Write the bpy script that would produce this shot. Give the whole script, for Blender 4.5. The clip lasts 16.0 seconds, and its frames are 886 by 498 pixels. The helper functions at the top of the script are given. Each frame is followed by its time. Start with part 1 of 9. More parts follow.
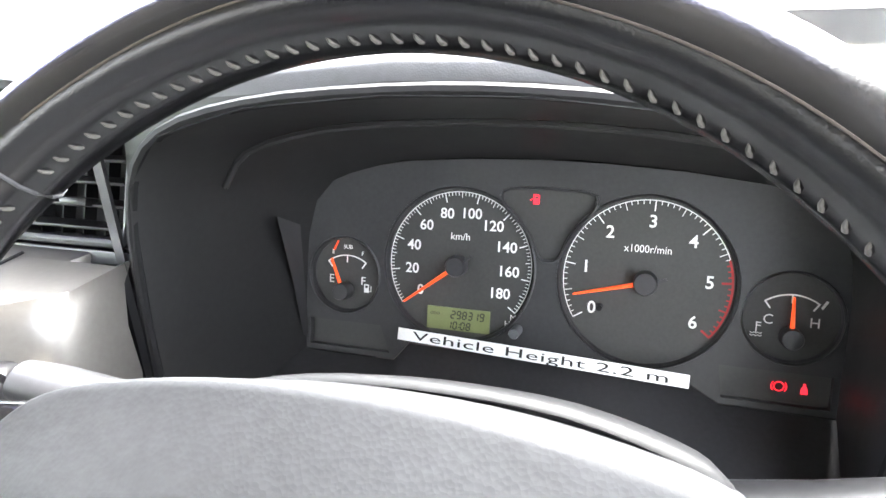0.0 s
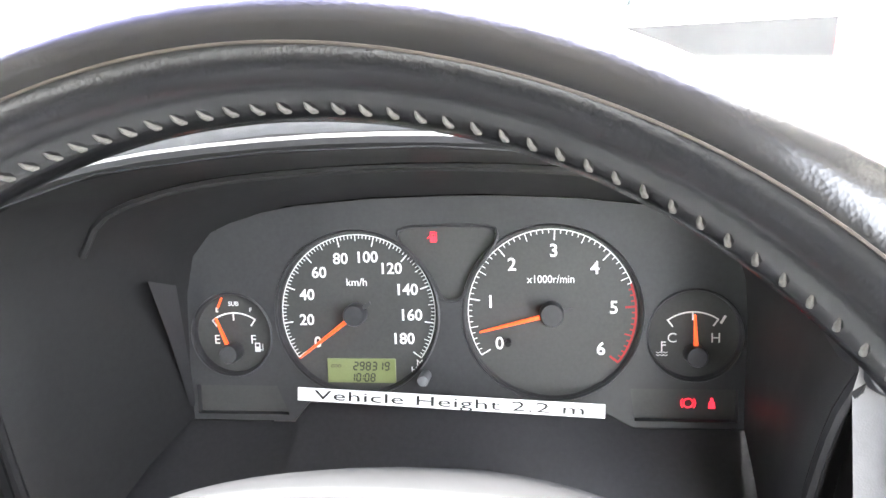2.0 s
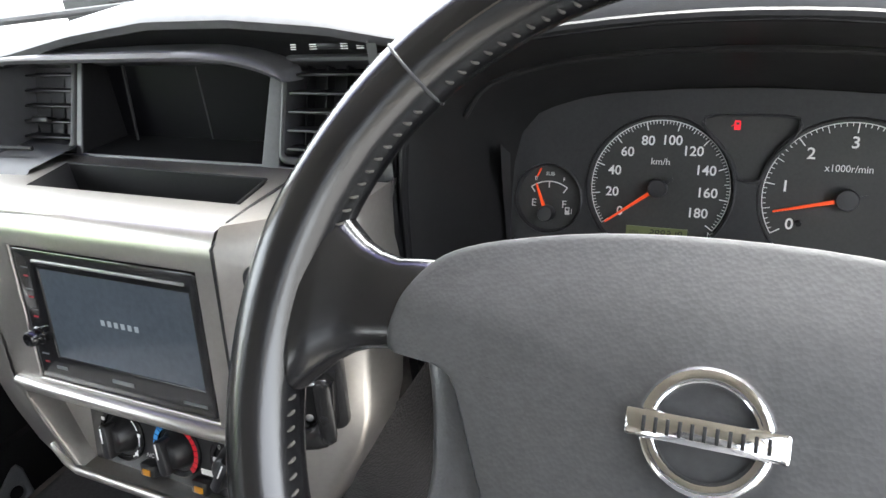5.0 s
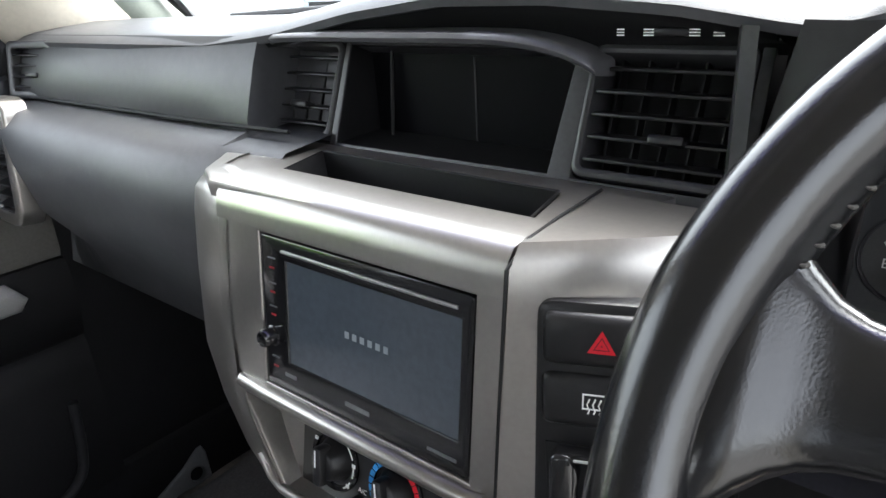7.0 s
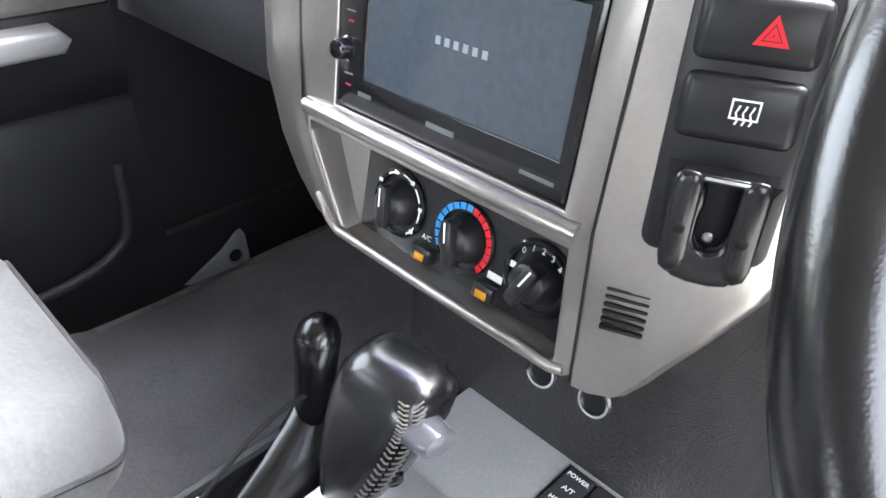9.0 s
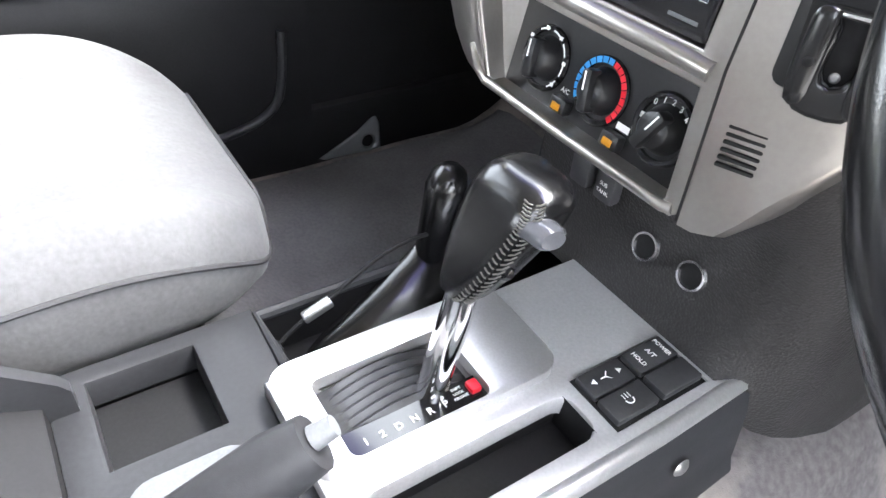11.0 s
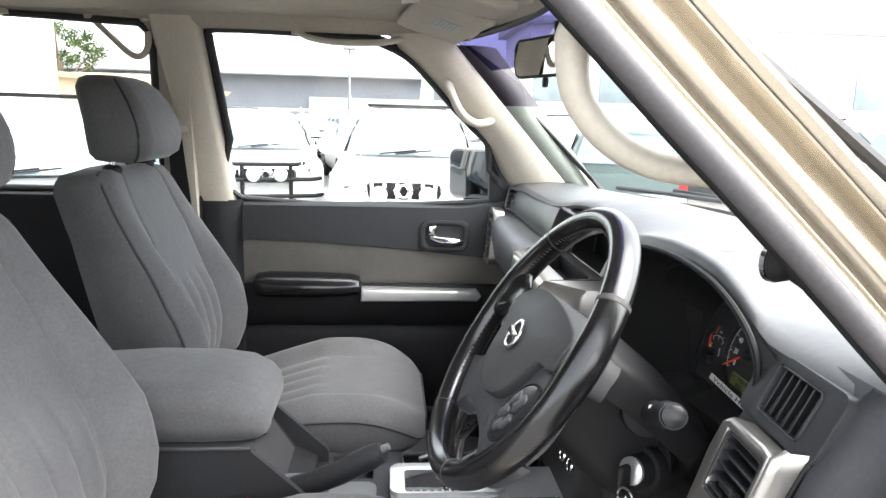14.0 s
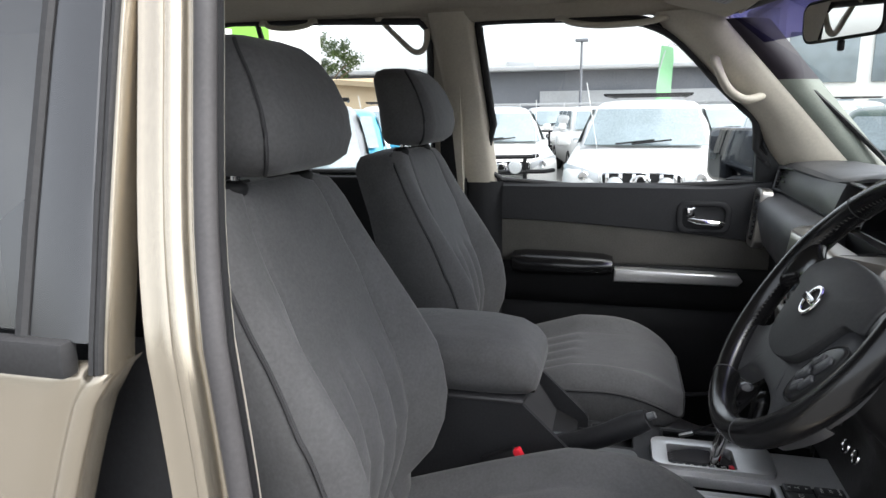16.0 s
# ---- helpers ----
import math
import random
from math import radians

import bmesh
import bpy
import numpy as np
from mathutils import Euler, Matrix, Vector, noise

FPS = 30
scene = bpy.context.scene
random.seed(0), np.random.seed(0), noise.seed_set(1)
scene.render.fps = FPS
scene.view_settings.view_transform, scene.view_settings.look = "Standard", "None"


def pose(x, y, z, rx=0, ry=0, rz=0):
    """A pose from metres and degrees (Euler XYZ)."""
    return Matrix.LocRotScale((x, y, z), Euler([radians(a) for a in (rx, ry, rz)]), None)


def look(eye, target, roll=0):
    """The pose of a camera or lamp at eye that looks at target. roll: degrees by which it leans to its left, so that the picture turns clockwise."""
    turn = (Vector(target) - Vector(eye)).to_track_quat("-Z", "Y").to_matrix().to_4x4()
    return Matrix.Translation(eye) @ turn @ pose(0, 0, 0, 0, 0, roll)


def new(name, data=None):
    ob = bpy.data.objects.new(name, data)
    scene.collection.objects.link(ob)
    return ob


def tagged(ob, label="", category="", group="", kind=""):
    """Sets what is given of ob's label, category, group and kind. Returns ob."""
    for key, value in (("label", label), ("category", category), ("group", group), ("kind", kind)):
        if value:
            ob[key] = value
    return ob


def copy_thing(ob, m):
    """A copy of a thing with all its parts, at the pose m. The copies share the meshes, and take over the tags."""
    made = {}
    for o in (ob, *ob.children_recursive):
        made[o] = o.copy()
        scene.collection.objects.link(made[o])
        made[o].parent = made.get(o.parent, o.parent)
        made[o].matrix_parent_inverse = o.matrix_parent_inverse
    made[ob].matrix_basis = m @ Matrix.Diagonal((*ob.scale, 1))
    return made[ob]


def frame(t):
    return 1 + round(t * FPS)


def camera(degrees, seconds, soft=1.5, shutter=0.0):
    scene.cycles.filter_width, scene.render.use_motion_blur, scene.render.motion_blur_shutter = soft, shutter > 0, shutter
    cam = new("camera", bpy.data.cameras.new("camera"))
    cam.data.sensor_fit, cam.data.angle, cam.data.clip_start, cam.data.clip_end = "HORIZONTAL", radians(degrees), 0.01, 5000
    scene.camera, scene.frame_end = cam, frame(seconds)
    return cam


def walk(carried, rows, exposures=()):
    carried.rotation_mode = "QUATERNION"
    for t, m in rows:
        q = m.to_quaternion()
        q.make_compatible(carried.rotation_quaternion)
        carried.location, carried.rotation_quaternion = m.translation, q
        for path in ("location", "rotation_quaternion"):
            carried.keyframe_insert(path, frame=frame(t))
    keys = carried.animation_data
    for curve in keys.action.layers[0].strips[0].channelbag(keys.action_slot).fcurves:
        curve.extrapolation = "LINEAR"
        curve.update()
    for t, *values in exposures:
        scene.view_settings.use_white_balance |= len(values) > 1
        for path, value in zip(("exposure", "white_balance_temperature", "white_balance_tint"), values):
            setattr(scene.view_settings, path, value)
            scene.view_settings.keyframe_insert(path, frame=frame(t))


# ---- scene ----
cam = camera(66.6, 16.0, soft=1.5)
PATH = [
    (0, (0.483, -0.083, 1.36), (-0.111, 1.663, 0.587), -2.8),
    (0.5, (0.46, -0.062, 1.365), (0.02, 1.744, 0.624), -3.3),
    (1, (0.459, -0.055, 1.364), (0.116, 1.774, 0.631), -3.5),
    (1.5, (0.466, -0.053, 1.368), (0.189, 1.781, 0.62), -3.6),
    (2, (0.467, -0.053, 1.369), (0.207, 1.781, 0.614), -3.9),
    (2.5, (0.463, -0.053, 1.367), (0.212, 1.781, 0.61), -3.9),
    (3, (0.467, -0.063, 1.374), (0.219, 1.768, 0.61), -3.8),
    (3.5, (0.471, -0.098, 1.389), (0.209, 1.736, 0.635), -4.1),
    (4, (0.46, -0.135, 1.403), (0.037, 1.656, 0.62), -5.9),
    (4.5, (0.432, -0.172, 1.388), (-0.254, 1.544, 0.622), -7.2),
    (4.7, (0.422, -0.177, 1.377), (-0.324, 1.489, 0.562), -6.9),
    (5, (0.411, -0.184, 1.365), (-0.386, 1.433, 0.498), -5.8),
    (5.2, (0.407, -0.185, 1.36), (-0.411, 1.415, 0.483), -5.4),
    (7.3, (0.274, -0.149, 1.314), (-0.969, 1.227, 0.566), -2.6),
    (7.5, (0.272, -0.15, 1.301), (-0.965, 1.205, 0.504), -1.7),
    (8, (0.266, -0.154, 1.28), (-0.939, 1.158, 0.372), -0.2),
    (8.5, (0.256, -0.162, 1.255), (-0.919, 1.083, 0.221), 0.7),
    (9, (0.249, -0.168, 1.238), (-0.891, 1.025, 0.108), 1.7),
    (9.5, (0.247, -0.177, 1.222), (-0.863, 0.963, 0.01), 3.2),
    (10, (0.256, -0.192, 1.199), (-0.837, 0.875, -0.091), 5.0),
    (10.2, (0.262, -0.195, 1.193), (-0.813, 0.848, -0.133), 5.5),
    (12.3, (0.705, -0.317, 1.312), (-0.964, 0.183, 0.33), 4.3),
    (12.5, (0.819, -0.314, 1.339), (-0.885, 0.153, 0.402), 4.5),
    (13, (1.055, -0.272, 1.392), (-0.743, 0.091, 0.595), 3.5),
    (13.5, (1.168, -0.195, 1.43), (-0.697, 0.093, 0.765), 2.7),
    (14, (1.216, -0.159, 1.475), (-0.741, 0.002, 1.092), 1.6),
    (14.5, (1.241, -0.167, 1.497), (-0.752, -0.287, 1.374), -1.0),
    (15, (1.251, -0.188, 1.496), (-0.708, -0.588, 1.451), -2.1),
    (15.5, (1.251, -0.214, 1.475), (-0.65, -0.809, 1.301), -2.0),
    (16, (1.298, -0.235, 1.444), (-0.597, -0.73, 1.04), -0.7),
]
EXPOSURES = ((0.0, 5.6, 6450, 10), (1.0, 6.25, 6500, 10), (3.5, 6.1, 6500, 10), (4.0, 5.3, 6520, 9), (4.5, 4.7, 6500, 9), (5.0, 4.35, 6480, 9), (7.5, 3.6, 6350, 10), (8.0, 3.85, 6350, 11), (9.0, 5.05, 6270, 11), (10.0, 5.1, 6270, 11), (12.5, 4.7, 6500, 11), (13.5, 4.0, 6520, 11), (14.0, 3.25, 6500, 10), (15.0, 2.4, 6400, 10), (16.0, 1.9, 6350, 10))
walk(cam, [(t, look(eye, target, roll)) for t, eye, target, roll in PATH], EXPOSURES)

# ---- light ----
world = bpy.data.worlds.new("overcast_sky")
scene.world = world
world.use_nodes = True
wn = world.node_tree.nodes
wl = world.node_tree.links
sky = wn.new("ShaderNodeTexSky")
sky.sky_type = "NISHITA"
sky.sun_disc = False
sky.sun_elevation = radians(55)
sky.sun_rotation = radians(17)
sky.dust_density = 4.0
grey = wn.new("ShaderNodeHueSaturation")
grey.inputs["Saturation"].default_value = 0.24
wl.new(sky.outputs["Color"], grey.inputs["Color"])
wl.new(grey.outputs["Color"], wn["Background"].inputs["Color"])
wn["Background"].inputs["Strength"].default_value = 0.15
sun = new("sun", bpy.data.lights.new("sun", "SUN"))
sun.data.energy = 0.48
sun.data.angle = radians(60)
sun.data.color = (1.0, 0.97, 0.93)
sun.matrix_world = look((1.2, 4, 8), (0, 0, 0))
tagged(sun, kind="structure")

# ---- materials ----
MATS = {}


def mat(name, color, rough=0.5, metal=0.0, bump=(), var=0.0, vscale=8.0, coat=0.0, sheen=0.0, emit=0.0, alpha=1.0, spec=0.36, rvar=0.0, dirt=None, trans=0.0):
    """A node material: base colour varied at two scales, bump as (scale, strength, kind) rows, optional coat, sheen, dust."""
    m = bpy.data.materials.new(name)
    m.use_nodes = True
    nt = m.node_tree
    b = nt.nodes["Principled BSDF"]
    b.inputs["Base Color"].default_value = (*color, 1)
    b.inputs["Roughness"].default_value = rough
    b.inputs["Metallic"].default_value = metal
    b.inputs["Specular IOR Level"].default_value = spec
    b.inputs["Coat Weight"].default_value = coat
    b.inputs["Coat Roughness"].default_value = 0.08 if rough < 0.3 else 0.16
    b.inputs["Sheen Weight"].default_value = sheen
    b.inputs["Sheen Roughness"].default_value = 0.4
    b.inputs["Transmission Weight"].default_value = trans
    if emit:
        b.inputs["Emission Color"].default_value = (*color, 1)
        b.inputs["Emission Strength"].default_value = emit
    co = nt.nodes.new("ShaderNodeTexCoord")
    if var or dirt:
        big = nt.nodes.new("ShaderNodeTexNoise")
        big.inputs["Scale"].default_value = vscale
        big.inputs["Detail"].default_value = 8
        big.inputs["Roughness"].default_value = 0.62
        nt.links.new(co.outputs["Object"], big.inputs["Vector"])
        fine = nt.nodes.new("ShaderNodeTexNoise")
        fine.inputs["Scale"].default_value = vscale * 22
        fine.inputs["Detail"].default_value = 4
        nt.links.new(co.outputs["Object"], fine.inputs["Vector"])
        add = nt.nodes.new("ShaderNodeMath")
        add.operation = "ADD"
        nt.links.new(big.outputs["Fac"], add.inputs[0])
        nt.links.new(fine.outputs["Fac"], add.inputs[1])
        rng = nt.nodes.new("ShaderNodeMapRange")
        rng.inputs["From Min"].default_value = 0.7
        rng.inputs["From Max"].default_value = 1.3
        rng.inputs["To Min"].default_value = 1 - var
        rng.inputs["To Max"].default_value = 1 + var
        nt.links.new(add.outputs[0], rng.inputs["Value"])
        mul = nt.nodes.new("ShaderNodeVectorMath")
        mul.operation = "SCALE"
        mul.inputs[0].default_value = color
        nt.links.new(rng.outputs[0], mul.inputs["Scale"])
        last = mul.outputs[0]
        if dirt:
            ramp = nt.nodes.new("ShaderNodeMapRange")
            ramp.inputs["From Min"].default_value = dirt[1]
            ramp.inputs["From Max"].default_value = dirt[1] + 0.14
            nt.links.new(big.outputs["Fac"], ramp.inputs["Value"])
            mx = nt.nodes.new("ShaderNodeMix")
            mx.data_type = "RGBA"
            mx.inputs[7].default_value = (*dirt[0], 1)
            nt.links.new(last, mx.inputs[6])
            nt.links.new(ramp.outputs[0], mx.inputs[0])
            last = mx.outputs[2]
        nt.links.new(last, b.inputs["Base Color"])
        if rvar and rough > 0.4:
            rr_ = nt.nodes.new("ShaderNodeMapRange")
            rr_.inputs["From Min"].default_value = 0.35
            rr_.inputs["From Max"].default_value = 0.65
            rr_.inputs["To Min"].default_value = rough - rvar
            rr_.inputs["To Max"].default_value = rough + rvar
            nt.links.new(big.outputs["Fac"], rr_.inputs["Value"])
            nt.links.new(rr_.outputs[0], b.inputs["Roughness"])
    prev = None
    for scale, strength, kind in bump:
        if kind == "voronoi":
            tx = nt.nodes.new("ShaderNodeTexVoronoi")
            out = tx.outputs["Distance"]
        else:
            tx = nt.nodes.new("ShaderNodeTexNoise")
            tx.inputs["Detail"].default_value = 3
            out = tx.outputs["Fac"]
        tx.inputs["Scale"].default_value = scale
        nt.links.new(co.outputs["Object"], tx.inputs["Vector"])
        bp = nt.nodes.new("ShaderNodeBump")
        bp.inputs["Strength"].default_value = strength
        bp.inputs["Distance"].default_value = 0.4 / scale
        nt.links.new(out, bp.inputs["Height"])
        if prev:
            nt.links.new(prev, bp.inputs["Normal"])
        prev = bp.outputs["Normal"]
    if prev:
        nt.links.new(prev, b.inputs["Normal"])
    MATS[name] = m
    return m


LEATHER = mat("black_leather", (0.005, 0.005, 0.0055), 0.215, coat=0.08, spec=0.55, bump=((1000, 0.075, "voronoi"), (160, 0.02, "noise")), var=0.3, vscale=14, rvar=0.06)
GRAIN = mat("grained_dark_plastic", (0.021, 0.0215, 0.0235), 0.46, spec=0.28, bump=((1300, 0.2, "voronoi"),), var=0.2, vscale=9, rvar=0.06)
PAD = mat("soft_dash_vinyl", (0.044, 0.045, 0.048), 0.46, spec=0.6, bump=((1100, 0.2, "voronoi"),), var=0.2, vscale=6, rvar=0.06)
HIDE = mat("coarse_grained_vinyl", (0.022, 0.021, 0.021), 0.42, spec=0.36, bump=((400, 0.65, "voronoi"), (1200, 0.2, "noise")), var=0.2, vscale=9, rvar=0.06)
AIRBAG = mat("airbag_cover_vinyl", (0.029, 0.0297, 0.0307), 0.58, spec=0.32, bump=((560, 0.12, "voronoi"), (1500, 0.05, "noise")), var=0.2, vscale=10, rvar=0.05)
SMOOTH = mat("smooth_dark_plastic", (0.03, 0.03, 0.032), 0.40, spec=0.5, bump=((1500, 0.10, "noise"),), var=0.2, vscale=14, rvar=0.05)
SHINY = mat("dark_control_plastic", (0.013, 0.013, 0.014), 0.34, bump=((1600, 0.08, "noise"),), var=0.2, vscale=16, rvar=0.05)
DOORBLK = mat("satin_black_door_film", (0.022, 0.023, 0.025), 0.20, spec=0.5, var=0.12, vscale=6, coat=0.9)
ARMS = mat("satin_arm_plastic", (0.046, 0.0468, 0.050), 0.36, spec=0.5, bump=((700, 0.2, "voronoi"),), var=0.2, vscale=14, rvar=0.06)
BUTTONS = mat("dark_grey_button", (0.05, 0.051, 0.055), 0.4, bump=((1500, 0.08, "noise"),), var=0.2, vscale=30)
BLACK = mat("matt_black_plastic", (0.0085, 0.0085, 0.0092), 0.58, spec=0.22, bump=((1200, 0.15, "noise"),), var=0.25, vscale=15)
GLOSS = mat("gloss_black_plastic", (0.008, 0.008, 0.009), 0.14, var=0.2, vscale=20, coat=0.3)
GREYPL = mat("grey_lever_plastic", (0.11, 0.115, 0.12), 0.35, var=0.15, vscale=20)
SILVER = mat("champagne_silver_paint", (0.37, 0.355, 0.332), 0.30, metal=0.90, bump=((2600, 0.05, "noise"),), var=0.05, vscale=12)
HOOD = mat("matt_hood_vinyl", (0.017, 0.017, 0.0172), 0.45, spec=0.40, bump=((1400, 0.16, "voronoi"),), var=0.2, vscale=10, rvar=0.05)
VISOR = mat("satin_grey_lip", (0.10, 0.10, 0.105), 0.30, spec=0.6, var=0.08, vscale=20)
HOLDER = mat("polished_black_holder", (0.008, 0.008, 0.0085), 0.22, spec=0.5, var=0.2, vscale=25, rvar=0.04)
SATIN = mat("satin_grey_plate", (0.46, 0.46, 0.465), 0.38, metal=0.45, bump=((1800, 0.08, "noise"),), var=0.1, vscale=15, rvar=0.05)
ALU = mat("brushed_silver_trim", (0.62, 0.62, 0.62), 0.3, metal=0.8, bump=((900, 0.08, "noise"),), var=0.08, vscale=20)
CHROME = mat("chrome", (0.82, 0.82, 0.83), 0.08, metal=1.0, var=0.04, vscale=20)
FABRIC = mat("grey_velour", (0.082, 0.082, 0.084), 0.9, bump=((1400, 0.5, "noise"), (35, 0.12, "noise")), var=0.18, vscale=9, sheen=0.15)
FABRIC2 = mat("taupe_door_cloth", (0.105, 0.10, 0.09), 0.9, bump=((1200, 0.5, "noise"),), var=0.16, vscale=10, sheen=0.15)
PIPING = mat("dark_piping", (0.035, 0.035, 0.037), 0.7, bump=((1500, 0.3, "noise"),), var=0.2, vscale=20)
LINING = mat("headlining_cloth", (0.37, 0.338, 0.285), 0.95, bump=((1100, 0.4, "noise"),), var=0.07, vscale=5)
BEIGE = mat("beige_plastic", (0.47, 0.435, 0.365), 0.5, bump=((1100, 0.2, "voronoi"),), var=0.08, vscale=7, rvar=0.05)
CARPET = mat("dark_carpet", (0.135, 0.123, 0.122), 1.0, bump=((700, 0.9, "noise"), (60, 0.3, "noise")), var=0.35, vscale=5, dirt=((0.27, 0.24, 0.215), 0.53), sheen=0.2)
SEAL = mat("grey_rubber_seal", (0.062, 0.059, 0.060), 0.6, bump=((300, 0.1, "noise"),), var=0.15, vscale=10)
RUBBER = mat("black_rubber_seal", (0.028, 0.028, 0.029), 0.62, bump=((300, 0.1, "noise"),), var=0.2, vscale=10)
PAINT = mat("gold_metallic_paint", (0.45, 0.398, 0.315), 0.27, metal=0.85, var=0.05, vscale=9, coat=0.9)
WHITE = mat("white_print", (0.82, 0.82, 0.8), 0.55, var=0.04, vscale=60)
CREAM = mat("white_paper_label", (0.84, 0.84, 0.82), 0.7, var=0.04, vscale=30)
INK = mat("black_ink", (0.01, 0.01, 0.01), 0.6)
NEEDLE = mat("orange_needle", (0.9, 0.09, 0.02), 0.4, emit=0.02)
REDLAMP = mat("red_warning_lamp", (0.9, 0.02, 0.035), 0.5, emit=0.045)
REDPRINT = mat("dark_red_print", (0.35, 0.02, 0.02), 0.5, var=0.1, vscale=60)
REDBTN = mat("red_plastic", (0.6, 0.015, 0.03), 0.35, var=0.1, vscale=30)
BLUEPRINT = mat("blue_print", (0.03, 0.25, 0.6), 0.5, var=0.1, vscale=60)
AMBER = mat("amber_lens", (0.42, 0.18, 0.008), 0.3, var=0.1, vscale=40)
LCD = mat("lcd_olive_backlight", (0.13, 0.15, 0.065), 0.4, var=0.08, vscale=50, emit=0.01)
LCDINK = mat("lcd_segment", (0.02, 0.024, 0.016), 0.4)
DIAL = mat("dial_face_grey", (0.047, 0.047, 0.045), 0.5, bump=((2500, 0.1, "noise"),), var=0.12, vscale=20)
CLUSTER = mat("cluster_face_grey", (0.031, 0.0312, 0.0325), 0.48, spec=0.40, bump=((1800, 0.15, "noise"),), var=0.15, vscale=16)
SCREEN = mat("display_glass", (0.045, 0.055, 0.068), 0.10, var=0.15, vscale=9, emit=0.017, coat=0.3)
STITCH = mat("grey_thread", (0.055, 0.052, 0.047), 0.9, var=0.3, vscale=200)
THREAD = mat("pale_grip_thread", (0.085, 0.082, 0.077), 0.85, var=0.3, vscale=200)
STEEL = mat("worn_steel", (0.42, 0.42, 0.42), 0.3, metal=0.9, bump=((400, 0.1, "noise"),), var=0.15, vscale=40)


def glass(name, color, rough=0.0, gloss=0.05):
    """Thin pane: clear glass that lets light pass straight, with a glossy surface."""
    m = bpy.data.materials.new(name)
    m.use_nodes = True
    nt = m.node_tree
    nt.nodes.remove(nt.nodes["Principled BSDF"])
    tr = nt.nodes.new("ShaderNodeBsdfTransparent")
    tr.inputs["Color"].default_value = (*color, 1)
    gl = nt.nodes.new("ShaderNodeBsdfGlossy")
    gl.inputs["Roughness"].default_value = rough
    lw = nt.nodes.new("ShaderNodeLayerWeight")
    pw = nt.nodes.new("ShaderNodeMath")
    pw.operation = "POWER"
    pw.inputs[1].default_value = 4.5
    nt.links.new(lw.outputs["Facing"], pw.inputs[0])
    fr = nt.nodes.new("ShaderNodeMath")
    fr.operation = "MULTIPLY_ADD"
    fr.inputs[1].default_value = 0.55
    fr.inputs[2].default_value = gloss
    nt.links.new(pw.outputs[0], fr.inputs[0])
    mx = nt.nodes.new("ShaderNodeMixShader")
    nt.links.new(fr.outputs[0], mx.inputs[0])
    nt.links.new(tr.outputs[0], mx.inputs[1])
    nt.links.new(gl.outputs[0], mx.inputs[2])
    nt.links.new(mx.outputs[0], nt.nodes["Material Output"].inputs["Surface"])
    return m


PANE = glass("clear_window_glass", (0.93, 0.96, 0.95))
TINT = glass("tinted_glass", (0.40, 0.42, 0.43), gloss=0.16)
BAND = glass("violet_sunshade_band", (0.085, 0.08, 0.21))
MIRROR = mat("mirror_glass", (0.9, 0.9, 0.9), 0.01, metal=1.0)
# door mirror: a dark reflection is put into the base colour
DIMMIRROR = mat("mirror_dark_reflection", (0.20, 0.22, 0.26), 0.02, metal=1.0)


# ---- mesh helpers ----
def part(name, bm, material, parent=None, label="", smooth=True, angle=40):
    """One mesh object made from bm, under parent."""
    bmesh.ops.recalc_face_normals(bm, faces=bm.faces)
    me = bpy.data.meshes.new(name)
    bm.to_mesh(me)
    bm.free()
    if smooth:
        me.shade_smooth()
        me.set_sharp_from_angle(angle=radians(angle))
    me.materials.append(material)
    ob = new(name, me)
    if parent:
        ob.parent = parent
    if label:
        ob["label"] = label
    return ob


def thing(name, label, category, at=(0, 0, 0), group="", kind=""):
    """An empty at the base of a thing; its parts hang under it."""
    ob = new(name)
    ob.empty_display_size = 0.05
    ob.location = at
    return tagged(ob, label, category, group, kind)


def place(obs, m):
    """Moves mesh data by m."""
    for ob in obs:
        ob.data.transform(m)


def join_bm(bm, other):
    me = bpy.data.meshes.new("tmp")
    other.to_mesh(me)
    other.free()
    bm.from_mesh(me)
    bpy.data.meshes.remove(me)
    return bm


def box(c, s, bevel=0.003, seg=2, m=None):
    """A bevelled box, centre c, full size s, optional turn m about its centre."""
    bm = bmesh.new()
    bmesh.ops.create_cube(bm, size=1)
    bmesh.ops.scale(bm, vec=s, verts=bm.verts)
    if bevel:
        bmesh.ops.bevel(bm, geom=bm.edges[:], offset=min(bevel, 0.49 * min(s)), segments=seg, affect="EDGES", profile=0.5)
    if m is not None:
        bmesh.ops.transform(bm, matrix=m, verts=bm.verts)
    bmesh.ops.translate(bm, vec=c, verts=bm.verts)
    return bm


def loft(rings, cap=True, closed=True, loop=False):
    """Skin through rings of points, each the same length."""
    bm = bmesh.new()
    rows = [[bm.verts.new(p) for p in r] for r in rings]
    n = len(rows[0])
    pairs = list(zip(rows, rows[1:]))
    if loop:
        pairs.append((rows[-1], rows[0]))
    for a, b in pairs:
        for i in range(n if closed else n - 1):
            j = (i + 1) % n
            bm.faces.new((a[i], a[j], b[j], b[i]))
    if cap and closed and not loop:
        bm.faces.new(rows[0][::-1])
        bm.faces.new(rows[-1])
    return bm


def rrect(w, h, r, n=4):
    """Points of a rounded rectangle, centre 0."""
    out = []
    r = min(r, w / 2 - 1e-5, h / 2 - 1e-5)
    for k, (sx, sy) in enumerate(((1, 1), (-1, 1), (-1, -1), (1, -1))):
        for i in range(n + 1):
            a = radians(90 * k + 90 * i / n)
            out.append((sx * (w / 2 - r) + r * math.cos(a), sy * (h / 2 - r) + r * math.sin(a)))
    return out


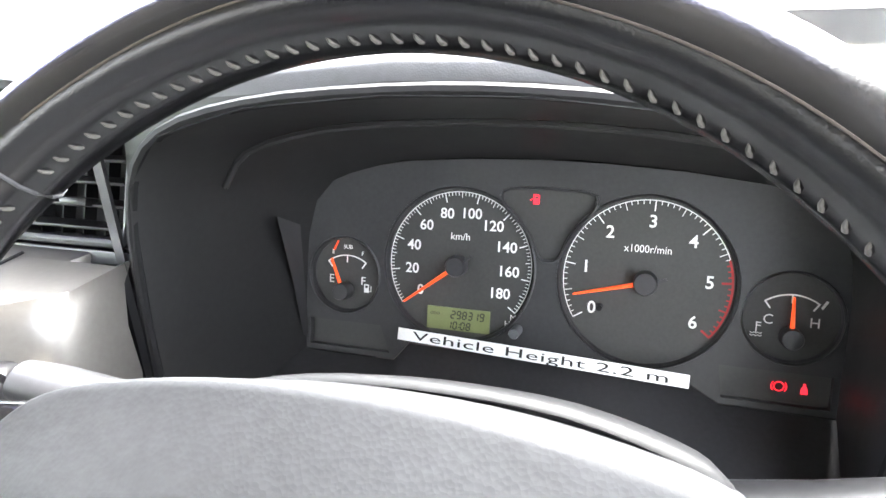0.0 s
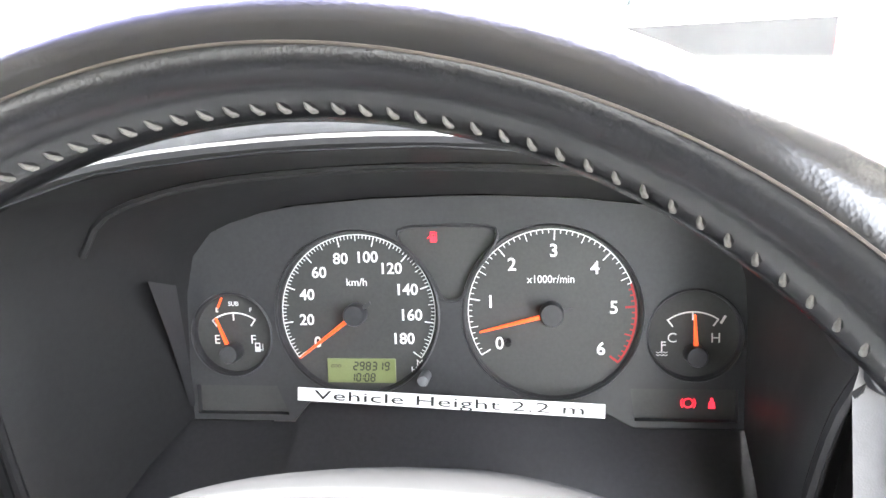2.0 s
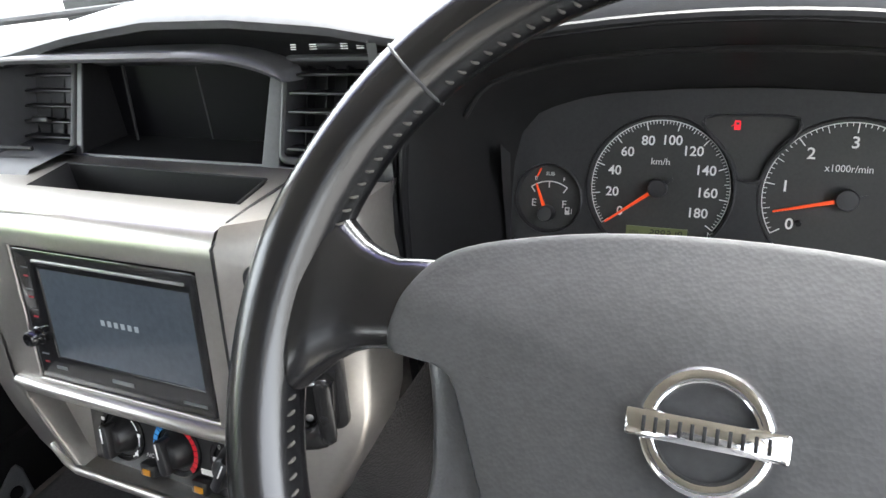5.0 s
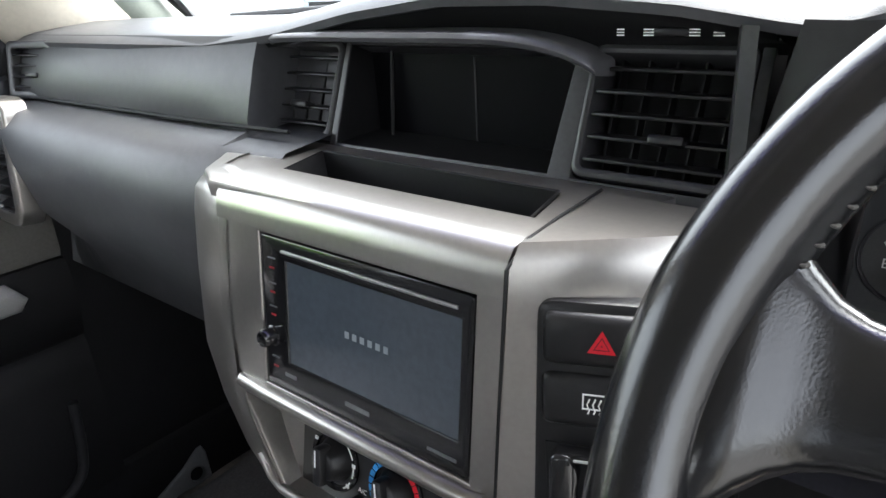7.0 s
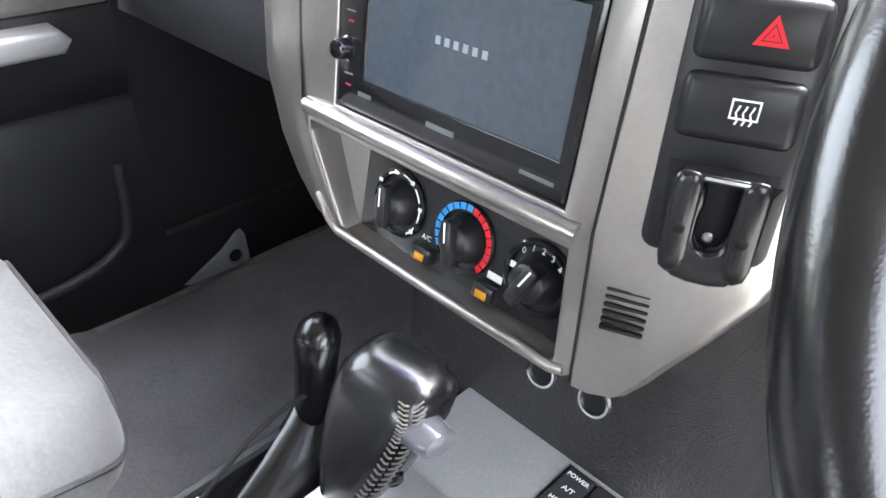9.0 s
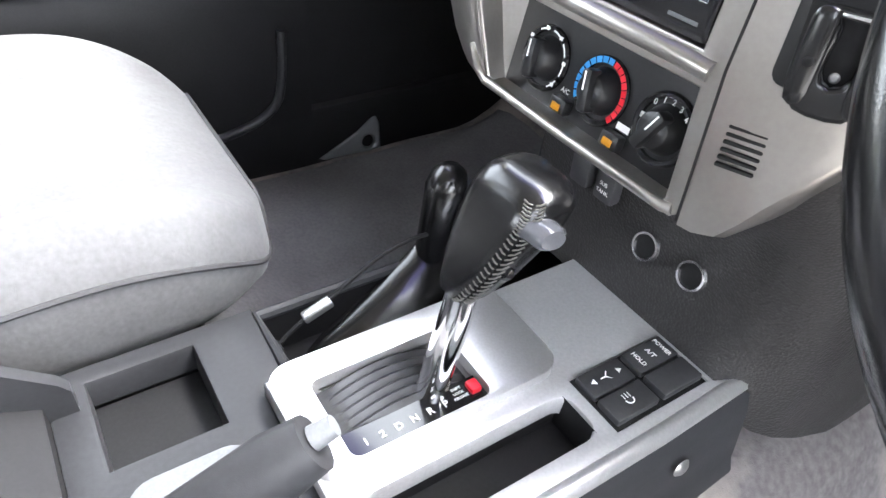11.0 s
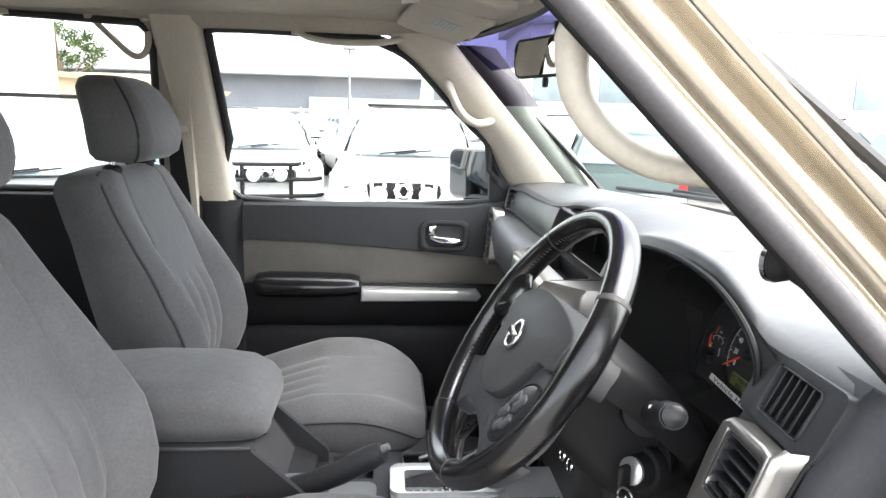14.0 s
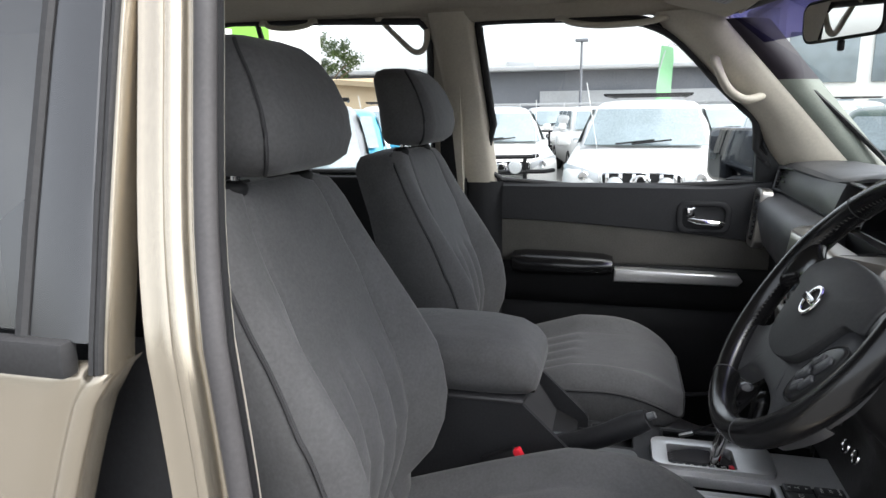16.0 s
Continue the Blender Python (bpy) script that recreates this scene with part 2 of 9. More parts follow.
def smooth_path(pts, n=6):
    """Catmull-Rom points through pts."""
    P = [Vector(p) for p in pts]
    P = [2 * P[0] - P[1]] + P + [2 * P[-1] - P[-2]]
    out = []
    for i in range(1, len(P) - 2):
        for k in range(n):
            t = k / n
            a, b, c, d = P[i - 1], P[i], P[i + 1], P[i + 2]
            out.append(0.5 * (2 * b + (c - a) * t + (2 * a - 5 * b + 4 * c - d) * t * t + (3 * b - a - 3 * c + d) * t ** 3))
    out.append(P[-2])
    return out


def tube(pts, r, seg=10, loop=False, cap=True, flat=1.0, up=(0, 0, 1)):
    """A tube along pts; r a number or a list; flat squeezes it along up."""
    P = [Vector(p) for p in pts]
    n = len(P)
    rings = []
    side = None
    for i in range(n):
        if loop:
            t = (P[(i + 1) % n] - P[i - 1]).normalized()
        else:
            t = (P[min(i + 1, n - 1)] - P[max(i - 1, 0)]).normalized()
        u = Vector(up)
        s = t.cross(u)
        if s.length < 1e-3:
            s = side or t.orthogonal()
        s = (s - t * s.dot(t)).normalized()
        if side and s.dot(side) < 0 and not loop:
            s = -s
        side = s
        v = s.cross(t).normalized()
        rad = r[i] if isinstance(r, (list, tuple)) else r
        rings.append([P[i] + s * (rad * math.cos(2 * math.pi * k / seg)) + v * (rad * flat * math.sin(2 * math.pi * k / seg)) for k in range(seg)])
    return loft(rings, cap=cap, loop=loop)


def lathe(profile, seg=32, m=None, cap=True):
    """Turns (radius, height) rows about z."""
    rings = [[(r * math.cos(2 * math.pi * k / seg), r * math.sin(2 * math.pi * k / seg), h) for k in range(seg)] for r, h in profile]
    bm = loft(rings, cap=cap)
    if m is not None:
        bmesh.ops.transform(bm, matrix=m, verts=bm.verts)
    return bm


def plate(outer, holes, depth, bevel=0.0015, m=None, seg=2):
    """A flat plate in local xy with holes, thickness depth towards -z, front edge rounded."""
    bm = bmesh.new()
    edges = []
    for ring in (outer, *holes):
        vs = [bm.verts.new((p[0], p[1], 0)) for p in ring]
        edges += [bm.edges.new((vs[i], vs[(i + 1) % len(vs)])) for i in range(len(vs))]
    bmesh.ops.triangle_fill(bm, use_beauty=True, use_dissolve=False, edges=edges)
    bm.normal_update()
    for f in bm.faces:
        if f.normal.z < 0:
            f.normal_flip()
    rim = [e for e in bm.edges if e.is_boundary]
    ret = bmesh.ops.extrude_edge_only(bm, edges=rim)
    down = [v for v in ret["geom"] if isinstance(v, bmesh.types.BMVert)]
    bmesh.ops.translate(bm, vec=(0, 0, -depth), verts=down)
    if bevel:
        bmesh.ops.bevel(bm, geom=rim, offset=bevel, segments=seg, affect="EDGES", profile=0.5, clamp_overlap=True)
    if m is not None:
        bmesh.ops.transform(bm, matrix=m, verts=bm.verts)
    return bm


def slab(pts, depth, bevel=0.002, m=None, seg=2):
    """A closed solid from an outline in local xy, from z = 0 down to -depth, edges rounded."""
    bm = bmesh.new()
    f = bm.faces.new([bm.verts.new((p[0], p[1], 0)) for p in pts])
    bm.normal_update()
    if f.normal.z < 0:
        f.normal_flip()
    ret = bmesh.ops.extrude_face_region(bm, geom=[f])
    vs = [v for v in ret["geom"] if isinstance(v, bmesh.types.BMVert)]
    bmesh.ops.translate(bm, vec=(0, 0, -depth), verts=vs)
    if bevel:
        es = [e for e in bm.edges if abs(e.verts[0].co.z - e.verts[1].co.z) < 1e-7]
        bmesh.ops.bevel(bm, geom=es, offset=bevel, segments=seg, affect="EDGES", profile=0.5, clamp_overlap=True)
    if m is not None:
        bmesh.ops.transform(bm, matrix=m, verts=bm.verts)
    return bm


def words(text, size, m, material, parent, name="lettering", spacing=1.0, stretch=1.0, bold=0.0):
    """Lettering in the built-in font, centred, as a thin mesh in local xy of m."""
    cu = bpy.data.curves.new("tmp_text", "FONT")
    cu.body = text
    cu.size = size
    cu.align_x = "CENTER"
    cu.align_y = "CENTER"
    cu.space_character = spacing
    cu.offset = bold
    cu.extrude = 0.00012
    cu.resolution_u = 3
    tmp = bpy.data.objects.new("tmp_text", cu)
    scene.collection.objects.link(tmp)
    me = bpy.data.meshes.new_from_object(tmp.evaluated_get(bpy.context.evaluated_depsgraph_get()))
    bpy.data.objects.remove(tmp)
    bpy.data.curves.remove(cu)
    me.name = name
    me.transform(m @ Matrix.Diagonal((stretch, 1, 1, 1)))
    me.materials.clear()
    me.materials.append(material)
    ob = new(name, me)
    ob.parent = parent
    return ob


def facing(p, normal, up=(0, 0, 1)):
    """A frame at p whose z points along normal and whose y is nearest to up."""
    z = Vector(normal).normalized()
    y = Vector(up)
    y = (y - z * y.dot(z)).normalized()
    x = y.cross(z)
    m = Matrix((x, y, z)).transposed().to_4x4()
    m.translation = p
    return m


def lerp_table(rows, v):
    """Piecewise smooth value from rows of (key, value)."""
    if v <= rows[0][0]:
        return rows[0][1]
    for (a, fa), (b, fb) in zip(rows, rows[1:]):
        if v <= b:
            t = (v - a) / (b - a)
            return fa + (fb - fa) * t
    return rows[-1][1]

# ---- ground and car shell ----
GROUND_Z = -0.33


def grid_sheet(fn, us, vs, thick=0.0, axis=(0, 0, 1)):
    """A sheet from fn(u, v), with thickness along axis."""
    bm = bmesh.new()
    rows = [[bm.verts.new(fn(u, v)) for v in vs] for u in us]
    for a, b in zip(rows, rows[1:]):
        for i in range(len(vs) - 1):
            bm.faces.new((a[i], a[i + 1], b[i + 1], b[i]))
    if thick:
        ret = bmesh.ops.extrude_face_region(bm, geom=bm.faces[:])
        mv = [v for v in ret["geom"] if isinstance(v, bmesh.types.BMVert)]
        bmesh.ops.translate(bm, vec=Vector(axis) * thick, verts=mv)
    return bm


def steps(a, b, n):
    return [a + (b - a) * i / n for i in range(n + 1)]


def structure(ob, label, category):
    return tagged(ob, label, category, kind="structure")


ASPHALT = mat("car_yard_concrete", (0.20, 0.195, 0.185), 0.9, bump=((40, 0.4, "noise"),), var=0.25, vscale=0.6)
bm = bmesh.new()
bmesh.ops.create_grid(bm, x_segments=40, y_segments=40, size=400)
bmesh.ops.translate(bm, vec=(0, 0, GROUND_Z), verts=bm.verts)
structure(part("ground", bm, ASPHALT, smooth=False), "pale grey concrete of an open car yard", "ground")


def ease(a, b, v):
    """Smooth step from 0 at a to 1 at b."""
    t = max(0.0, min(1.0, (v - a) / (b - a)))
    return t * t * (3 - 2 * t)


def floor_z(x, y):
    well = ease(-0.18, 0.05, y) * (0.055 if x > 0 else 0.055 + 0.035 * ease(-0.22, -0.42, x))
    tunnel = 0.115 * (1 - ease(0.185, 0.31, abs(x)) if x > 0 else 0.6 * (1 - ease(0.15, 0.28, abs(x)))) + 0.03 * ease(0.0, 0.3, y) * (1 - ease(0.18, 0.30, abs(x)))
    front = max(0.0, y - 0.50)
    return 0.585 - well + tunnel + 2.6 * front * front + 0.004 * noise.noise((x * 9, y * 9, 0))


structure(part("floor", grid_sheet(lambda u, v: (u, v, floor_z(u, v)), steps(-0.76, 0.78, 44), steps(-2.5, 0.76, 80), -0.03), CARPET, angle=80),
          "dark worn carpet with dusty marks in the footwell", "floor")


def roof_z(x, y):
    z = 1.748 - 0.040 * (abs(x) / 0.66) ** 4
    if y > -0.25:
        z -= 0.10 * ((y + 0.25) / 0.4) ** 2
    return z - 0.05 * ease(0.5, 0.66, x) * ease(-0.3, -0.05, y)


def roof_front(x):
    return 0.11 - 0.11 * (abs(x) / 0.66) ** 2


structure(part("ceiling", grid_sheet(lambda u, v: (u, v * (roof_front(u) + 2.5) - 2.5, roof_z(u, v * (roof_front(u) + 2.5) - 2.5)), steps(-0.665, 0.645, 24), steps(0, 1, 40), 0.012), LINING, angle=70),
          "beige grey cloth headlining", "ceiling")
structure(part("roof_panel", grid_sheet(lambda u, v: (u, v * (roof_front(u) + 2.38) - 2.52, roof_z(u * 0.92, v * (roof_front(u) + 2.5) - 2.5) + 0.035), steps(-0.62, 0.62, 24), steps(0, 1, 40), 0.02), PAINT, angle=70),
          "gold painted steel car roof", "roof")

# windscreen: base and header edges, one curved pane with a violet band on top
def screen_point(u, v):
    """u across from -1 to 1, v from base 0 to header 1."""
    xb, xt = (0.745 if u > 0 else 0.69) * u, (0.61 if u > 0 else 0.62) * u
    yb = 0.60 - 0.14 * u * u - 0.03 * max(0.0, u)
    yt = 0.115 - 0.11 * u * u - 0.045 * max(0.0, u)
    x = xb + (xt - xb) * v
    y = yb + (yt - yb) * v
    z = 1.275 + (1.672 - 1.275) * v + 0.012 * math.sin(math.pi * v)
    return (x, y, z)


ws = part("windscreen", grid_sheet(lambda u, v: screen_point(u, v), steps(-1, 1, 24), steps(0, 0.80, 12)), PANE)
ws.visible_shadow = False
structure(ws, "clear laminated windscreen of the car", "windscreen")
band = part("sunshade_band", grid_sheet(lambda u, v: screen_point(u, v), steps(-1, 1, 24), steps(0.80, 1.0, 4)), BAND, ws, "violet tinted band along the top of the glass")
band.visible_shadow = False
# dark edge frame of the windscreen
fr = [screen_point(-1, v) for v in steps(0, 1, 10)] + [screen_point(u, 1) for u in steps(-1, 1, 16)[1:]] + [screen_point(1, v) for v in steps(1, 0, 10)[1:]] + [screen_point(u, 0) for u in steps(1, -1, 16)[1:-1]]
part("windscreen_seal", tube(fr, 0.011, 8, loop=True, flat=0.6), RUBBER, ws)

# ---- side shells ----
def side_x(z):
    """Outer skin half width at height z."""
    return 0.80 - 0.254 * max(0.0, z - 1.23) + 0.035 * math.sin(max(0.0, min(1.0, (1.23 - z) / 0.75)) * math.pi / 2)


OPENING = [(-0.527, 0.57), (-0.532, 0.80), (-0.554, 1.05), (-0.574, 1.20), (-0.597, 1.34), (-0.612, 1.53), (-0.618, 1.62), (-0.602, 1.670), (-0.555, 1.684),
           (-0.37, 1.671), (-0.20, 1.654), (-0.13, 1.636), (-0.085, 1.608), (-0.03, 1.556), (0.05, 1.472), (0.112, 1.409), (0.20, 1.316), (0.30, 1.20), (0.36, 1.05), (0.37, 0.85), (0.33, 0.66), (0.26, 0.57)]


def offset_loop(loop, d):
    out = []
    n = len(loop)
    for i in range(n):
        a, b = Vector(loop[i - 1]), Vector(loop[(i + 1) % n])
        t = (b - a).normalized()
        out.append((loop[i][0] - t.y * d, loop[i][1] + t.x * d))
    return out


def dense(loop, n=4):
    P = [Vector((*p, 0)) for p in loop]
    m = len(P)
    out = []
    for i in range(m):
        a, b, c, d = P[i - 1], P[i], P[(i + 1) % m], P[(i + 2) % m]
        for k in range(n):
            t = k / n
            q = 0.5 * (2 * b + (c - a) * t + (2 * a - 5 * b + 4 * c - d) * t * t + (3 * b - a - 3 * c + d) * t ** 3)
            out.append((q.x, q.y))
    return out


LOOP = dense(OPENING)


def ring_at(off, depth, sgn=1):
    return [(sgn * (side_x(z) + depth), y, z) for y, z in offset_loop(LOOP, off)]


def frame_shell(sgn, profile):
    return loft([ring_at(o, d, sgn) for o, d in profile], cap=False)


SEALANT = mat("brown_sealant", (0.10, 0.085, 0.065), 0.6, var=0.2, vscale=20)
shell = thing("car_body_side", "gold painted door frame of the car with rubber seal", "car body", kind="structure")
part("door_frame", frame_shell(1, [(0.008, -0.034), (0.013, -0.024), (0.018, -0.0195), (0.0225, -0.0195), (0.0255, -0.0225), (0.0285, -0.0225), (0.0315, -0.018), (0.036, -0.0115), (0.042, -0.0085), (0.047, -0.0095), (0.0505, -0.0135)]), PAINT, shell, "gold metallic painted frame", )
BP = 29
part("pillar_outer", loft([ring_at(o, d)[:BP] for o, d in ((0.0500, -0.0132), (0.0525, -0.0120), (0.058, -0.0105), (0.064, -0.0115), (0.069, -0.0090), (0.074, -0.0080), (0.078, -0.012), (0.080, -0.020), (0.0805, -0.06))], cap=False, closed=False), PAINT, shell, "gold outer face of the centre pillar")
part("roof_channel", loft([ring_at(o, d)[BP - 1:] for o, d in ((0.0500, -0.0132), (0.0520, -0.0240), (0.0545, -0.0290), (0.068, -0.0330), (0.0715, -0.0260), (0.0735, -0.0190), (0.0755, -0.0180), (0.0785, -0.0230), (0.0810, -0.0220), (0.086, -0.0170), (0.0905, -0.0200), (0.0930, -0.0300), (0.0945, -0.060))], cap=False, closed=False), PAINT, shell, "gold gutter channel over the door")
for o_, d_, r_ in ((0.0508, -0.0165, 0.0011), (0.0538, -0.0275, 0.0010), (0.0790, -0.0222, 0.0008), (0.0925, -0.0245, 0.0016)):
    part("gutter_line", tube(ring_at(o_, d_)[BP - 1:72], r_, 6), SEALANT, shell, "dark sealed line")
part("door_seal", tube(ring_at(0.0050, -0.014), 0.0108, 12, loop=True, flat=1.0, up=(1, 0, 0)), SEAL, shell, "grey rubber door seal")
part("seal_lip", tube(ring_at(-0.003, -0.024), 0.005, 8, loop=True, up=(1, 0, 0)), BLACK, shell, "thin black inner lip of the seal")
part("inner_trim", loft([ring_at(o, d)[:46] for o, d in ((0.000, -0.030), (0.004, -0.040), (0.010, -0.055), (0.04, -0.085))], cap=False, closed=False), BEIGE, shell, "beige plastic edge trim")
# roof side panel behind the front door
part("roof_side", loft([[(side_x(z) + d, y, z) for y in steps(-2.5, -0.655, 12)] for z, d in ((1.716, -0.06), (1.722, 0.0), (1.735, 0.0), (1.755, -0.012), (1.78, -0.06))], cap=False, closed=False), PAINT, shell)

# rear side door
rear = thing("rear_door", "closed gold rear door with black window frame", "car door")
def ry(z):
    """Front edge of the rear door at height z."""
    return lerp_table([(0.60, -0.80), (0.90, -0.775), (1.05, -0.744), (1.12, -0.724), (1.175, -0.705), (1.194, -0.693), (1.212, -0.686), (1.234, -0.687), (1.34, -0.691), (1.504, -0.694), (1.72, -0.694)], z)


part("door_skin", loft([[(side_x(z) + d, y, z) for y in (-1.55, -1.3, -1.0)] + [(side_x(z) + d + e, ry(z) + o, z) for o, e in ((-0.060, 0.0), (-0.040, -0.001), (-0.033, -0.006), (-0.027, -0.007), (-0.022, -0.002), (-0.012, 0.001), (-0.004, -0.002), (0.0, -0.009), (0.0, -0.035))] for z, d in ((0.60, -0.01), (0.75, 0.005), (0.95, 0.006), (1.06, 0.006), (1.10, 0.006), (1.13, 0.006), (1.155, 0.006), (1.175, 0.006), (1.194, 0.004), (1.204, 0.001), (1.212, -0.010))], cap=False, closed=False), PAINT, rear, "gold metallic painted skin", angle=60)
part("belt_moulding", box((side_x(1.22) + 0.006, -1.138, 1.219), (0.022, 0.826, 0.036), 0.005), RUBBER, rear, "black rubber belt moulding")
FZ = (1.205, 1.234, 1.29, 1.34, 1.42, 1.504, 1.58, 1.66, 1.718)


def lean_in(z):
    """How far the glass edge leans forward at height z."""
    return 0.016 * (z - 1.23) / 0.45


part("edge_bead", loft([[(side_x(z) + d, ry(z) + o, z) for o, d in ((0.0, -0.035), (0.0, -0.003), (-0.002, 0.001), (-0.005, 0.001), (-0.006, -0.02))] for z in FZ], cap=False, closed=False), PAINT, rear, "thin gold edge of the door frame")
part("seal_strip", loft([[(side_x(z) + d, ry(z) + o, z) for o, d in ((-0.006, -0.02), (-0.006, 0.002), (-0.008, 0.005), (-0.012, 0.005), (-0.013, 0.002), (-0.014, 0.005), (-0.018, 0.006), (-0.020, 0.003), (-0.021, -0.02))] for z in FZ], cap=False, closed=False), RUBBER, rear, "black rubber strip")
part("frame_front", loft([[(side_x(z) + d, ry(z) + o + (lean_in(z) if o < -0.06 else 0.0), z) for o, d in ((-0.021, -0.02), (-0.022, 0.001), (-0.024, 0.003), (-0.045, 0.0045), (-0.075, 0.0045), (-0.088, 0.003), (-0.089, -0.02))] for z in FZ[1:]], cap=False, closed=False), DOORBLK, rear, "satin black window frame")
part("frame_bead", loft([[(side_x(z) + d, ry(z) + o + lean_in(z), z) for o, d in ((-0.089, -0.02), (-0.090, 0.004), (-0.094, 0.008), (-0.101, 0.008), (-0.106, 0.003), (-0.107, -0.02))] for z in FZ[1:]], cap=False, closed=False), RUBBER, rear, "rounded rubber bead at the glass")
part("top_frame", box((side_x(1.71), -1.135, 1.708), (0.03, 0.83, 0.026), 0.006), GRAIN, rear)
gl = part("pane", loft([[(side_x(z) - 0.012, y, z) for y in (-1.55, -0.780)] for z in (1.21, 1.70)], cap=False, closed=False), TINT, rear, "tinted window pane")
gl.visible_shadow = False
# wall of the body behind the rear door and the tail
structure(part("wall_side_rear", loft([[(side_x(z), y, z) for y in (-2.55, -2.0, -1.55)] for z in (0.4, 0.9, 1.23, 1.45, 1.72)], cap=False, closed=False), PAINT), "gold rear quarter panel", "car body")
structure(part("wall_inner_rear", box((0.715, -1.55, 0.90), (0.02, 1.75, 0.62), 0.01), GRAIN), "dark inner side trim behind the driver's seat", "trim")
structure(part("sill", box((0.77, -0.1, 0.55), (0.13, 0.95, 0.09), 0.02), PAINT), "gold door sill", "sill")
structure(part("firewall", box((0, 0.78, 0.86), (1.6, 0.04, 0.88), 0.0), BLACK), "dark bulkhead under the dash", "wall")
tail = thing("tail_wall", "rear end of the car body with window", "car body", kind="structure")
part("tail_panel", plate([(-0.78, 0.5), (0.78, 0.5), (0.80, 1.23), (0.68, 1.73), (-0.68, 1.73), (-0.80, 1.23)], [[(-0.60, 1.25), (0.60, 1.25), (0.55, 1.62), (-0.55, 1.62)]], 0.04, 0.0, facing((0, -2.5, 0), (0, 1, 0)) @ Matrix.Diagonal((-1, 1, 1, 1))), LINING, tail)

# the driver's door, standing wide open
dd = thing("driver_door", "open gold driver's door with dark inner panel", "car door")
dd.matrix_world = pose(0.835, 0.375, 0.0, 0, 0, -21)
part("inner_panel", box((0.47, -0.045, 0.90), (0.90, 0.05, 0.62), 0.02), GRAIN, dd, "dark grained inner panel")
part("armrest", box((0.55, -0.085, 0.97), (0.42, 0.06, 0.06), 0.02), GRAIN, dd)
part("outer_skin", box((0.48, 0.0, 0.90), (0.96, 0.04, 0.68), 0.015), PAINT, dd, "gold painted skin")
part("window_frame", tube([(0.02, -0.01, 1.23), (0.30, -0.01, 1.52), (0.44, -0.01, 1.64), (0.60, -0.01, 1.67), (0.93, -0.01, 1.68), (0.95, -0.01, 1.23)], 0.018, 8), RUBBER, dd, "black window frame")

# ---- passenger side: front door, pillars, rear window ----
def px(z):
    """Inner face of the far side at height z."""
    return -(0.765 - 0.254 * max(0.0, z - 1.23))


def on_side(ring, d=0.0):
    return [(px(z) + d, y, z) for y, z in ring]


WIN = [(-0.580, 1.232), (-0.600, 1.40), (-0.622, 1.60), (-0.628, 1.665), (-0.610, 1.682), (-0.40, 1.680), (-0.23, 1.668), (-0.17, 1.655), (-0.11, 1.625), (-0.05, 1.570), (0.014, 1.503), (0.075, 1.445), (0.118, 1.402), (0.128, 1.33), (0.132, 1.235)]
WIN2 = [(-0.795, 1.25), (-0.792, 1.40), (-0.778, 1.63), (-0.784, 1.672), (-0.805, 1.692), (-1.05, 1.702), (-1.40, 1.712), (-1.452, 1.706), (-1.474, 1.680), (-1.486, 1.60), (-1.495, 1.25)]


door = thing("passenger_door", "closed passenger door with black upper, grey cloth insert and silver strip", "car door")
part("window_frame", tube(on_side(dense(WIN, 3), 0.006), 0.0105, 10, loop=True, flat=0.8), RUBBER, door, "black rubber window frame")
part("frame_flange", loft([on_side(offset_loop(dense(WIN, 3), o_), d_) for o_, d_ in ((0.004, -0.012), (0.004, 0.002), (0.014, 0.003), (0.022, -0.006))], cap=False), BLACK, door, "black door frame flange")
wp = part("pane", grid_sheet(lambda u, v: (px(1.22 + v * 0.47) - 0.02, -0.64 + u * 0.79, 1.22 + v * 0.47), (0, 1), (0, 1)), PANE, door, "clear side window pane")
wp.visible_shadow = False
# inner panel in bands: profile down the door, lofted along y
def door_profile(y):
    s = 0.045 * max(0.0, (y + 0.575) / 0.70) ** 1.6 - 0.008
    e = 0.02 * max(0.0, (y - 0.02) / 0.15) ** 2
    return [(-0.790, 1.222 + e), (-0.752, 1.226 + e), (-0.735, 1.215 + e), (-0.727, 1.18 + e), (-0.722, 1.11 - s), (-0.735, 1.108 - s)], [(-0.735, 1.109 - s), (-0.726, 1.107 - s), (-0.727, 1.10 - s), (-0.727, 1.00), (-0.735, 0.985)], [(-0.735, 0.988), (-0.722, 0.988), (-0.716, 0.975), (-0.712, 0.945), (-0.715, 0.90), (-0.728, 0.865), (-0.736, 0.858), (-0.728, 0.850), (-0.722, 0.80), (-0.716, 0.70), (-0.722, 0.60), (-0.76, 0.585)]


DY = steps(-0.575, 0.185, 16)
for i, (nm, mt, lb) in enumerate((("upper_panel", GRAIN, "black grained upper panel"), ("cloth_insert", FABRIC2, "grey cloth insert"), ("lower_panel", BLACK, "black lower panel with pocket"))):
    part(nm, loft([[(x, y, z) for x, z in door_profile(y)[i]] for y in DY], cap=False, closed=False), mt, door, lb)
part("armrest", loft([[( -0.715 + w * c, y, 0.988 + h * s) for c, s in [(math.cos(radians(a)), math.sin(radians(a))) for a in range(-110, 120, 20)]] for y, w, h in ((-0.545, 0.02, 0.015), (-0.535, 0.05, 0.032), (-0.50, 0.06, 0.037), (-0.36, 0.06, 0.036), (-0.27, 0.055, 0.032), (-0.243, 0.045, 0.025), (-0.238, 0.01, 0.01))]), LEATHER, door, "black padded armrest")
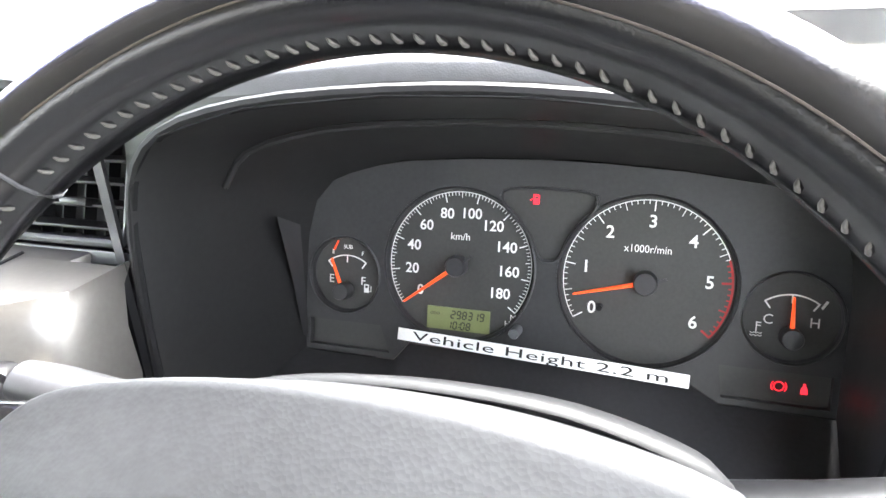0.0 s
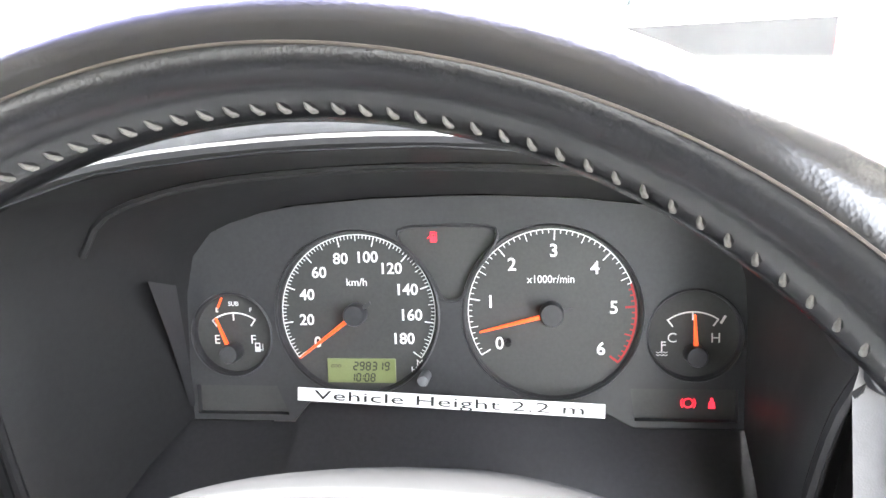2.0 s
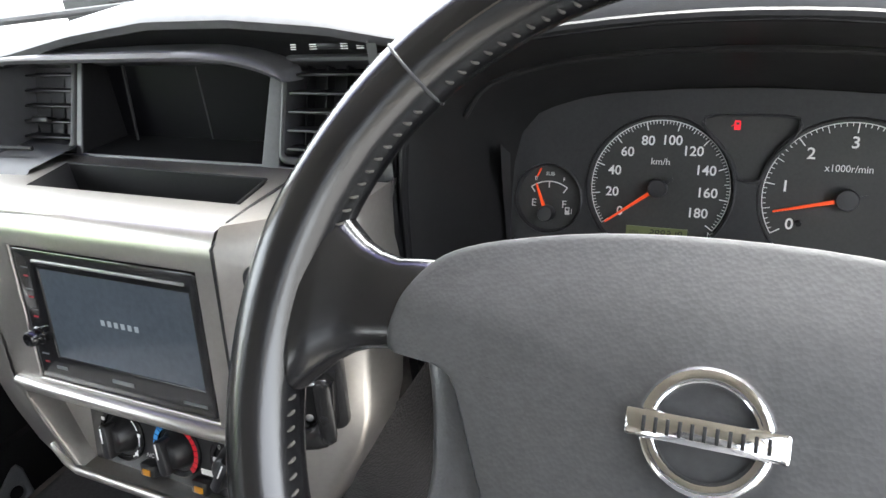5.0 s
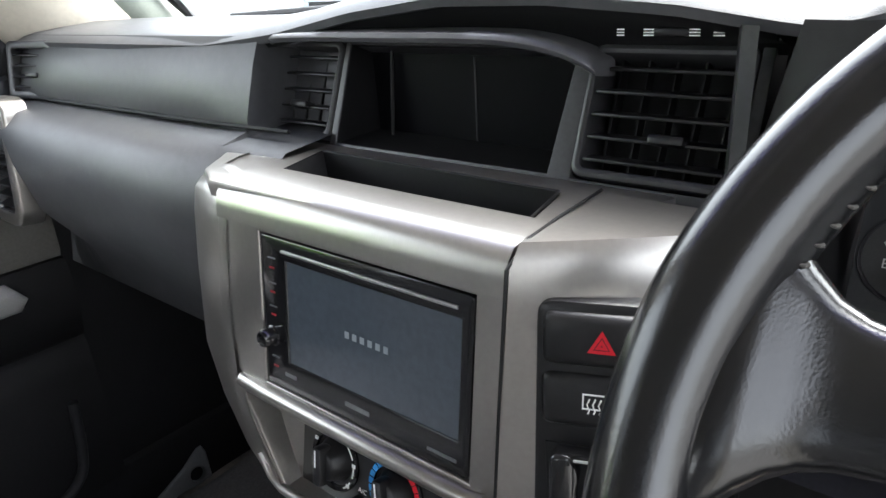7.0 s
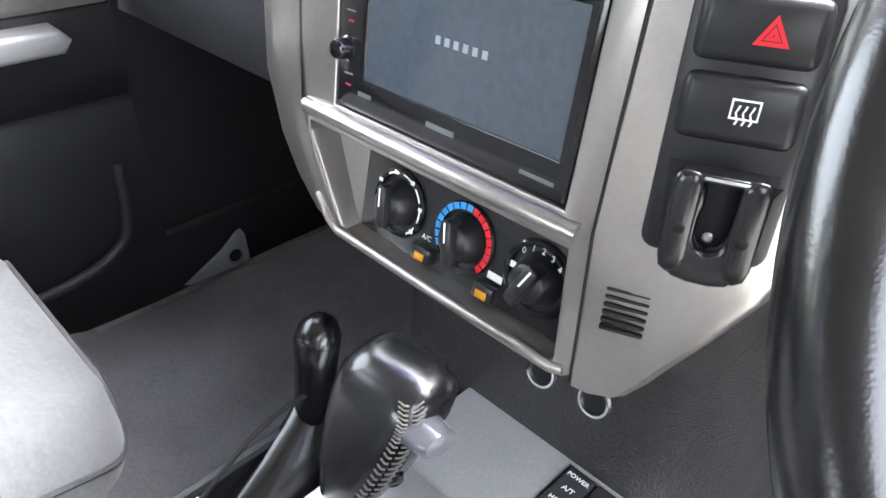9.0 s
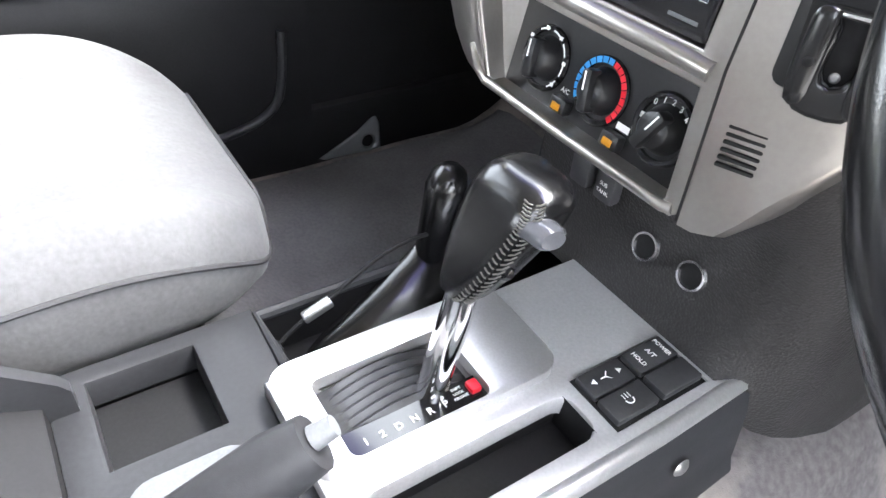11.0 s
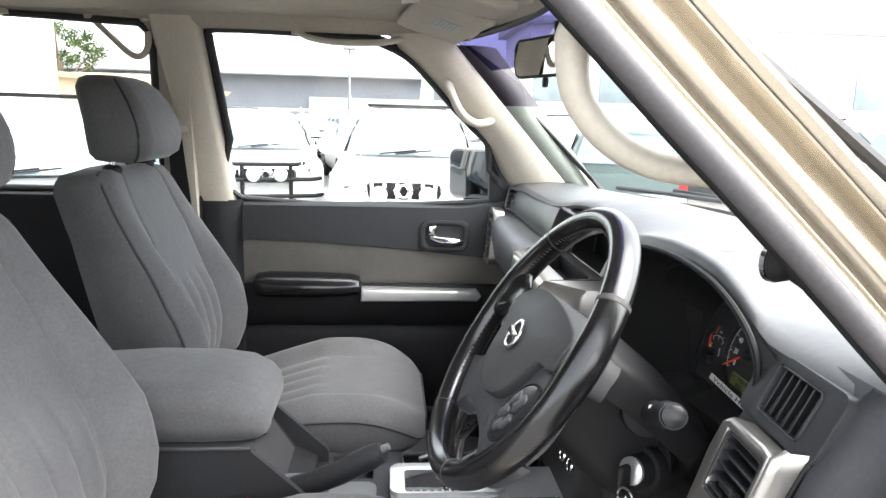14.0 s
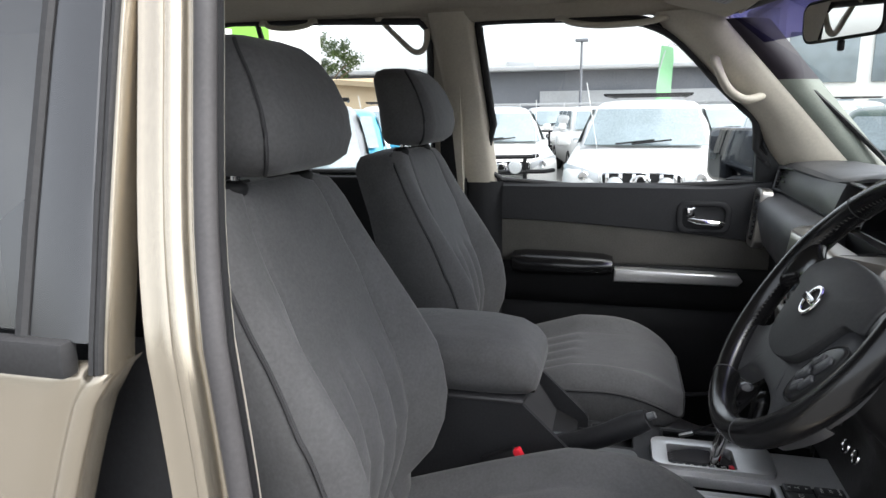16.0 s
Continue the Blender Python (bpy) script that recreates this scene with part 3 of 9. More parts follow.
part("grip_strip", slab([(-0.238, 0.948), (-0.236, 0.985), (-0.1, 0.983), (0.10, 0.980), (0.112, 0.965), (0.100, 0.950)], 0.05, 0.006, Matrix(((0, 0, 1, -0.668), (1, 0, 0, 0), (0, 1, 0, 0), (0, 0, 0, 1))), 3), ALU, door, "silver grip strip")
hb = part("handle_cup", plate(rrect(0.146, 0.092, 0.028, 5), [rrect(0.112, 0.062, 0.020, 5)], 0.016, 0.005, facing((-0.714, 0.004, 1.136), (1, 0, 0.05))), GRAIN, door, "black handle surround")
part("cup_floor", box((-0.742, 0.004, 1.136), (0.01, 0.118, 0.068), 0.002), BLACK, hb)
part("door_handle", tube([(-0.716, 0.058, 1.120), (-0.706, 0.040, 1.122), (-0.706, -0.012, 1.126), (-0.716, -0.036, 1.130)], [0.008, 0.012, 0.012, 0.009], 10, flat=0.8), CHROME, hb, "chrome pull handle")
part("lock_knob", box((-0.718, -0.032, 1.152), (0.018, 0.024, 0.028), 0.004), CHROME, hb, "chrome lock lever")
part("sail_cover", slab([(0.134, 1.235), (0.205, 1.235), (0.20, 1.30), (0.128, 1.385)], 0.03, 0.006, Matrix(((0, 0, 1, -0.742), (1, 0, 0, 0), (0, 1, 0, 0), (0, 0, 0, 1)))), GRAIN, door, "black mirror corner cover")
part("groove", tube(smooth_path([(-0.722, -0.20, 0.592), (-0.714, -0.05, 0.597), (-0.711, 0.02, 0.603), (-0.710, 0.078, 0.618), (-0.710, 0.116, 0.645), (-0.711, 0.130, 0.690), (-0.713, 0.137, 0.770)], 4), 0.008, 10), GRAIN, door, "raised pocket rim")

# far side pillars and walls
structure(part("roof_rail_trim_far", loft([[(px(1.69) + 0.012 - 0.03 * ease(-0.25, 0.0, y), y, 1.683 + 0.026 * ease(-0.70, -0.82, y) - 0.16 * max(0.0, y + 0.20) ** 1.5), (px(1.69) + 0.022, y, 1.690 + 0.024 * ease(-0.70, -0.82, y) - 0.12 * max(0.0, y + 0.20) ** 1.5), (px(1.69) + 0.034, y, 1.703 + 0.016 * ease(-0.70, -0.82, y) - 0.05 * max(0.0, y + 0.2)), (px(1.69) + 0.040, y, 1.725)] for y in steps(-2.45, 0.02, 40)], cap=False, closed=False), LINING), "beige roof rail trim over the passenger windows", "trim")
def strip(name, rows, material, label, category="pillar trim"):
    """A trim skin lofted through cross sections."""
    ob = part(name, loft(rows, cap=False, closed=False), material, angle=60)
    return structure(ob, label, category)


arows = []
for t in steps(-0.06, 1.06, 12):
    z1 = 1.27 + t * (1.664 - 1.27)
    y1 = lerp_table([(1.24, 0.226), (1.32, 0.168), (1.40, 0.126), (1.503, 0.024), (1.57, -0.042), (1.625, -0.100), (1.655, -0.140), (1.70, -0.170)], z1)
    y2, z2 = 0.352 + t * (0.004 - 0.352), 1.292 + t * (1.66 - 1.292)
    x1, x2 = px(z1) + 0.012, px(z2) + 0.06
    row = []
    for s in steps(0, 1, 8):
        b = math.sin(s * math.pi)
        row.append((x1 + (x2 - x1) * s + 0.022 * b, y1 + (y2 - y1) * s - 0.012 * b, z1 + (z2 - z1) * s))
    row = [(x1 - 0.03, y1 - 0.004, z1)] + row + [(x2 - 0.03, y2 + 0.03, z2)]
    arows.append(row)
strip("pillar_trim_far_front", arows, BEIGE, "beige windscreen pillar trim")
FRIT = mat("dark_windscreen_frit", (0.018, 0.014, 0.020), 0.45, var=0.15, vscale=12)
# grey green puts the shade on the lower frame into its colour
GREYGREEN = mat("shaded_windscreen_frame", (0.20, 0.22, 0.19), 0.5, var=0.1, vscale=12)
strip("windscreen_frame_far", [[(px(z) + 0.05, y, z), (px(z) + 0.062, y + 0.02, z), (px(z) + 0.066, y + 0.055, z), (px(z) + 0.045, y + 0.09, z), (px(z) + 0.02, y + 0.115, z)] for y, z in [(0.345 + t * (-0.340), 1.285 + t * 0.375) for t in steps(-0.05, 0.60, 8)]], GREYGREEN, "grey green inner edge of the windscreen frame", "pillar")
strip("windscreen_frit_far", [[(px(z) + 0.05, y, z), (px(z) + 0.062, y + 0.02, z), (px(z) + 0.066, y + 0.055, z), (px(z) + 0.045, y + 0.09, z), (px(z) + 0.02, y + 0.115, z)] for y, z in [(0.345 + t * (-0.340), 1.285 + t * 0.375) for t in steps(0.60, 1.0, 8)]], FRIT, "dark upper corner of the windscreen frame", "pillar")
brows = []
for z in steps(1.225, 1.71, 10):
    y1 = -0.598 - 0.105 * (z - 1.23)
    y2 = -0.700 - 0.16 * (z - 1.23) + (0.0 if z < 1.6 else -0.0)
    brows.append([(px(z) - 0.01, y1 + 0.004, z), (px(z) + 0.018, y1 - 0.004, z), (px(z) + 0.034, y1 - 0.02, z), (px(z) + 0.036, y2 + 0.02, z), (px(z) + 0.022, y2 + 0.004, z), (px(z) - 0.01, y2, z)])
strip("pillar_trim_far_middle", brows, BEIGE, "beige centre pillar trim")
strip("pillar_trim_far_lower", [[(-0.76, -0.57, z), (-0.735, -0.585, z), (-0.73, -0.68, z), (-0.76, -0.72, z)] for z in (0.58, 0.9, 1.228)], GRAIN, "dark lower centre pillar trim")
w2 = plate([(-2.5, 0.55), (-0.69, 0.55), (-0.69, 1.76), (-2.5, 1.76)], [WIN2], 0.03, 0.0, Matrix(((0, 0, 1, 0), (1, 0, 0, 0), (0, 1, 0, 0), (0, 0, 0, 1))))
for v in w2.verts:
    v.co.x += px(v.co.z) + 0.0
far = part("wall_far_rear", w2, BEIGE)
structure(far, "beige upper trim round the rear side window", "trim")
structure(part("wall_far_rear_lower", box((-0.735, -1.6, 0.90), (0.05, 1.83, 0.68), 0.01), BLACK), "dark rear door panel", "trim")
part("divider_bar", tube([(px(z) + 0.004, -1.258 - 0.127 * (z - 1.25), z) for z in (1.25, 1.715)], 0.0085, 8), RUBBER, far, "black window divider bar")
part("window_seal", tube([(px(z) + 0.004, y, z) for y, z in WIN2], 0.010, 8, loop=True), RUBBER, far, "black rubber window seal")
fp = part("pane", grid_sheet(lambda u, v: (px(1.22 + v * 0.49) - 0.02, -1.52 + u * 0.75, 1.22 + v * 0.50), (0, 1), (0, 1)), PANE, far, "clear side window pane")
fp.visible_shadow = False
# cowl, bonnet and far wing outside the glass
structure(part("bonnet", grid_sheet(lambda u, v: (u * (0.80 - 0.06 * v), 0.65 - 0.16 * abs(u) ** 2 * (1 - v) + v * 1.2, 1.262 + 0.02 * (1 - u * u) - 0.09 * v * v), steps(-1, 1, 20), steps(0, 1, 12), -0.03), PAINT, angle=70), "gold painted bonnet of the car", "bonnet")
COWL = mat("cowl_plastic", (0.03, 0.03, 0.03), 0.7, bump=((300, 0.2, "noise"),), var=0.25, vscale=12)
structure(part("cowl", grid_sheet(lambda u, v: (u * 0.72, 0.59 - 0.14 * u * u + v * 0.09, 1.262 + 0.012 * v), steps(-1, 1, 20), steps(0, 1, 3), -0.02), COWL, angle=70), "black cowl under the windscreen", "cowl")

# kick panel in the far footwell and dash ends
structure(part("wall_far_sill", box((-0.752, -0.15, 0.53), (0.05, 1.95, 0.16), 0.008), BLACK), "dark sill trim below the passenger door", "sill")
structure(part("wall_far_kick", loft([[(-0.745, y, z) for z in (0.45, 0.75, 0.95, 1.24)] for y in (0.16, 0.30, 0.50, 0.80)], cap=False, closed=False), BLACK), "dark kick panel of the passenger footwell", "trim")
structure(part("wall_near_kick", loft([[(0.74, y, z) for z in (0.45, 0.75, 0.95, 1.20)] for y in (0.36, 0.50, 0.80)], cap=False, closed=False), BLACK), "dark kick panel of the driver's footwell", "trim")
# kick plate takes a lighter grey to stand for the highlight on it
kick = thing("kick_plate", "triangular kick plate with round hole, lightened for its highlight", "trim piece")
part("plate_body", plate([(-0.062, -0.030), (-0.050, -0.034), (0.064, -0.030), (0.066, 0.020), (0.060, 0.036), (0.050, 0.036), (0.018, 0.010)], [circle_ for circle_ in ([(0.040 + 0.013 * math.cos(2 * math.pi * k / 20), -0.013 + 0.013 * math.sin(2 * math.pi * k / 20)) for k in range(20)],)], 0.012, 0.005, facing((-0.722, 0.258, 0.534), (1, -0.10, 0.25)), 3), GREYPL, kick, "plastic plate, highlight put into its grey")

# ---- seats ----
FRONT = [(0.80, -0.580), (0.84, -0.542), (0.90, -0.520), (0.966, -0.513), (1.04, -0.534), (1.11, -0.575), (1.185, -0.624), (1.255, -0.667), (1.313, -0.695), (1.335, -0.708), (1.345, -0.725)]
BACKY = [(0.80, -0.715), (1.0, -0.74), (1.2, -0.79), (1.31, -0.83), (1.335, -0.82), (1.345, -0.79)]
DEEP = [(0.76, 0.0), (0.86, 0.05), (1.05, 0.055), (1.12, 0.040), (1.20, 0.017), (1.27, 0.008), (1.345, 0.0)]
EDGE = [(0.80, 0.055), (1.06, 0.062), (1.15, 0.040), (1.25, 0.030), (1.345, 0.030)]
HALF = [(0.80, 0.205), (0.90, 0.232), (1.05, 0.240), (1.18, 0.230), (1.26, 0.218), (1.31, 0.206), (1.335, 0.186), (1.345, 0.15)]


def back_ring(z):
    w, yf, yb = lerp_table(HALF, z), lerp_table(FRONT, z), lerp_table(BACKY, z)
    deep, fall = lerp_table(DEEP, z), lerp_table(EDGE, z)
    out = []
    n = 56
    for i in range(n + 1):
        s = -1 + 2 * i / n
        a = abs(s)
        hollow = deep * (1 if a < 0.52 else max(0.0, math.cos((a - 0.52) / 0.26 * math.pi / 2)) ** 1.4 if a < 0.78 else 0.0)
        edge = fall * max(0.0, (a - 0.82) / 0.18) ** 2.2
        groove = 0.007 * math.exp(-((a - 0.57) / 0.018) ** 2)
        ribs = 0.0
        if a < 0.50 and z < 1.10:
            ribs = 0.0100 * abs(math.sin((s + 0.5) * math.pi * 4.0)) ** 0.6 * min(1.0, (1.10 - z) / 0.03) - 0.002
        out.append((w * s, yf - hollow - edge - groove + ribs, z))
    m = 18
    for i in range(1, m):
        s = 1 - 2 * i / m
        bulge = 0.02 * (1 - abs(s) ** 3)
        out.append((w * 0.985 * s, yb - bulge + 0.012, z))
    return out


CUSH_Y = steps(-0.60, -0.17, 26) + [-0.155, -0.14, -0.125, -0.112, -0.10, -0.09, -0.08, -0.072, -0.064, -0.057, -0.051, -0.046, -0.043]


def cushion_ring(y):
    t = (y + 0.60) / 0.56
    w = 0.232 + 0.012 * math.sin(t * math.pi) - 0.045 * max(0.0, (t - 0.74) / 0.26) ** 2.6 - 0.05 * max(0.0, (t - 0.93) / 0.07) ** 3
    top = 0.844 + 0.022 * math.sin(min(1, t * 1.1) * math.pi * 0.62) - 0.080 * max(0.0, (t - 0.60) / 0.40) ** 2.8 - 0.075 * max(0.0, (-0.30 - y) / 0.30)
    bot = 0.725 + 0.03 * max(0.0, (t - 0.8) / 0.2) ** 2
    out = []
    n = 48
    for i in range(n + 1):
        s = -1 + 2 * i / n
        a = abs(s)
        hollow = 0.028 * (1 if a < 0.5 else max(0.0, math.cos((a - 0.5) / 0.28 * math.pi / 2)) ** 1.3 if a < 0.78 else 0.0) * min(1.0, (1 - t) / 0.3)
        edge = 0.04 * max(0.0, (a - 0.80) / 0.20) ** 2.2
        groove = 0.005 * math.exp(-((a - 0.56) / 0.018) ** 2) if t < 0.78 else 0.0
        ribs = 0.0
        if a < 0.5 and t < 0.56:
            ribs = (0.0075 * abs(math.sin((s + 0.5) * math.pi * 4)) ** 0.6 - 0.002) * min(1.0, (0.56 - t) / 0.03)
        out.append((w * s, y, top - hollow - edge - groove + ribs))
    sides = [(1.0, 0.30), (1.0, 0.7), (0.96, 0.95), (0.85, 1.0), (0.4, 1.0)]
    ztop = top - 0.04
    for fx, fz in sides:
        out.append((w * fx, y, ztop + (bot - ztop) * fz))
    for fx, fz in sides[::-1]:
        out.append((-w * fx, y, ztop + (bot - ztop) * fz))
    return out


def seat(label):
    s = thing("front_seat", label, "car seat", (0, -0.4, 0.60), "front seats")
    inv = Matrix.Translation((0, 0.4, -0.60))
    obs = []
    rings = [[(0.55 * p[0], p[1] * 0.6 - 0.25, 0.79 + 0.0) for p in back_ring(0.80)]]
    rings = [back_ring(z) for z in (0.72, 0.76, 0.80, 0.85, 0.90, 0.95, 1.0, 1.04, 1.07, 1.085, 1.10, 1.12, 1.16, 1.20, 1.24, 1.27, 1.30, 1.32, 1.335, 1.343, 1.346)]
    obs.append(part("backrest", loft(rings), FABRIC, s, "grey velour backrest with ribbed lower panel", angle=75))
    obs.append(part("cushion", loft([cushion_ring(y) for y in CUSH_Y] + [[(p[0] * 0.97, p[1], p[2] * 0.55 + 0.79 * 0.45) for p in cushion_ring(-0.040)]]), FABRIC, s, "grey velour cushion", angle=75))
    # piping along the backrest sides and the cushion edge
    for sg in (-1, 1):
        pts = [(sg * (lerp_table(HALF, z) * 0.97), lerp_table(FRONT, z) - 0.66 * lerp_table(EDGE, z) + 0.001, z) for z in steps(0.86, 1.31, 22)]
        pts += [(sg * 0.17, -0.735, 1.338), (sg * 0.10, -0.745, 1.347), (sg * 0.03, -0.75, 1.347)]
        obs.append(part("piping", tube(pts, 0.0035, 6), PIPING, s))
    edge = []
    for y in [v for v in CUSH_Y if -0.53 < v < -0.042]:
        r = cushion_ring(y)
        edge.append((r[48][0] + 0.0005, y, r[48][2] - 0.004))
    fr_ = [(x, y + 0.0015, z - 0.001) for x, y, z in cushion_ring(-0.043)[46:1:-3]]
    obs.append(part("piping", tube(edge + fr_ + [(-x, y, z) for x, y, z in edge[::-1]], 0.0030, 6), PIPING, s))
    obs.append(part("base", box((0, -0.34, 0.68), (0.40, 0.42, 0.09), 0.02), BLACK, s, "black plastic seat base"))
    for sg in (-1, 1):
        obs.append(part("rail", box((sg * 0.18, -0.33, 0.62), (0.035, 0.52, 0.03), 0.006), STEEL, s, "steel seat rail"))
    # headrest
    prof = [(1.357, 0.20, -0.018), (1.363, 0.66, -0.010), (1.378, 0.93, -0.003), (1.408, 1.03, 0.0), (1.445, 1.02, -0.004), (1.487, 0.93, -0.018), (1.518, 0.79, -0.033), (1.537, 0.55, -0.043), (1.545, 0.22, -0.048)]
    hr = []
    for z, f, dy in prof:
        ring = []
        for u, v in rrect(0.292 * (0.35 + 0.65 * f), 0.142 * (0.30 + 0.70 * f), 0.052 * (0.3 + 0.7 * f), 6):
            ring.append((u, -0.710 + dy + v + 0.008 * (abs(u) / 0.14) ** 2 * (-1 if v > 0 else 0.4), z))
        hr.append(ring)
    h = part("headrest", loft(hr), FABRIC, s, "grey velour headrest with centre panel", angle=75)
    obs.append(h)
    for sg in (-1, 1):
        seam = [r[3 if sg > 0 else 10] for r in hr[1:-1]]
        pp = part("piping", tube(smooth_path(seam, 3), 0.003, 6), PIPING, h)
        obs.append(pp)
        post = part("post", tube([(sg * 0.10, -0.732, 1.30), (sg * 0.10, -0.726, 1.38)], 0.006, 10), CHROME, h, "chrome headrest post")
        obs.append(post)
        obs.append(part("post_guide", lathe([(0.002, 0.012), (0.012, 0.011), (0.019, 0.006), (0.021, 0.0), (0.018, -0.01)], 20, pose(sg * 0.10, -0.732, 1.344)), BLACK, h, "black post collar"))
    place(obs, inv)
    return s


driver_seat = seat("grey velour driver's seat with headrest and ribbed panel")
passenger_seat = copy_thing(driver_seat, pose(-0.40, -0.425, 0.60))
driver_seat.location.x = 0.40
tagged(passenger_seat, "grey velour passenger seat with headrest and ribbed panel")

# ---- steering wheel ----
WC = Vector((0.4067, 0.0145, 1.1991))
TILT = 33.6
WM = facing(WC, (0, -math.cos(radians(TILT)), math.sin(radians(TILT))))
wheel = thing("steering_wheel", "black leather steering wheel with stitched rim and chrome emblem", "steering wheel")
wheel.matrix_world = WM
R0 = 0.1845
RT = 0.0166


def rim_pt(a, r=R0, h=0.0):
    return (r * math.cos(radians(a)), r * math.sin(radians(a)), h)


def rim_skin(a, b, lift=0.0):
    """A point on the rim's leather: a round the wheel, b round the tube, both in degrees."""
    t = RT + 0.0012 * (math.exp(-((a - 166) / 12) ** 2) + math.exp(-((a - 14) / 12) ** 2)) + lift
    return rim_pt(a, R0 + t * math.cos(radians(b)), 1.12 * t * math.sin(radians(b)))


part("rim", loft([[rim_skin(360 * k / 120, 20 * j) for j in range(18)] for k in range(120)], loop=True), LEATHER, wheel, "black leather rim")
for a in (36, 136, 239, 296):
    part("rim_seam", tube([rim_skin(a, 20 * j, 0.0001) for j in range(18)], 0.0008, 6, loop=True), PIPING, wheel)
WORN = mat("worn_leather_edge", (0.04, 0.038, 0.036), 0.6, bump=((500, 0.3, "noise"),), var=0.3, vscale=60)
TAN = mat("rubbed_tan_leather", (0.026, 0.020, 0.015), 0.6, var=0.4, vscale=40)
part("seam_wear", loft([[rim_skin(a, b, l) for b in range(-60, 131, 10)] for a, l in ((34.2, -0.0004), (34.5, 0.0005), (36.2, 0.0005), (36.6, -0.0004))], cap=False, closed=False), WORN, wheel, "pale worn band at the seam")
part("rim_crease", tube([rim_skin(a, 112 + 2.5 * math.sin(a * 0.11)) for a in range(40, 131, 2)], 0.00045, 5), TAN, wheel, "fine worn crease in the leather")
bm = bmesh.new()
for lo, hi in ((-40, 34), (38, 134), (138, 222)):
    n = int((hi - lo) / 2.25)
    for i in range(n):
        a = lo + (hi - lo) * (i + 0.5) / n
        join_bm(bm, tube([rim_skin(a - 0.35, 174, -0.0002), rim_skin(a - 0.15, 170, 0.0004), rim_skin(a + 0.15, 165, 0.0004), rim_skin(a + 0.35, 161, -0.0002)], [0.0005, 0.0008, 0.0007, 0.0003], 7))
tagged(part("stitching", bm, STITCH, wheel, "pale grey thread stitching"), kind="stuff")
# airbag boss and spokes
HALF = [(0.0, 0.0685), (0.045, 0.0665), (0.085, 0.060), (0.106, 0.0535), (0.1165, 0.0455), (0.1235, 0.035), (0.128, 0.022), (0.1285, 0.012), (0.124, 0.0072), (0.110, 0.0068), (0.096, 0.002), (0.088, -0.012), (0.080, -0.030), (0.069, -0.050), (0.052, -0.066), (0.026, -0.0765), (0.0, -0.079)]
BO = HALF + [(-x, y) for x, y in reversed(HALF[1:-1])]
BOUT = dense(BO, 3)


def boss_h(x, y):
    return 0.014 - 0.72 * (x * x) - 0.55 * max(0.0, y) ** 2 - 0.5 * min(0.0, y + 0.02) ** 2 - 0.36 * max(0.0, y - 0.03)


brings = []
for f, drop in ((0.992, 0.069), (0.994, 0.012), (0.996, 0.0045), (0.990, 0.0016), (0.978, 0.0003), (0.95, 0.0), (0.90, 0.0), (0.8, 0.0), (0.65, 0.0), (0.4, 0.0), (0.15, 0.0)):
    brings.append([(x * f, y * f, boss_h(x * f, y * f) - drop) for x, y in BOUT])
part("airbag_cover", loft(brings), AIRBAG, wheel, "grained airbag cover")
# lower surround with two arms down to the rim; the right one holds the switch pod
LEFT = [(0.0, 0.045), (-0.08, 0.036), (-0.106, 0.028), (-0.113, 0.012), (-0.108, -0.004), (-0.104, -0.022), (-0.102, -0.042), (-0.106, -0.062), (-0.123, -0.082), (-0.146, -0.091), (-0.161, -0.088), (-0.147, -0.112), (-0.117, -0.142), (-0.098, -0.152), (-0.086, -0.140), (-0.072, -0.127), (-0.045, -0.117)]
RIGHT = [(0.0, -0.114)] + [(-x, y) for x, y in reversed(LEFT[9:])] + [(0.158, -0.06), (0.156, -0.025), (0.140, -0.004), (0.113, 0.012), (0.106, 0.028), (0.08, 0.036)]
SOUT = dense(LEFT + RIGHT, 3)


def arm_h(x, y):
    r = math.hypot(x, y + 0.02)
    return -0.002 - 0.10 * max(0.0, r - 0.10) - 0.18 * max(0.0, y) + 0.9 * max(0.0, r - 0.14) ** 1.5


part("arm_surround", loft([[(x * f, (y + 0.03) * f - 0.03, arm_h(x * f, (y + 0.03) * f - 0.03) - d) for x, y in SOUT] for f, d in ((0.99, 0.030), (1.0, 0.016), (1.0, 0.009), (0.992, 0.0045), (0.975, 0.0018), (0.95, 0.0005), (0.90, 0.0), (0.80, 0.0), (0.65, 0.0), (0.4, 0.0))]), ARMS, wheel, "satin black lower surround of the boss", angle=70)
# leather wrapped side arms, flaring into the rim
ARM = [(0.104, 0.0120, 0.0520, -0.0105, 0.016), (0.116, 0.0090, 0.0490, -0.0035, 0.016), (0.1215, 0.0085, 0.0485, -0.0010, 0.017), (0.130, 0.0075, 0.0475, 0.0003, 0.018), (0.139, 0.0060, 0.0495, 0.0010, 0.019), (0.147, 0.0030, 0.0535, 0.0028, 0.020), (0.154, -0.0020, 0.0600, 0.0056, 0.022), (0.161, -0.0090, 0.0670, 0.0090, 0.024), (0.168, -0.0160, 0.0740, 0.0118, 0.026), (0.176, -0.0220, 0.0790, 0.0110, 0.026), (0.182, -0.0220, 0.0760, 0.0040, 0.016)]
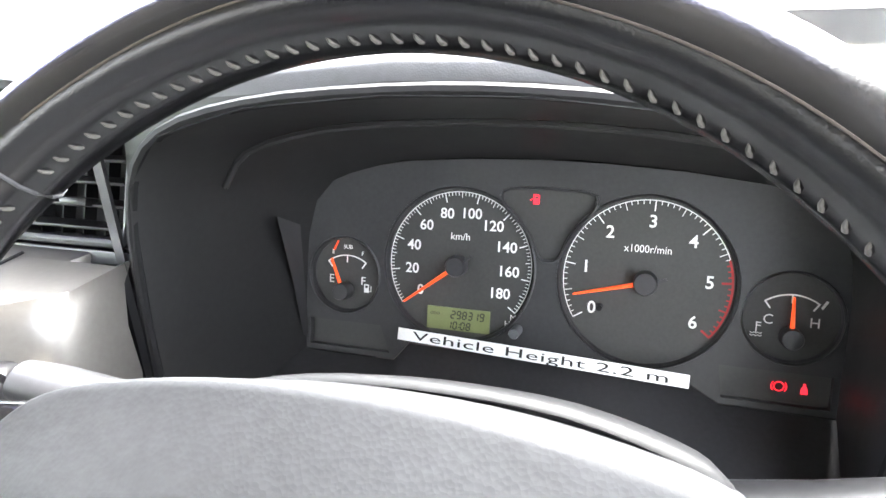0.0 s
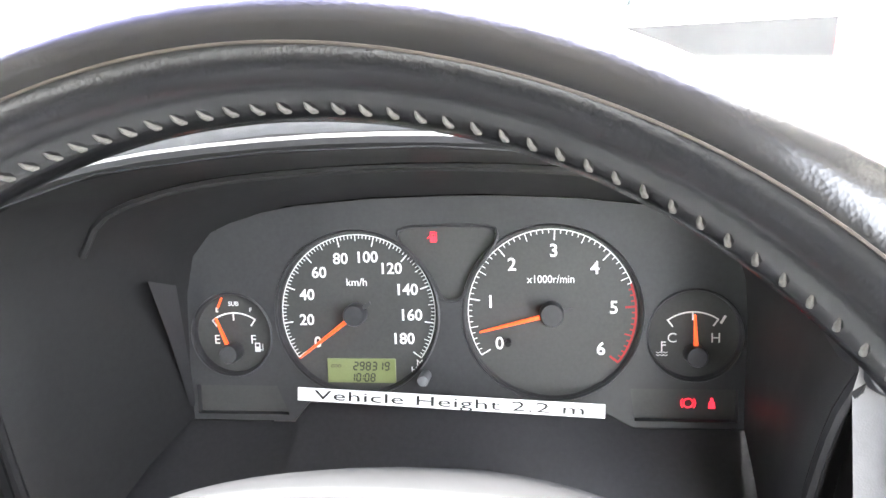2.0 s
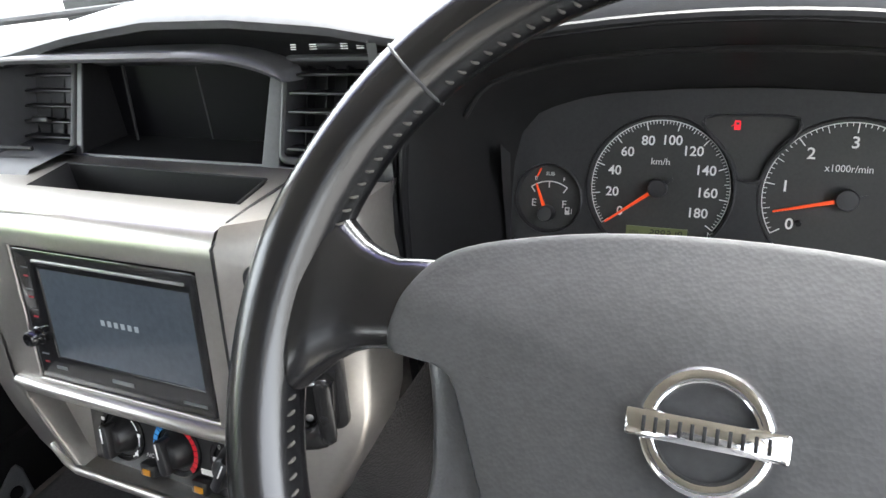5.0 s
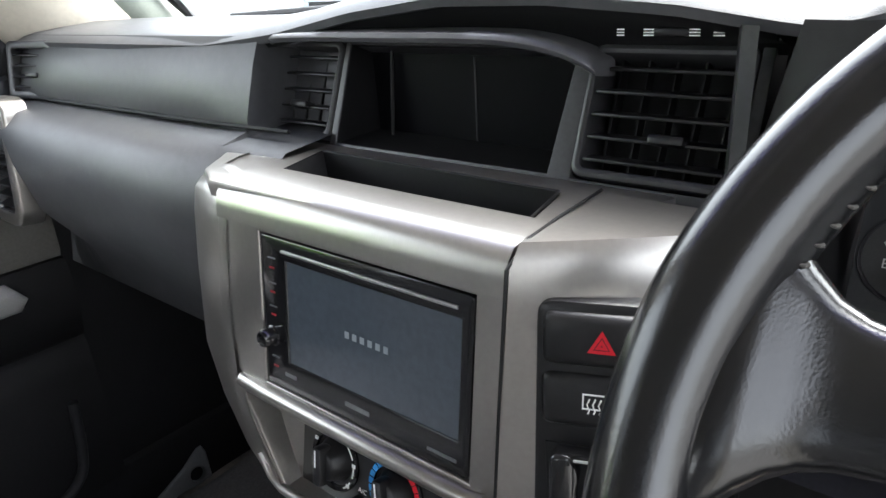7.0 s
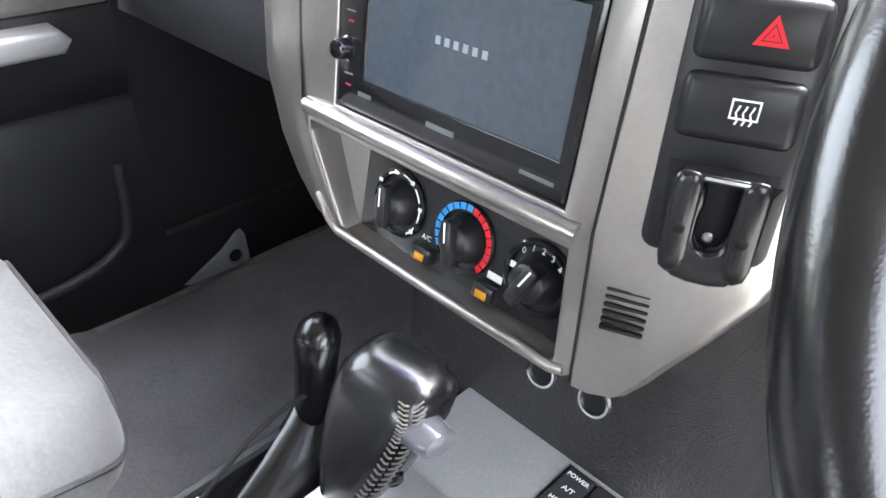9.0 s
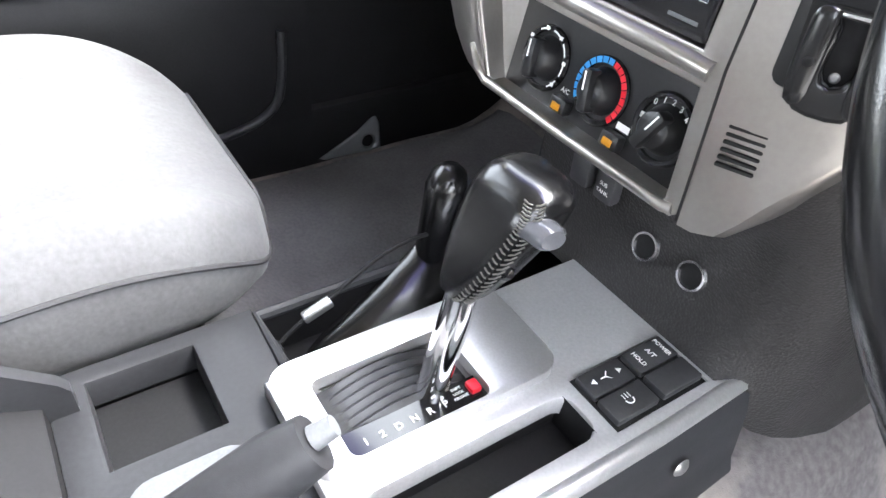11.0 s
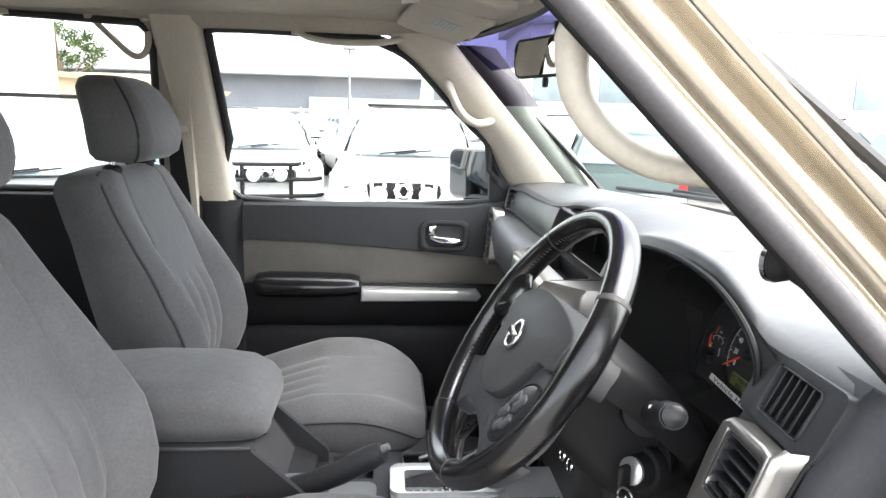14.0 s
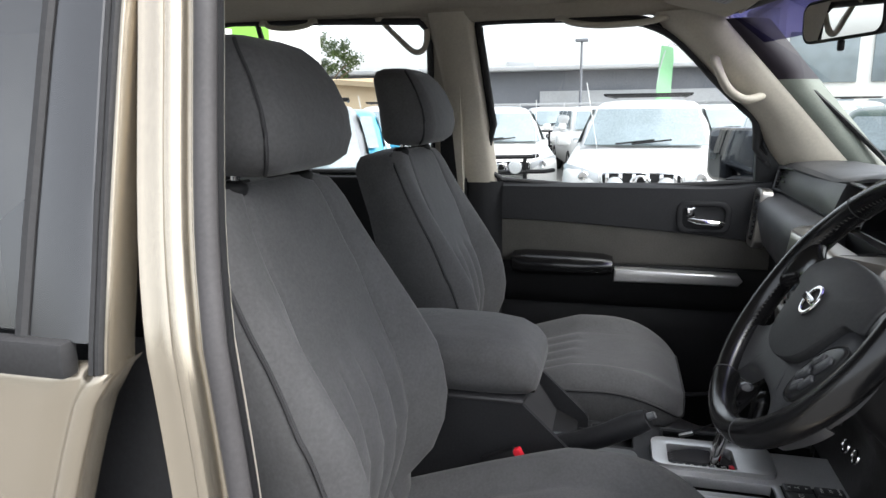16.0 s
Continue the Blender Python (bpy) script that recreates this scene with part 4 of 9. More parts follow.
for sg in (-1, 1):
    rows = []
    for u, vb, vt, hf, th in ARM:
        ring = []
        for j in range(28):
            b = 2 * math.pi * j / 28
            c_, s_ = math.cos(b), math.sin(b)
            v = (vb + vt) / 2 + (vt - vb) / 2 * math.copysign(abs(c_) ** 0.55, c_)
            x = sg * (u - 0.12 * max(0.0, u - 0.15) * ((v - 0.03) / 0.05) ** 2)
            ring.append((x, v, hf - th / 2 + th / 2 * math.copysign(abs(s_) ** 0.7, s_) - 0.16 * max(0.0, v - 0.03) * max(0.0, 1 - (u - 0.104) / 0.05)))
        rows.append(ring)
    part("arm", loft(rows), LEATHER, wheel, "leather wrapped side arm", angle=80)
ring_m = Matrix.Translation((0.0005, 0.0005, boss_h(0, 0) + 0.002))
bm = tube([(0.0185 * math.cos(2 * math.pi * k / 40), 0.0185 * math.sin(2 * math.pi * k / 40), 0) for k in range(40)], 0.0030, 8, loop=True, flat=0.7)
join_bm(bm, box((0, 0, 0.001), (0.0505, 0.0098, 0.005), 0.0014))
bmesh.ops.transform(bm, matrix=ring_m, verts=bm.verts)
em = part("emblem", bm, CHROME, wheel, "chrome ring and bar emblem")
for k in range(11):
    part("emblem_bar", box((-0.0190 + 0.0038 * k, 0, 0.0034), (0.0012, 0.0052, 0.0008), 0.0002), BLACK, em).data.transform(ring_m)
# audio and cruise switches on the right lower arm
POD = [(0.090, -0.086), (0.100, -0.096), (0.122, -0.092), (0.137, -0.070), (0.146, -0.036), (0.147, -0.018), (0.134, -0.011), (0.110, -0.021), (0.095, -0.041), (0.088, -0.064)]
sw = part("switch_pod", slab(dense(POD, 3), 0.02, 0.004, Matrix.Translation((0, 0, 0.0065)), 3), SHINY, wheel, "black cruise control switch pod")
part("pod_rim", tube([(x, y, 0.0045) for x, y in dense([(0.117 + (x - 0.117) * 1.03, -0.053 + (y + 0.053) * 1.03) for x, y in POD], 3)], 0.0012, 6, loop=True), BLACK, sw)
for x, y, w, h, a in ((0.105, -0.062, 0.024, 0.013, 52), (0.128, -0.040, 0.026, 0.013, 58), (0.112, -0.077, 0.020, 0.013, 45), (0.126, -0.066, 0.022, 0.011, 60), (0.112, -0.040, 0.020, 0.012, 50)):
    b_ = part("button", box((x, y, 0.0075), (w, h, 0.006), 0.0025, 3, m=pose(0, 0, 0, 0, 0, a)), BUTTONS, sw, "dark grey push button")
    part("button_mark", box((x, y, 0.01065), (w * 0.42, 0.0016, 0.0004), 0.0, m=pose(0, 0, 0, 0, 0, a)), GREYPL, b_)

# ---- dashboard ----
dash = thing("dashboard", "dark grey dashboard with silver centre fascia", "dashboard")
FY = (0, -1, 0)


PADTOP = [(-0.74, 1.300), (-0.30, 1.300), (-0.20, 1.310), (-0.11, 1.325), (-0.02, 1.334), (0.06, 1.333), (0.14, 1.326), (0.21, 1.314), (0.26, 1.3145), (0.30, 1.3190), (0.36, 1.3240), (0.42, 1.3240), (0.47, 1.3205), (0.50, 1.315), (0.535, 1.303), (0.58, 1.286), (0.61, 1.280), (0.66, 1.276), (0.76, 1.270)]


def shelf_row(x):
    """Profile of the upper pad at x: from the windscreen base to the rear lip, then under it."""
    base = 0.61 - 0.14 * (abs(x) / 0.69) ** 2
    top = lerp_table(PADTOP, x)
    side = max(0.0, (x - 0.60) / 0.16)
    lip_y = 0.212 if x > -0.16 else 0.212 - 0.01 * min(1.0, (-0.16 - x) / 0.3)
    lip_y += 0.02 * min(1.0, side)
    brim = ease(0.20, 0.27, x) * (1 - ease(0.54, 0.62, x))
    tl = top - 0.010
    return [(x, base, 1.27 - 0.006 * min(1, side)), (x, base - 0.03, 1.285 - 0.014 * min(1, side)), (x, min(0.36, base - 0.06), top + 0.001 - 0.038 * brim), (x, min(0.29, base - 0.10), top + 0.002 - 0.020 * brim), (x, 0.252, top - 0.0015 - 0.006 * brim), (x, lip_y + 0.020, tl + 0.004 + 0.0035 * brim), (x, lip_y + 0.009, tl + 0.010 * brim), (x, lip_y + 0.002 + 0.001 * brim, tl - 0.006 + 0.0115 * brim), (x, lip_y + 0.004 - 0.003 * brim, tl - 0.012 + 0.007 * brim), (x, lip_y + 0.03, tl - 0.014 + 0.004 * brim), (x, 0.36, tl - 0.016)]


part("upper_pad", loft([shelf_row(x) for x in steps(-0.735, 0.757, 90)], cap=False, closed=False), PAD, dash, "dark grey grained upper pad", angle=50)


# passenger side: upper face, glovebox bulge, lower edge
def glove_row(x):
    k = min(1.0, max(0.0, (-0.17 - x) / 0.12))
    e = max(0.0, (-x - 0.60) / 0.14)
    b = 0.05 if x > -0.222 else 0.0
    return [(x, 0.215 + b, 1.292), (x, 0.210 - 0.01 * k + b, 1.27), (x, 0.195 - 0.01 * k + b, 1.225), (x, 0.190 + b, 1.215), (x, 0.170 - 0.02 * k, 1.208), (x, 0.150 - 0.02 * k, 1.190), (x, 0.142 - 0.02 * k + 0.03 * e, 1.15), (x, 0.152 - 0.015 * k + 0.03 * e, 1.09), (x, 0.181 + 0.03 * e, 1.03), (x, 0.20, 0.975), (x, 0.26, 0.935), (x, 0.40, 0.92)]


GB = part("glovebox_side", loft([glove_row(x) for x in steps(-0.735, -0.223, 18) + [-0.2215, -0.19, -0.148]], cap=False, closed=False), PAD, dash, "dark grey glovebox side of the dash", angle=50)
part("panel_joint", tube([(x, 0.193 - 0.006 * min(1, (-0.17 - x) / 0.1), 1.2185) for x in steps(-0.72, -0.17, 10)], 0.002, 6), BLACK, dash)


def vent(w, h, n, m, parent, frame_mat=SMOOTH, name="air_vent", border=0.010, knob=True, vertical=3, label="black louvred air vent", tilt=18):
    """An air vent with frame, louvres and a thumb wheel; m faces outwards."""
    v = part(name, plate(rrect(w + 2 * border, h + 2 * border, 0.008, 4), [rrect(w, h, 0.004, 3)], 0.03, 0.003, m), frame_mat, parent, label)
    part("duct", box((0, 0, 0), (w, h, 0.004), 0.0, m=None), BLACK, v).data.transform(m @ Matrix.Translation((0, 0, -0.032)))
    for i in range(n):
        y = -h / 2 + h * (i + 0.5) / n
        s = part("slat", box((0, 0, 0), (w - 0.001, 0.0022, 0.013), 0.0008, m=pose(0, 0, 0, tilt)), SHINY, v)
        s.data.transform(m @ Matrix.Translation((0, y, -0.008)))
    for i in range(vertical):
        x = -w / 2 + w * (i + 0.5) / vertical
        s = part("vane", box((0, 0, 0), (0.0014, h, 0.010), 0.0, m=None), BLACK, v)
        s.data.transform(m @ Matrix.Translation((x, 0, -0.020)))
    if knob:
        s = part("vent_tab", box((0, 0, 0), (0.022, 0.006, 0.012), 0.002), SHINY, v)
        s.data.transform(m @ Matrix.Translation((w * 0.1, -h / 2 + h * 0.5 / n + h / n, -0.002)))
    return v


VOID = mat("blank_display_black", (0.003, 0.003, 0.004), 0.4, var=0.2, vscale=10, spec=0.08)
# centre: vents and display recess above the silver shelf, all on one plane that leans back
VP = facing((0, 0.2356, 1.2465), (0, -1, 0.40))


def on_face(x, z, d=0.0):
    """A point of the leaning face at x and height z, d in front of it."""
    return VP @ Vector((x, (z - 1.2465) * 1.077, d))


def face_xy(pts):
    return [(x, (z - 1.2465) * 1.077) for x, z in pts]


DISP = [(-0.144, 1.207), (0.060, 1.207), (0.066, 1.283), (-0.146, 1.283)]
part("vent_surround", plate(face_xy([(-0.278, 1.198), (0.186, 1.198), (0.184, 1.290), (-0.262, 1.290)]), [face_xy([(-0.2545, 1.206), (-0.1515, 1.206), (-0.1515, 1.287), (-0.2545, 1.287)]), face_xy(DISP), face_xy([(0.077, 1.206), (0.177, 1.206), (0.177, 1.287), (0.077, 1.287)])], 0.025, 0.0025, VP, 3), SMOOTH, dash, "dark vent surround")
for xc, w_ in ((-0.203, 0.089), (0.127, 0.088)):
    vent(w_, 0.071, 5, VP @ Matrix.Translation((xc, 0.0, 0.0022)), dash, border=0.0065, vertical=5)
part("display_well", loft([[VP @ Vector((x, y, -0.002)) for x, y in face_xy(DISP)], [(x, 0.2745, z) for x, z in DISP]], cap=False), BLACK, dash, "black sides of the display recess")
part("display_panel", box((-0.040, 0.276, 1.245), (0.235, 0.004, 0.125), 0.0), VOID, dash, "black blank display")
part("recess_rib", tube([(-0.118, 0.262, 1.206), (-0.118, 0.270, 1.284)], 0.0016, 6), BLACK, dash)
part("recess_rib", tube([(-0.036, 0.2735, 1.206), (-0.036, 0.2735, 1.272)], 0.0007, 6), SMOOTH, dash)
# dark brow under the arched pad, with the vent marks
part("brow", loft([[(x, 0.219, lerp_table(PADTOP, x) - 0.020), (x, 0.224, lerp_table(PADTOP, x) - 0.026), (x, 0.243, max(1.288, lerp_table(PADTOP, x) - 0.034)), tuple(on_face(x, 1.286, 0.002)), tuple(on_face(x, 1.282, -0.004))] for x in steps(-0.262, 0.190, 30)], cap=False, closed=False), BLACK, dash, "black brow over the vents", angle=50)
# visor lip over the display, ending in a drooping tail
VIS = [(-0.215, 1.290, 0.004), (-0.205, 1.2945, 0.016), (-0.15, 1.2965, 0.022), (-0.05, 1.2970, 0.024), (0.010, 1.2965, 0.022), (0.040, 1.2945, 0.018), (0.065, 1.2895, 0.013), (0.082, 1.2830, 0.009), (0.090, 1.2770, 0.004)]
part("display_hood", loft([[(x, 0.252, z - 0.001), (x, 0.236 - d * 0.5, z), (x, 0.230 - d, z - 0.001), (x, 0.2285 - d, z - 0.004), (x, 0.231 - d, z - 0.0075), (x, 0.244 - d * 0.4, z - 0.010), (x, 0.254, z - 0.011)] for x, z, d in [tuple(p) for p in smooth_path(VIS, 4)]]), VISOR, dash, "satin visor lip over the display", angle=60)
for x, w_ in ((0.104, 0.0046), (0.121, 0.0060), (0.147, 0.0060), (0.160, 0.0060)):
    for k in range(3):
        part("vent_mark", box((0, 0, 0), (w_, 0.0007, 0.0004), 0.0), WHITE, dash).data.transform(facing((x, 0.2290, 1.2945 + 0.0016 * (k - 1)), (0, -1, 0.3)))
part("vent_slider", box((0.134, 0.2325, 1.2945), (0.024, 0.006, 0.0045), 0.0015), SHINY, dash, "small black slider")
vent(0.070, 0.052, 4, facing((-0.672, 0.190, 1.252), (0.25, -1, 0.22)), dash)
PEM = facing((-0.677, 0.126, 1.147), (0.02, -1, 0.10))
pend = part("end_frame", plate(rrect(0.084, 0.160, 0.022, 5), [rrect(0.052, 0.124, 0.010, 4)], 0.03, 0.005, PEM, 3), SILVER, dash, "champagne silver end frame of the dash")
vent(0.050, 0.122, 9, PEM @ Matrix.Translation((0, 0, -0.001)), dash, border=0.002, vertical=2, knob=False)
# silver shelf with pocket
part("shelf", plate([(-0.150, 0.101), (0.108, 0.108), (0.150, 0.224), (-0.274, 0.224), (-0.240, 0.187), (-0.208, 0.150), (-0.184, 0.119)], [[(-0.113, 0.1303), (0.0985, 0.1275), (0.0855, 0.1915), (-0.133, 0.1955)]], 0.012, 0.003, Matrix.Translation((0, 0, 1.2045))), SILVER, dash, "champagne silver shelf")
part("pocket", loft([[(x * k_ - 0.009 * (1 - k_), (y - 0.161) * k_ + 0.161, z) for x, y in [(-0.1125, 0.1306), (0.098, 0.1280), (0.0850, 0.1912), (-0.1325, 0.1952)]] for z, k_ in ((1.2055, 1.0), (1.2030, 0.99), (1.172, 0.95))], cap=False), BLACK, dash, "black tray pocket")
part("pocket_floor", box((-0.016, 0.161, 1.171), (0.215, 0.066, 0.004), 0.0), BLACK, dash)
part("pocket_rim", tube([(-0.1133, 0.1300, 1.2052), (0.0990, 0.1272, 1.2052), (0.0858, 0.1918, 1.2058), (-0.1333, 0.1958, 1.2058)], 0.0011, 6, loop=True), BLACK, dash)

# silver fascia of the centre stack
fas = thing("centre_fascia", "champagne silver fascia round radio and climate controls", "dash fascia")
SN = (0, -1, 0.13)
SM = facing((0, 0.082, 1.06), FY)


def lean(z):
    """How far the fascia leans back at height z."""
    return 0.13 * max(0.0, z - 1.065) + 0.03 * max(0.0, 1.065 - z)


def leaned(bm_):
    for v in bm_.verts:
        v.co.y += lean(v.co.z)
    return bm_



part("front_frame", leaned(plate([(-0.104, -0.103), (0.104, -0.104), (0.1095, -0.099), (0.1105, 0.118), (0.106, 0.128), (0.08, 0.131), (-0.125, 0.131), (-0.140, 0.122), (-0.146, 0.06), (-0.143, -0.03), (-0.122, -0.088)],
                          [rrect_ for rrect_ in ([(-0.0925, 0.005), (0.0925, 0.005), (0.0925, 0.117), (-0.0925, 0.117)], [(-0.097, -0.097), (0.094, -0.098), (0.0975, -0.093), (0.0975, -0.016), (-0.122, -0.016), (-0.124, -0.022)])], 0.03, 0.0018, SM, 3)), SILVER, fas, "champagne silver front frame")
part("ledge", tube([(-0.124, 0.0835, 1.055), (-0.09, 0.0800, 1.0575), (0.0, 0.0795, 1.0575), (0.085, 0.0800, 1.0575), (0.101, 0.0835, 1.055)], 0.0062, 10), SILVER, fas, "silver ridge under the radio")
part("lower_lip", tube([(-0.124, 0.086, 0.985), (-0.112, 0.085, 0.968), (-0.10, 0.084, 0.9625), (0.0, 0.083, 0.962), (0.098, 0.084, 0.9615), (0.105, 0.086, 0.963)], 0.0042, 10), SILVER, fas, "silver lower edge")
part("recess_wall", loft([[(-0.122, y, 1.046), (-0.124, y, 1.03), (-0.098, y, 0.962)] for y in (0.083, 0.105)] + [[(-0.098, 0.121, 1.042), (-0.097, 0.118, 1.03), (-0.094, 0.101, 0.958)]], cap=False, closed=False), SILVER, fas)
part("recess_roof", loft([[(-0.124, y, 1.047 + 0.02 * (y - 0.085)), (0.0, y, 1.047), (0.098, y, 1.047)] for y in (0.085, 0.116)], cap=False, closed=False), SILVER, fas)
part("recess_floor", loft([[(-0.10, y, z), (0.0, y, z), (0.097, y, z)] for y, z in ((0.084, 0.9615), (0.092, 0.9600), (0.104, 0.9585))], cap=False, closed=False), SILVER, fas)
# rounded left flank
part("left_flank", loft([[(x0 + 0.010, 0.0814 + lean(z) + e, z), (x0, 0.0820 + lean(z) + e, z), (x0 - 0.030 * f, 0.0865 + lean(z) + e, z), (x0 - 0.058 * f, 0.097 + lean(z) * 0.8 + e, z), (x0 - 0.080 * f, 0.113 + e, z), (x0 - 0.096 * f, 0.132 + e, z), (x0 - 0.102 * f, 0.16 + e, z), (x0 - 0.102 * f, 0.22, z)] for x0, z, f, e in ((-0.104, 0.945, 0.74, 0.02), (-0.108, 0.952, 0.78, 0.008), (-0.113, 0.962, 0.80, 0.002), (-0.121, 0.98, 0.86, 0.0), (-0.132, 1.01, 0.92, 0.0), (-0.139, 1.06, 0.95, 0.0), (-0.141, 1.12, 0.88, 0.0), (-0.139, 1.17, 0.76, 0.0), (-0.136, 1.19, 0.70, 0.0), (-0.132, 1.198, 0.68, 0.004), (-0.126, 1.2042, 0.66, 0.012), (-0.122, 1.206, 0.66, 0.02))], cap=False, closed=False), SILVER, fas, "rounded silver flank")
part("top_roll", loft([[(x, 0.0958, 1.180), (x, 0.0970, 1.188), (x, 0.0992, 1.197), (x, 0.1055, 1.2042), (x, 0.118, 1.2065), (x, 0.143, 1.2065)] for x in steps(-0.139, 0.1105, 8)], cap=False, closed=False), SILVER, fas)
# right section beside the steering column
RN = Vector((-0.40, -1, 0.06)).normalized()


def right_pt(x, z):
    t = (x - 0.112) / 0.10
    return (x, 0.082 + lean(z) + 0.035 * t + 0.012 * t * t + 0.22 * t * (z - 1.04), z)


RB = [(0.106, 0.938), (0.128, 0.944), (0.150, 0.965), (0.175, 0.995), (0.198, 1.020), (0.212, 1.05)]


def right_row(z):
    lo = 0.112
    hi = lerp_table([(0.955, 0.122), (0.960, 0.136), (0.975, 0.146), (0.99, 0.154), (1.012, 0.167), (1.04, 0.182), (1.063, 0.187), (1.14, 0.187), (1.17, 0.181), (1.21, 0.179)], z)
    row = [right_pt(lo + (hi - lo) * k, z) for k in steps(0, 1, 6)]
    x, y, z_ = row[-1]
    return row + [(x + 0.004, y + 0.006, z), (x + 0.006, y + 0.05, z)]


part("right_panel", loft([right_row(z) for z in (0.955, 0.9575, 0.960, 0.967, 0.975, 0.99, 1.012, 1.04, 1.063, 1.09, 1.14, 1.17, 1.195)] + [[(x, y + 0.010, 1.2065) for x, y, z in right_row(1.195)]] + [[(x, max(y, 0.2), 1.2065) for x, y, z in right_row(1.195)]], cap=False, closed=False), SILVER, fas, "champagne silver side panel")
part("panel_seam", tube([(0.111, right_pt(0.111, z)[1] - 0.0004, z) for z in (0.958, 1.0, 1.06, 1.12, 1.17, 1.195)] + [(0.1130, 0.1155, 1.2064), (0.1100, 0.150, 1.2067), (0.1075, 0.205, 1.2067)], 0.0010, 6), BLACK, fas, "dark joint")
part("under_fill", box((0.02, 0.175, 0.975), (0.22, 0.09, 0.03), 0.01), BLACK, fas)

# radio
GREYMARK = mat("dim_screen_mark", (0.20, 0.22, 0.24), 0.3, emit=0.008)
REDDIM = mat("dim_red_key", (0.30, 0.012, 0.02), 0.5, var=0.1, vscale=60)
radio = thing("car_radio", "black double-height touchscreen car radio in the fascia", "car radio")
RM = facing((0, 0.0905, 1.121), SN)
part("bezel", plate(rrect(0.183, 0.110, 0.003, 2), [[(-0.066, -0.034), (0.083, -0.034), (0.083, 0.040), (-0.066, 0.040)]], 0.02, 0.0012, RM), GLOSS, radio, "gloss black bezel")
scr = part("screen", slab([(-0.066, -0.034), (0.083, -0.034), (0.083, 0.040), (-0.066, 0.040)], 0.004, 0.0, RM @ Matrix.Translation((0, 0, -0.0015))), SCREEN, radio, "dim grey blue touchscreen")
for k in range(6):
    part("logo_mark", box((0, 0, 0), (0.0036, 0.0044, 0.0004), 0.0), GREYMARK, scr).data.transform(RM @ Matrix.Translation((-0.012 + k * 0.0068 + 0.004, 0.004, -0.0012)))
part("disc_slot", box((0, 0, 0), (0.15, 0.0022, 0.002), 0.0005), STEEL, radio, "thin metallic slot edge").data.transform(RM @ Matrix.Translation((0.006, 0.0465, 0.0004)))
part("name_bar", box((0, 0, 0), (0.022, 0.0032, 0.0005), 0.0), GREYPL, radio).data.transform(RM @ Matrix.Translation((0.002, -0.0435, 0.0003)))
part("name_bar", box((0, 0, 0), (0.022, 0.0022, 0.0005), 0.0), GREYPL, radio).data.transform(RM @ Matrix.Translation((0.072, -0.0465, 0.0003)))
part("name_bar", box((0, 0, 0), (0.012, 0.0026, 0.0005), 0.0), GREYPL, radio).data.transform(RM @ Matrix.Translation((-0.064, -0.043, 0.0003)))
part("volume_knob", lathe([(0.0005, 0.009), (0.0052, 0.0088), (0.0062, 0.0075), (0.0066, 0.0), (0.0078, -0.001)], 24, RM @ Matrix.Translation((-0.083, -0.018, 0.001))), GLOSS, radio, "round black volume knob")
for i, (y, c) in enumerate(((0.040, GREYPL), (0.033, REDDIM), (0.022, GREYPL), (0.0155, REDDIM), (0.005, GREYPL), (-0.001, REDDIM), (-0.033, GREYPL), (-0.040, REDDIM))):
    part("key_mark", box((0, 0, 0), (0.0080 if i % 2 == 0 else 0.0050, 0.0009 if i % 2 == 0 else 0.0013, 0.0004), 0.0), c, radio).data.transform(RM @ Matrix.Translation((-0.080, y, 0.0003)))

# climate controls
clim = thing("climate_control", "black climate control panel with three rotary knobs", "climate control")
CM = facing((-0.0030, 0.108, 0.990), (0, -1, 0.24))
part("panel", slab([(-0.094, -0.031), (0.100, -0.031), (0.1005, 0.056), (-0.097, 0.056)], 0.01, 0.002, CM), SHINY, clim, "dark control panel")


def arc_marks(parent, cx, cy, r0, r1, a0, a1, n, material, base, gap=0.3, z=0.0006, name="scale_mark"):
    """Curved dashes between two radii, one mesh per run of marks."""
    bm_ = bmesh.new()
    for i in range(n):
        b0 = radians(a0 + (a1 - a0) * (i + gap / 2) / n)
        b1 = radians(a0 + (a1 - a0) * (i + 1 - gap / 2) / n)
        k = 3
        pa, pb = [], []
        for j in range(k + 1):
            b = b0 + (b1 - b0) * j / k
            pa.append(bm_.verts.new((cx + r0 * math.cos(b), cy + r0 * math.sin(b), z)))
            pb.append(bm_.verts.new((cx + r1 * math.cos(b), cy + r1 * math.sin(b), z)))
        for j in range(k):
            bm_.faces.new((pa[j], pb[j], pb[j + 1], pa[j + 1]))
    bmesh.ops.transform(bm_, matrix=base, verts=bm_.verts)
    ob = part(name, bm_, material, parent)
    return tagged(ob, kind="stuff")


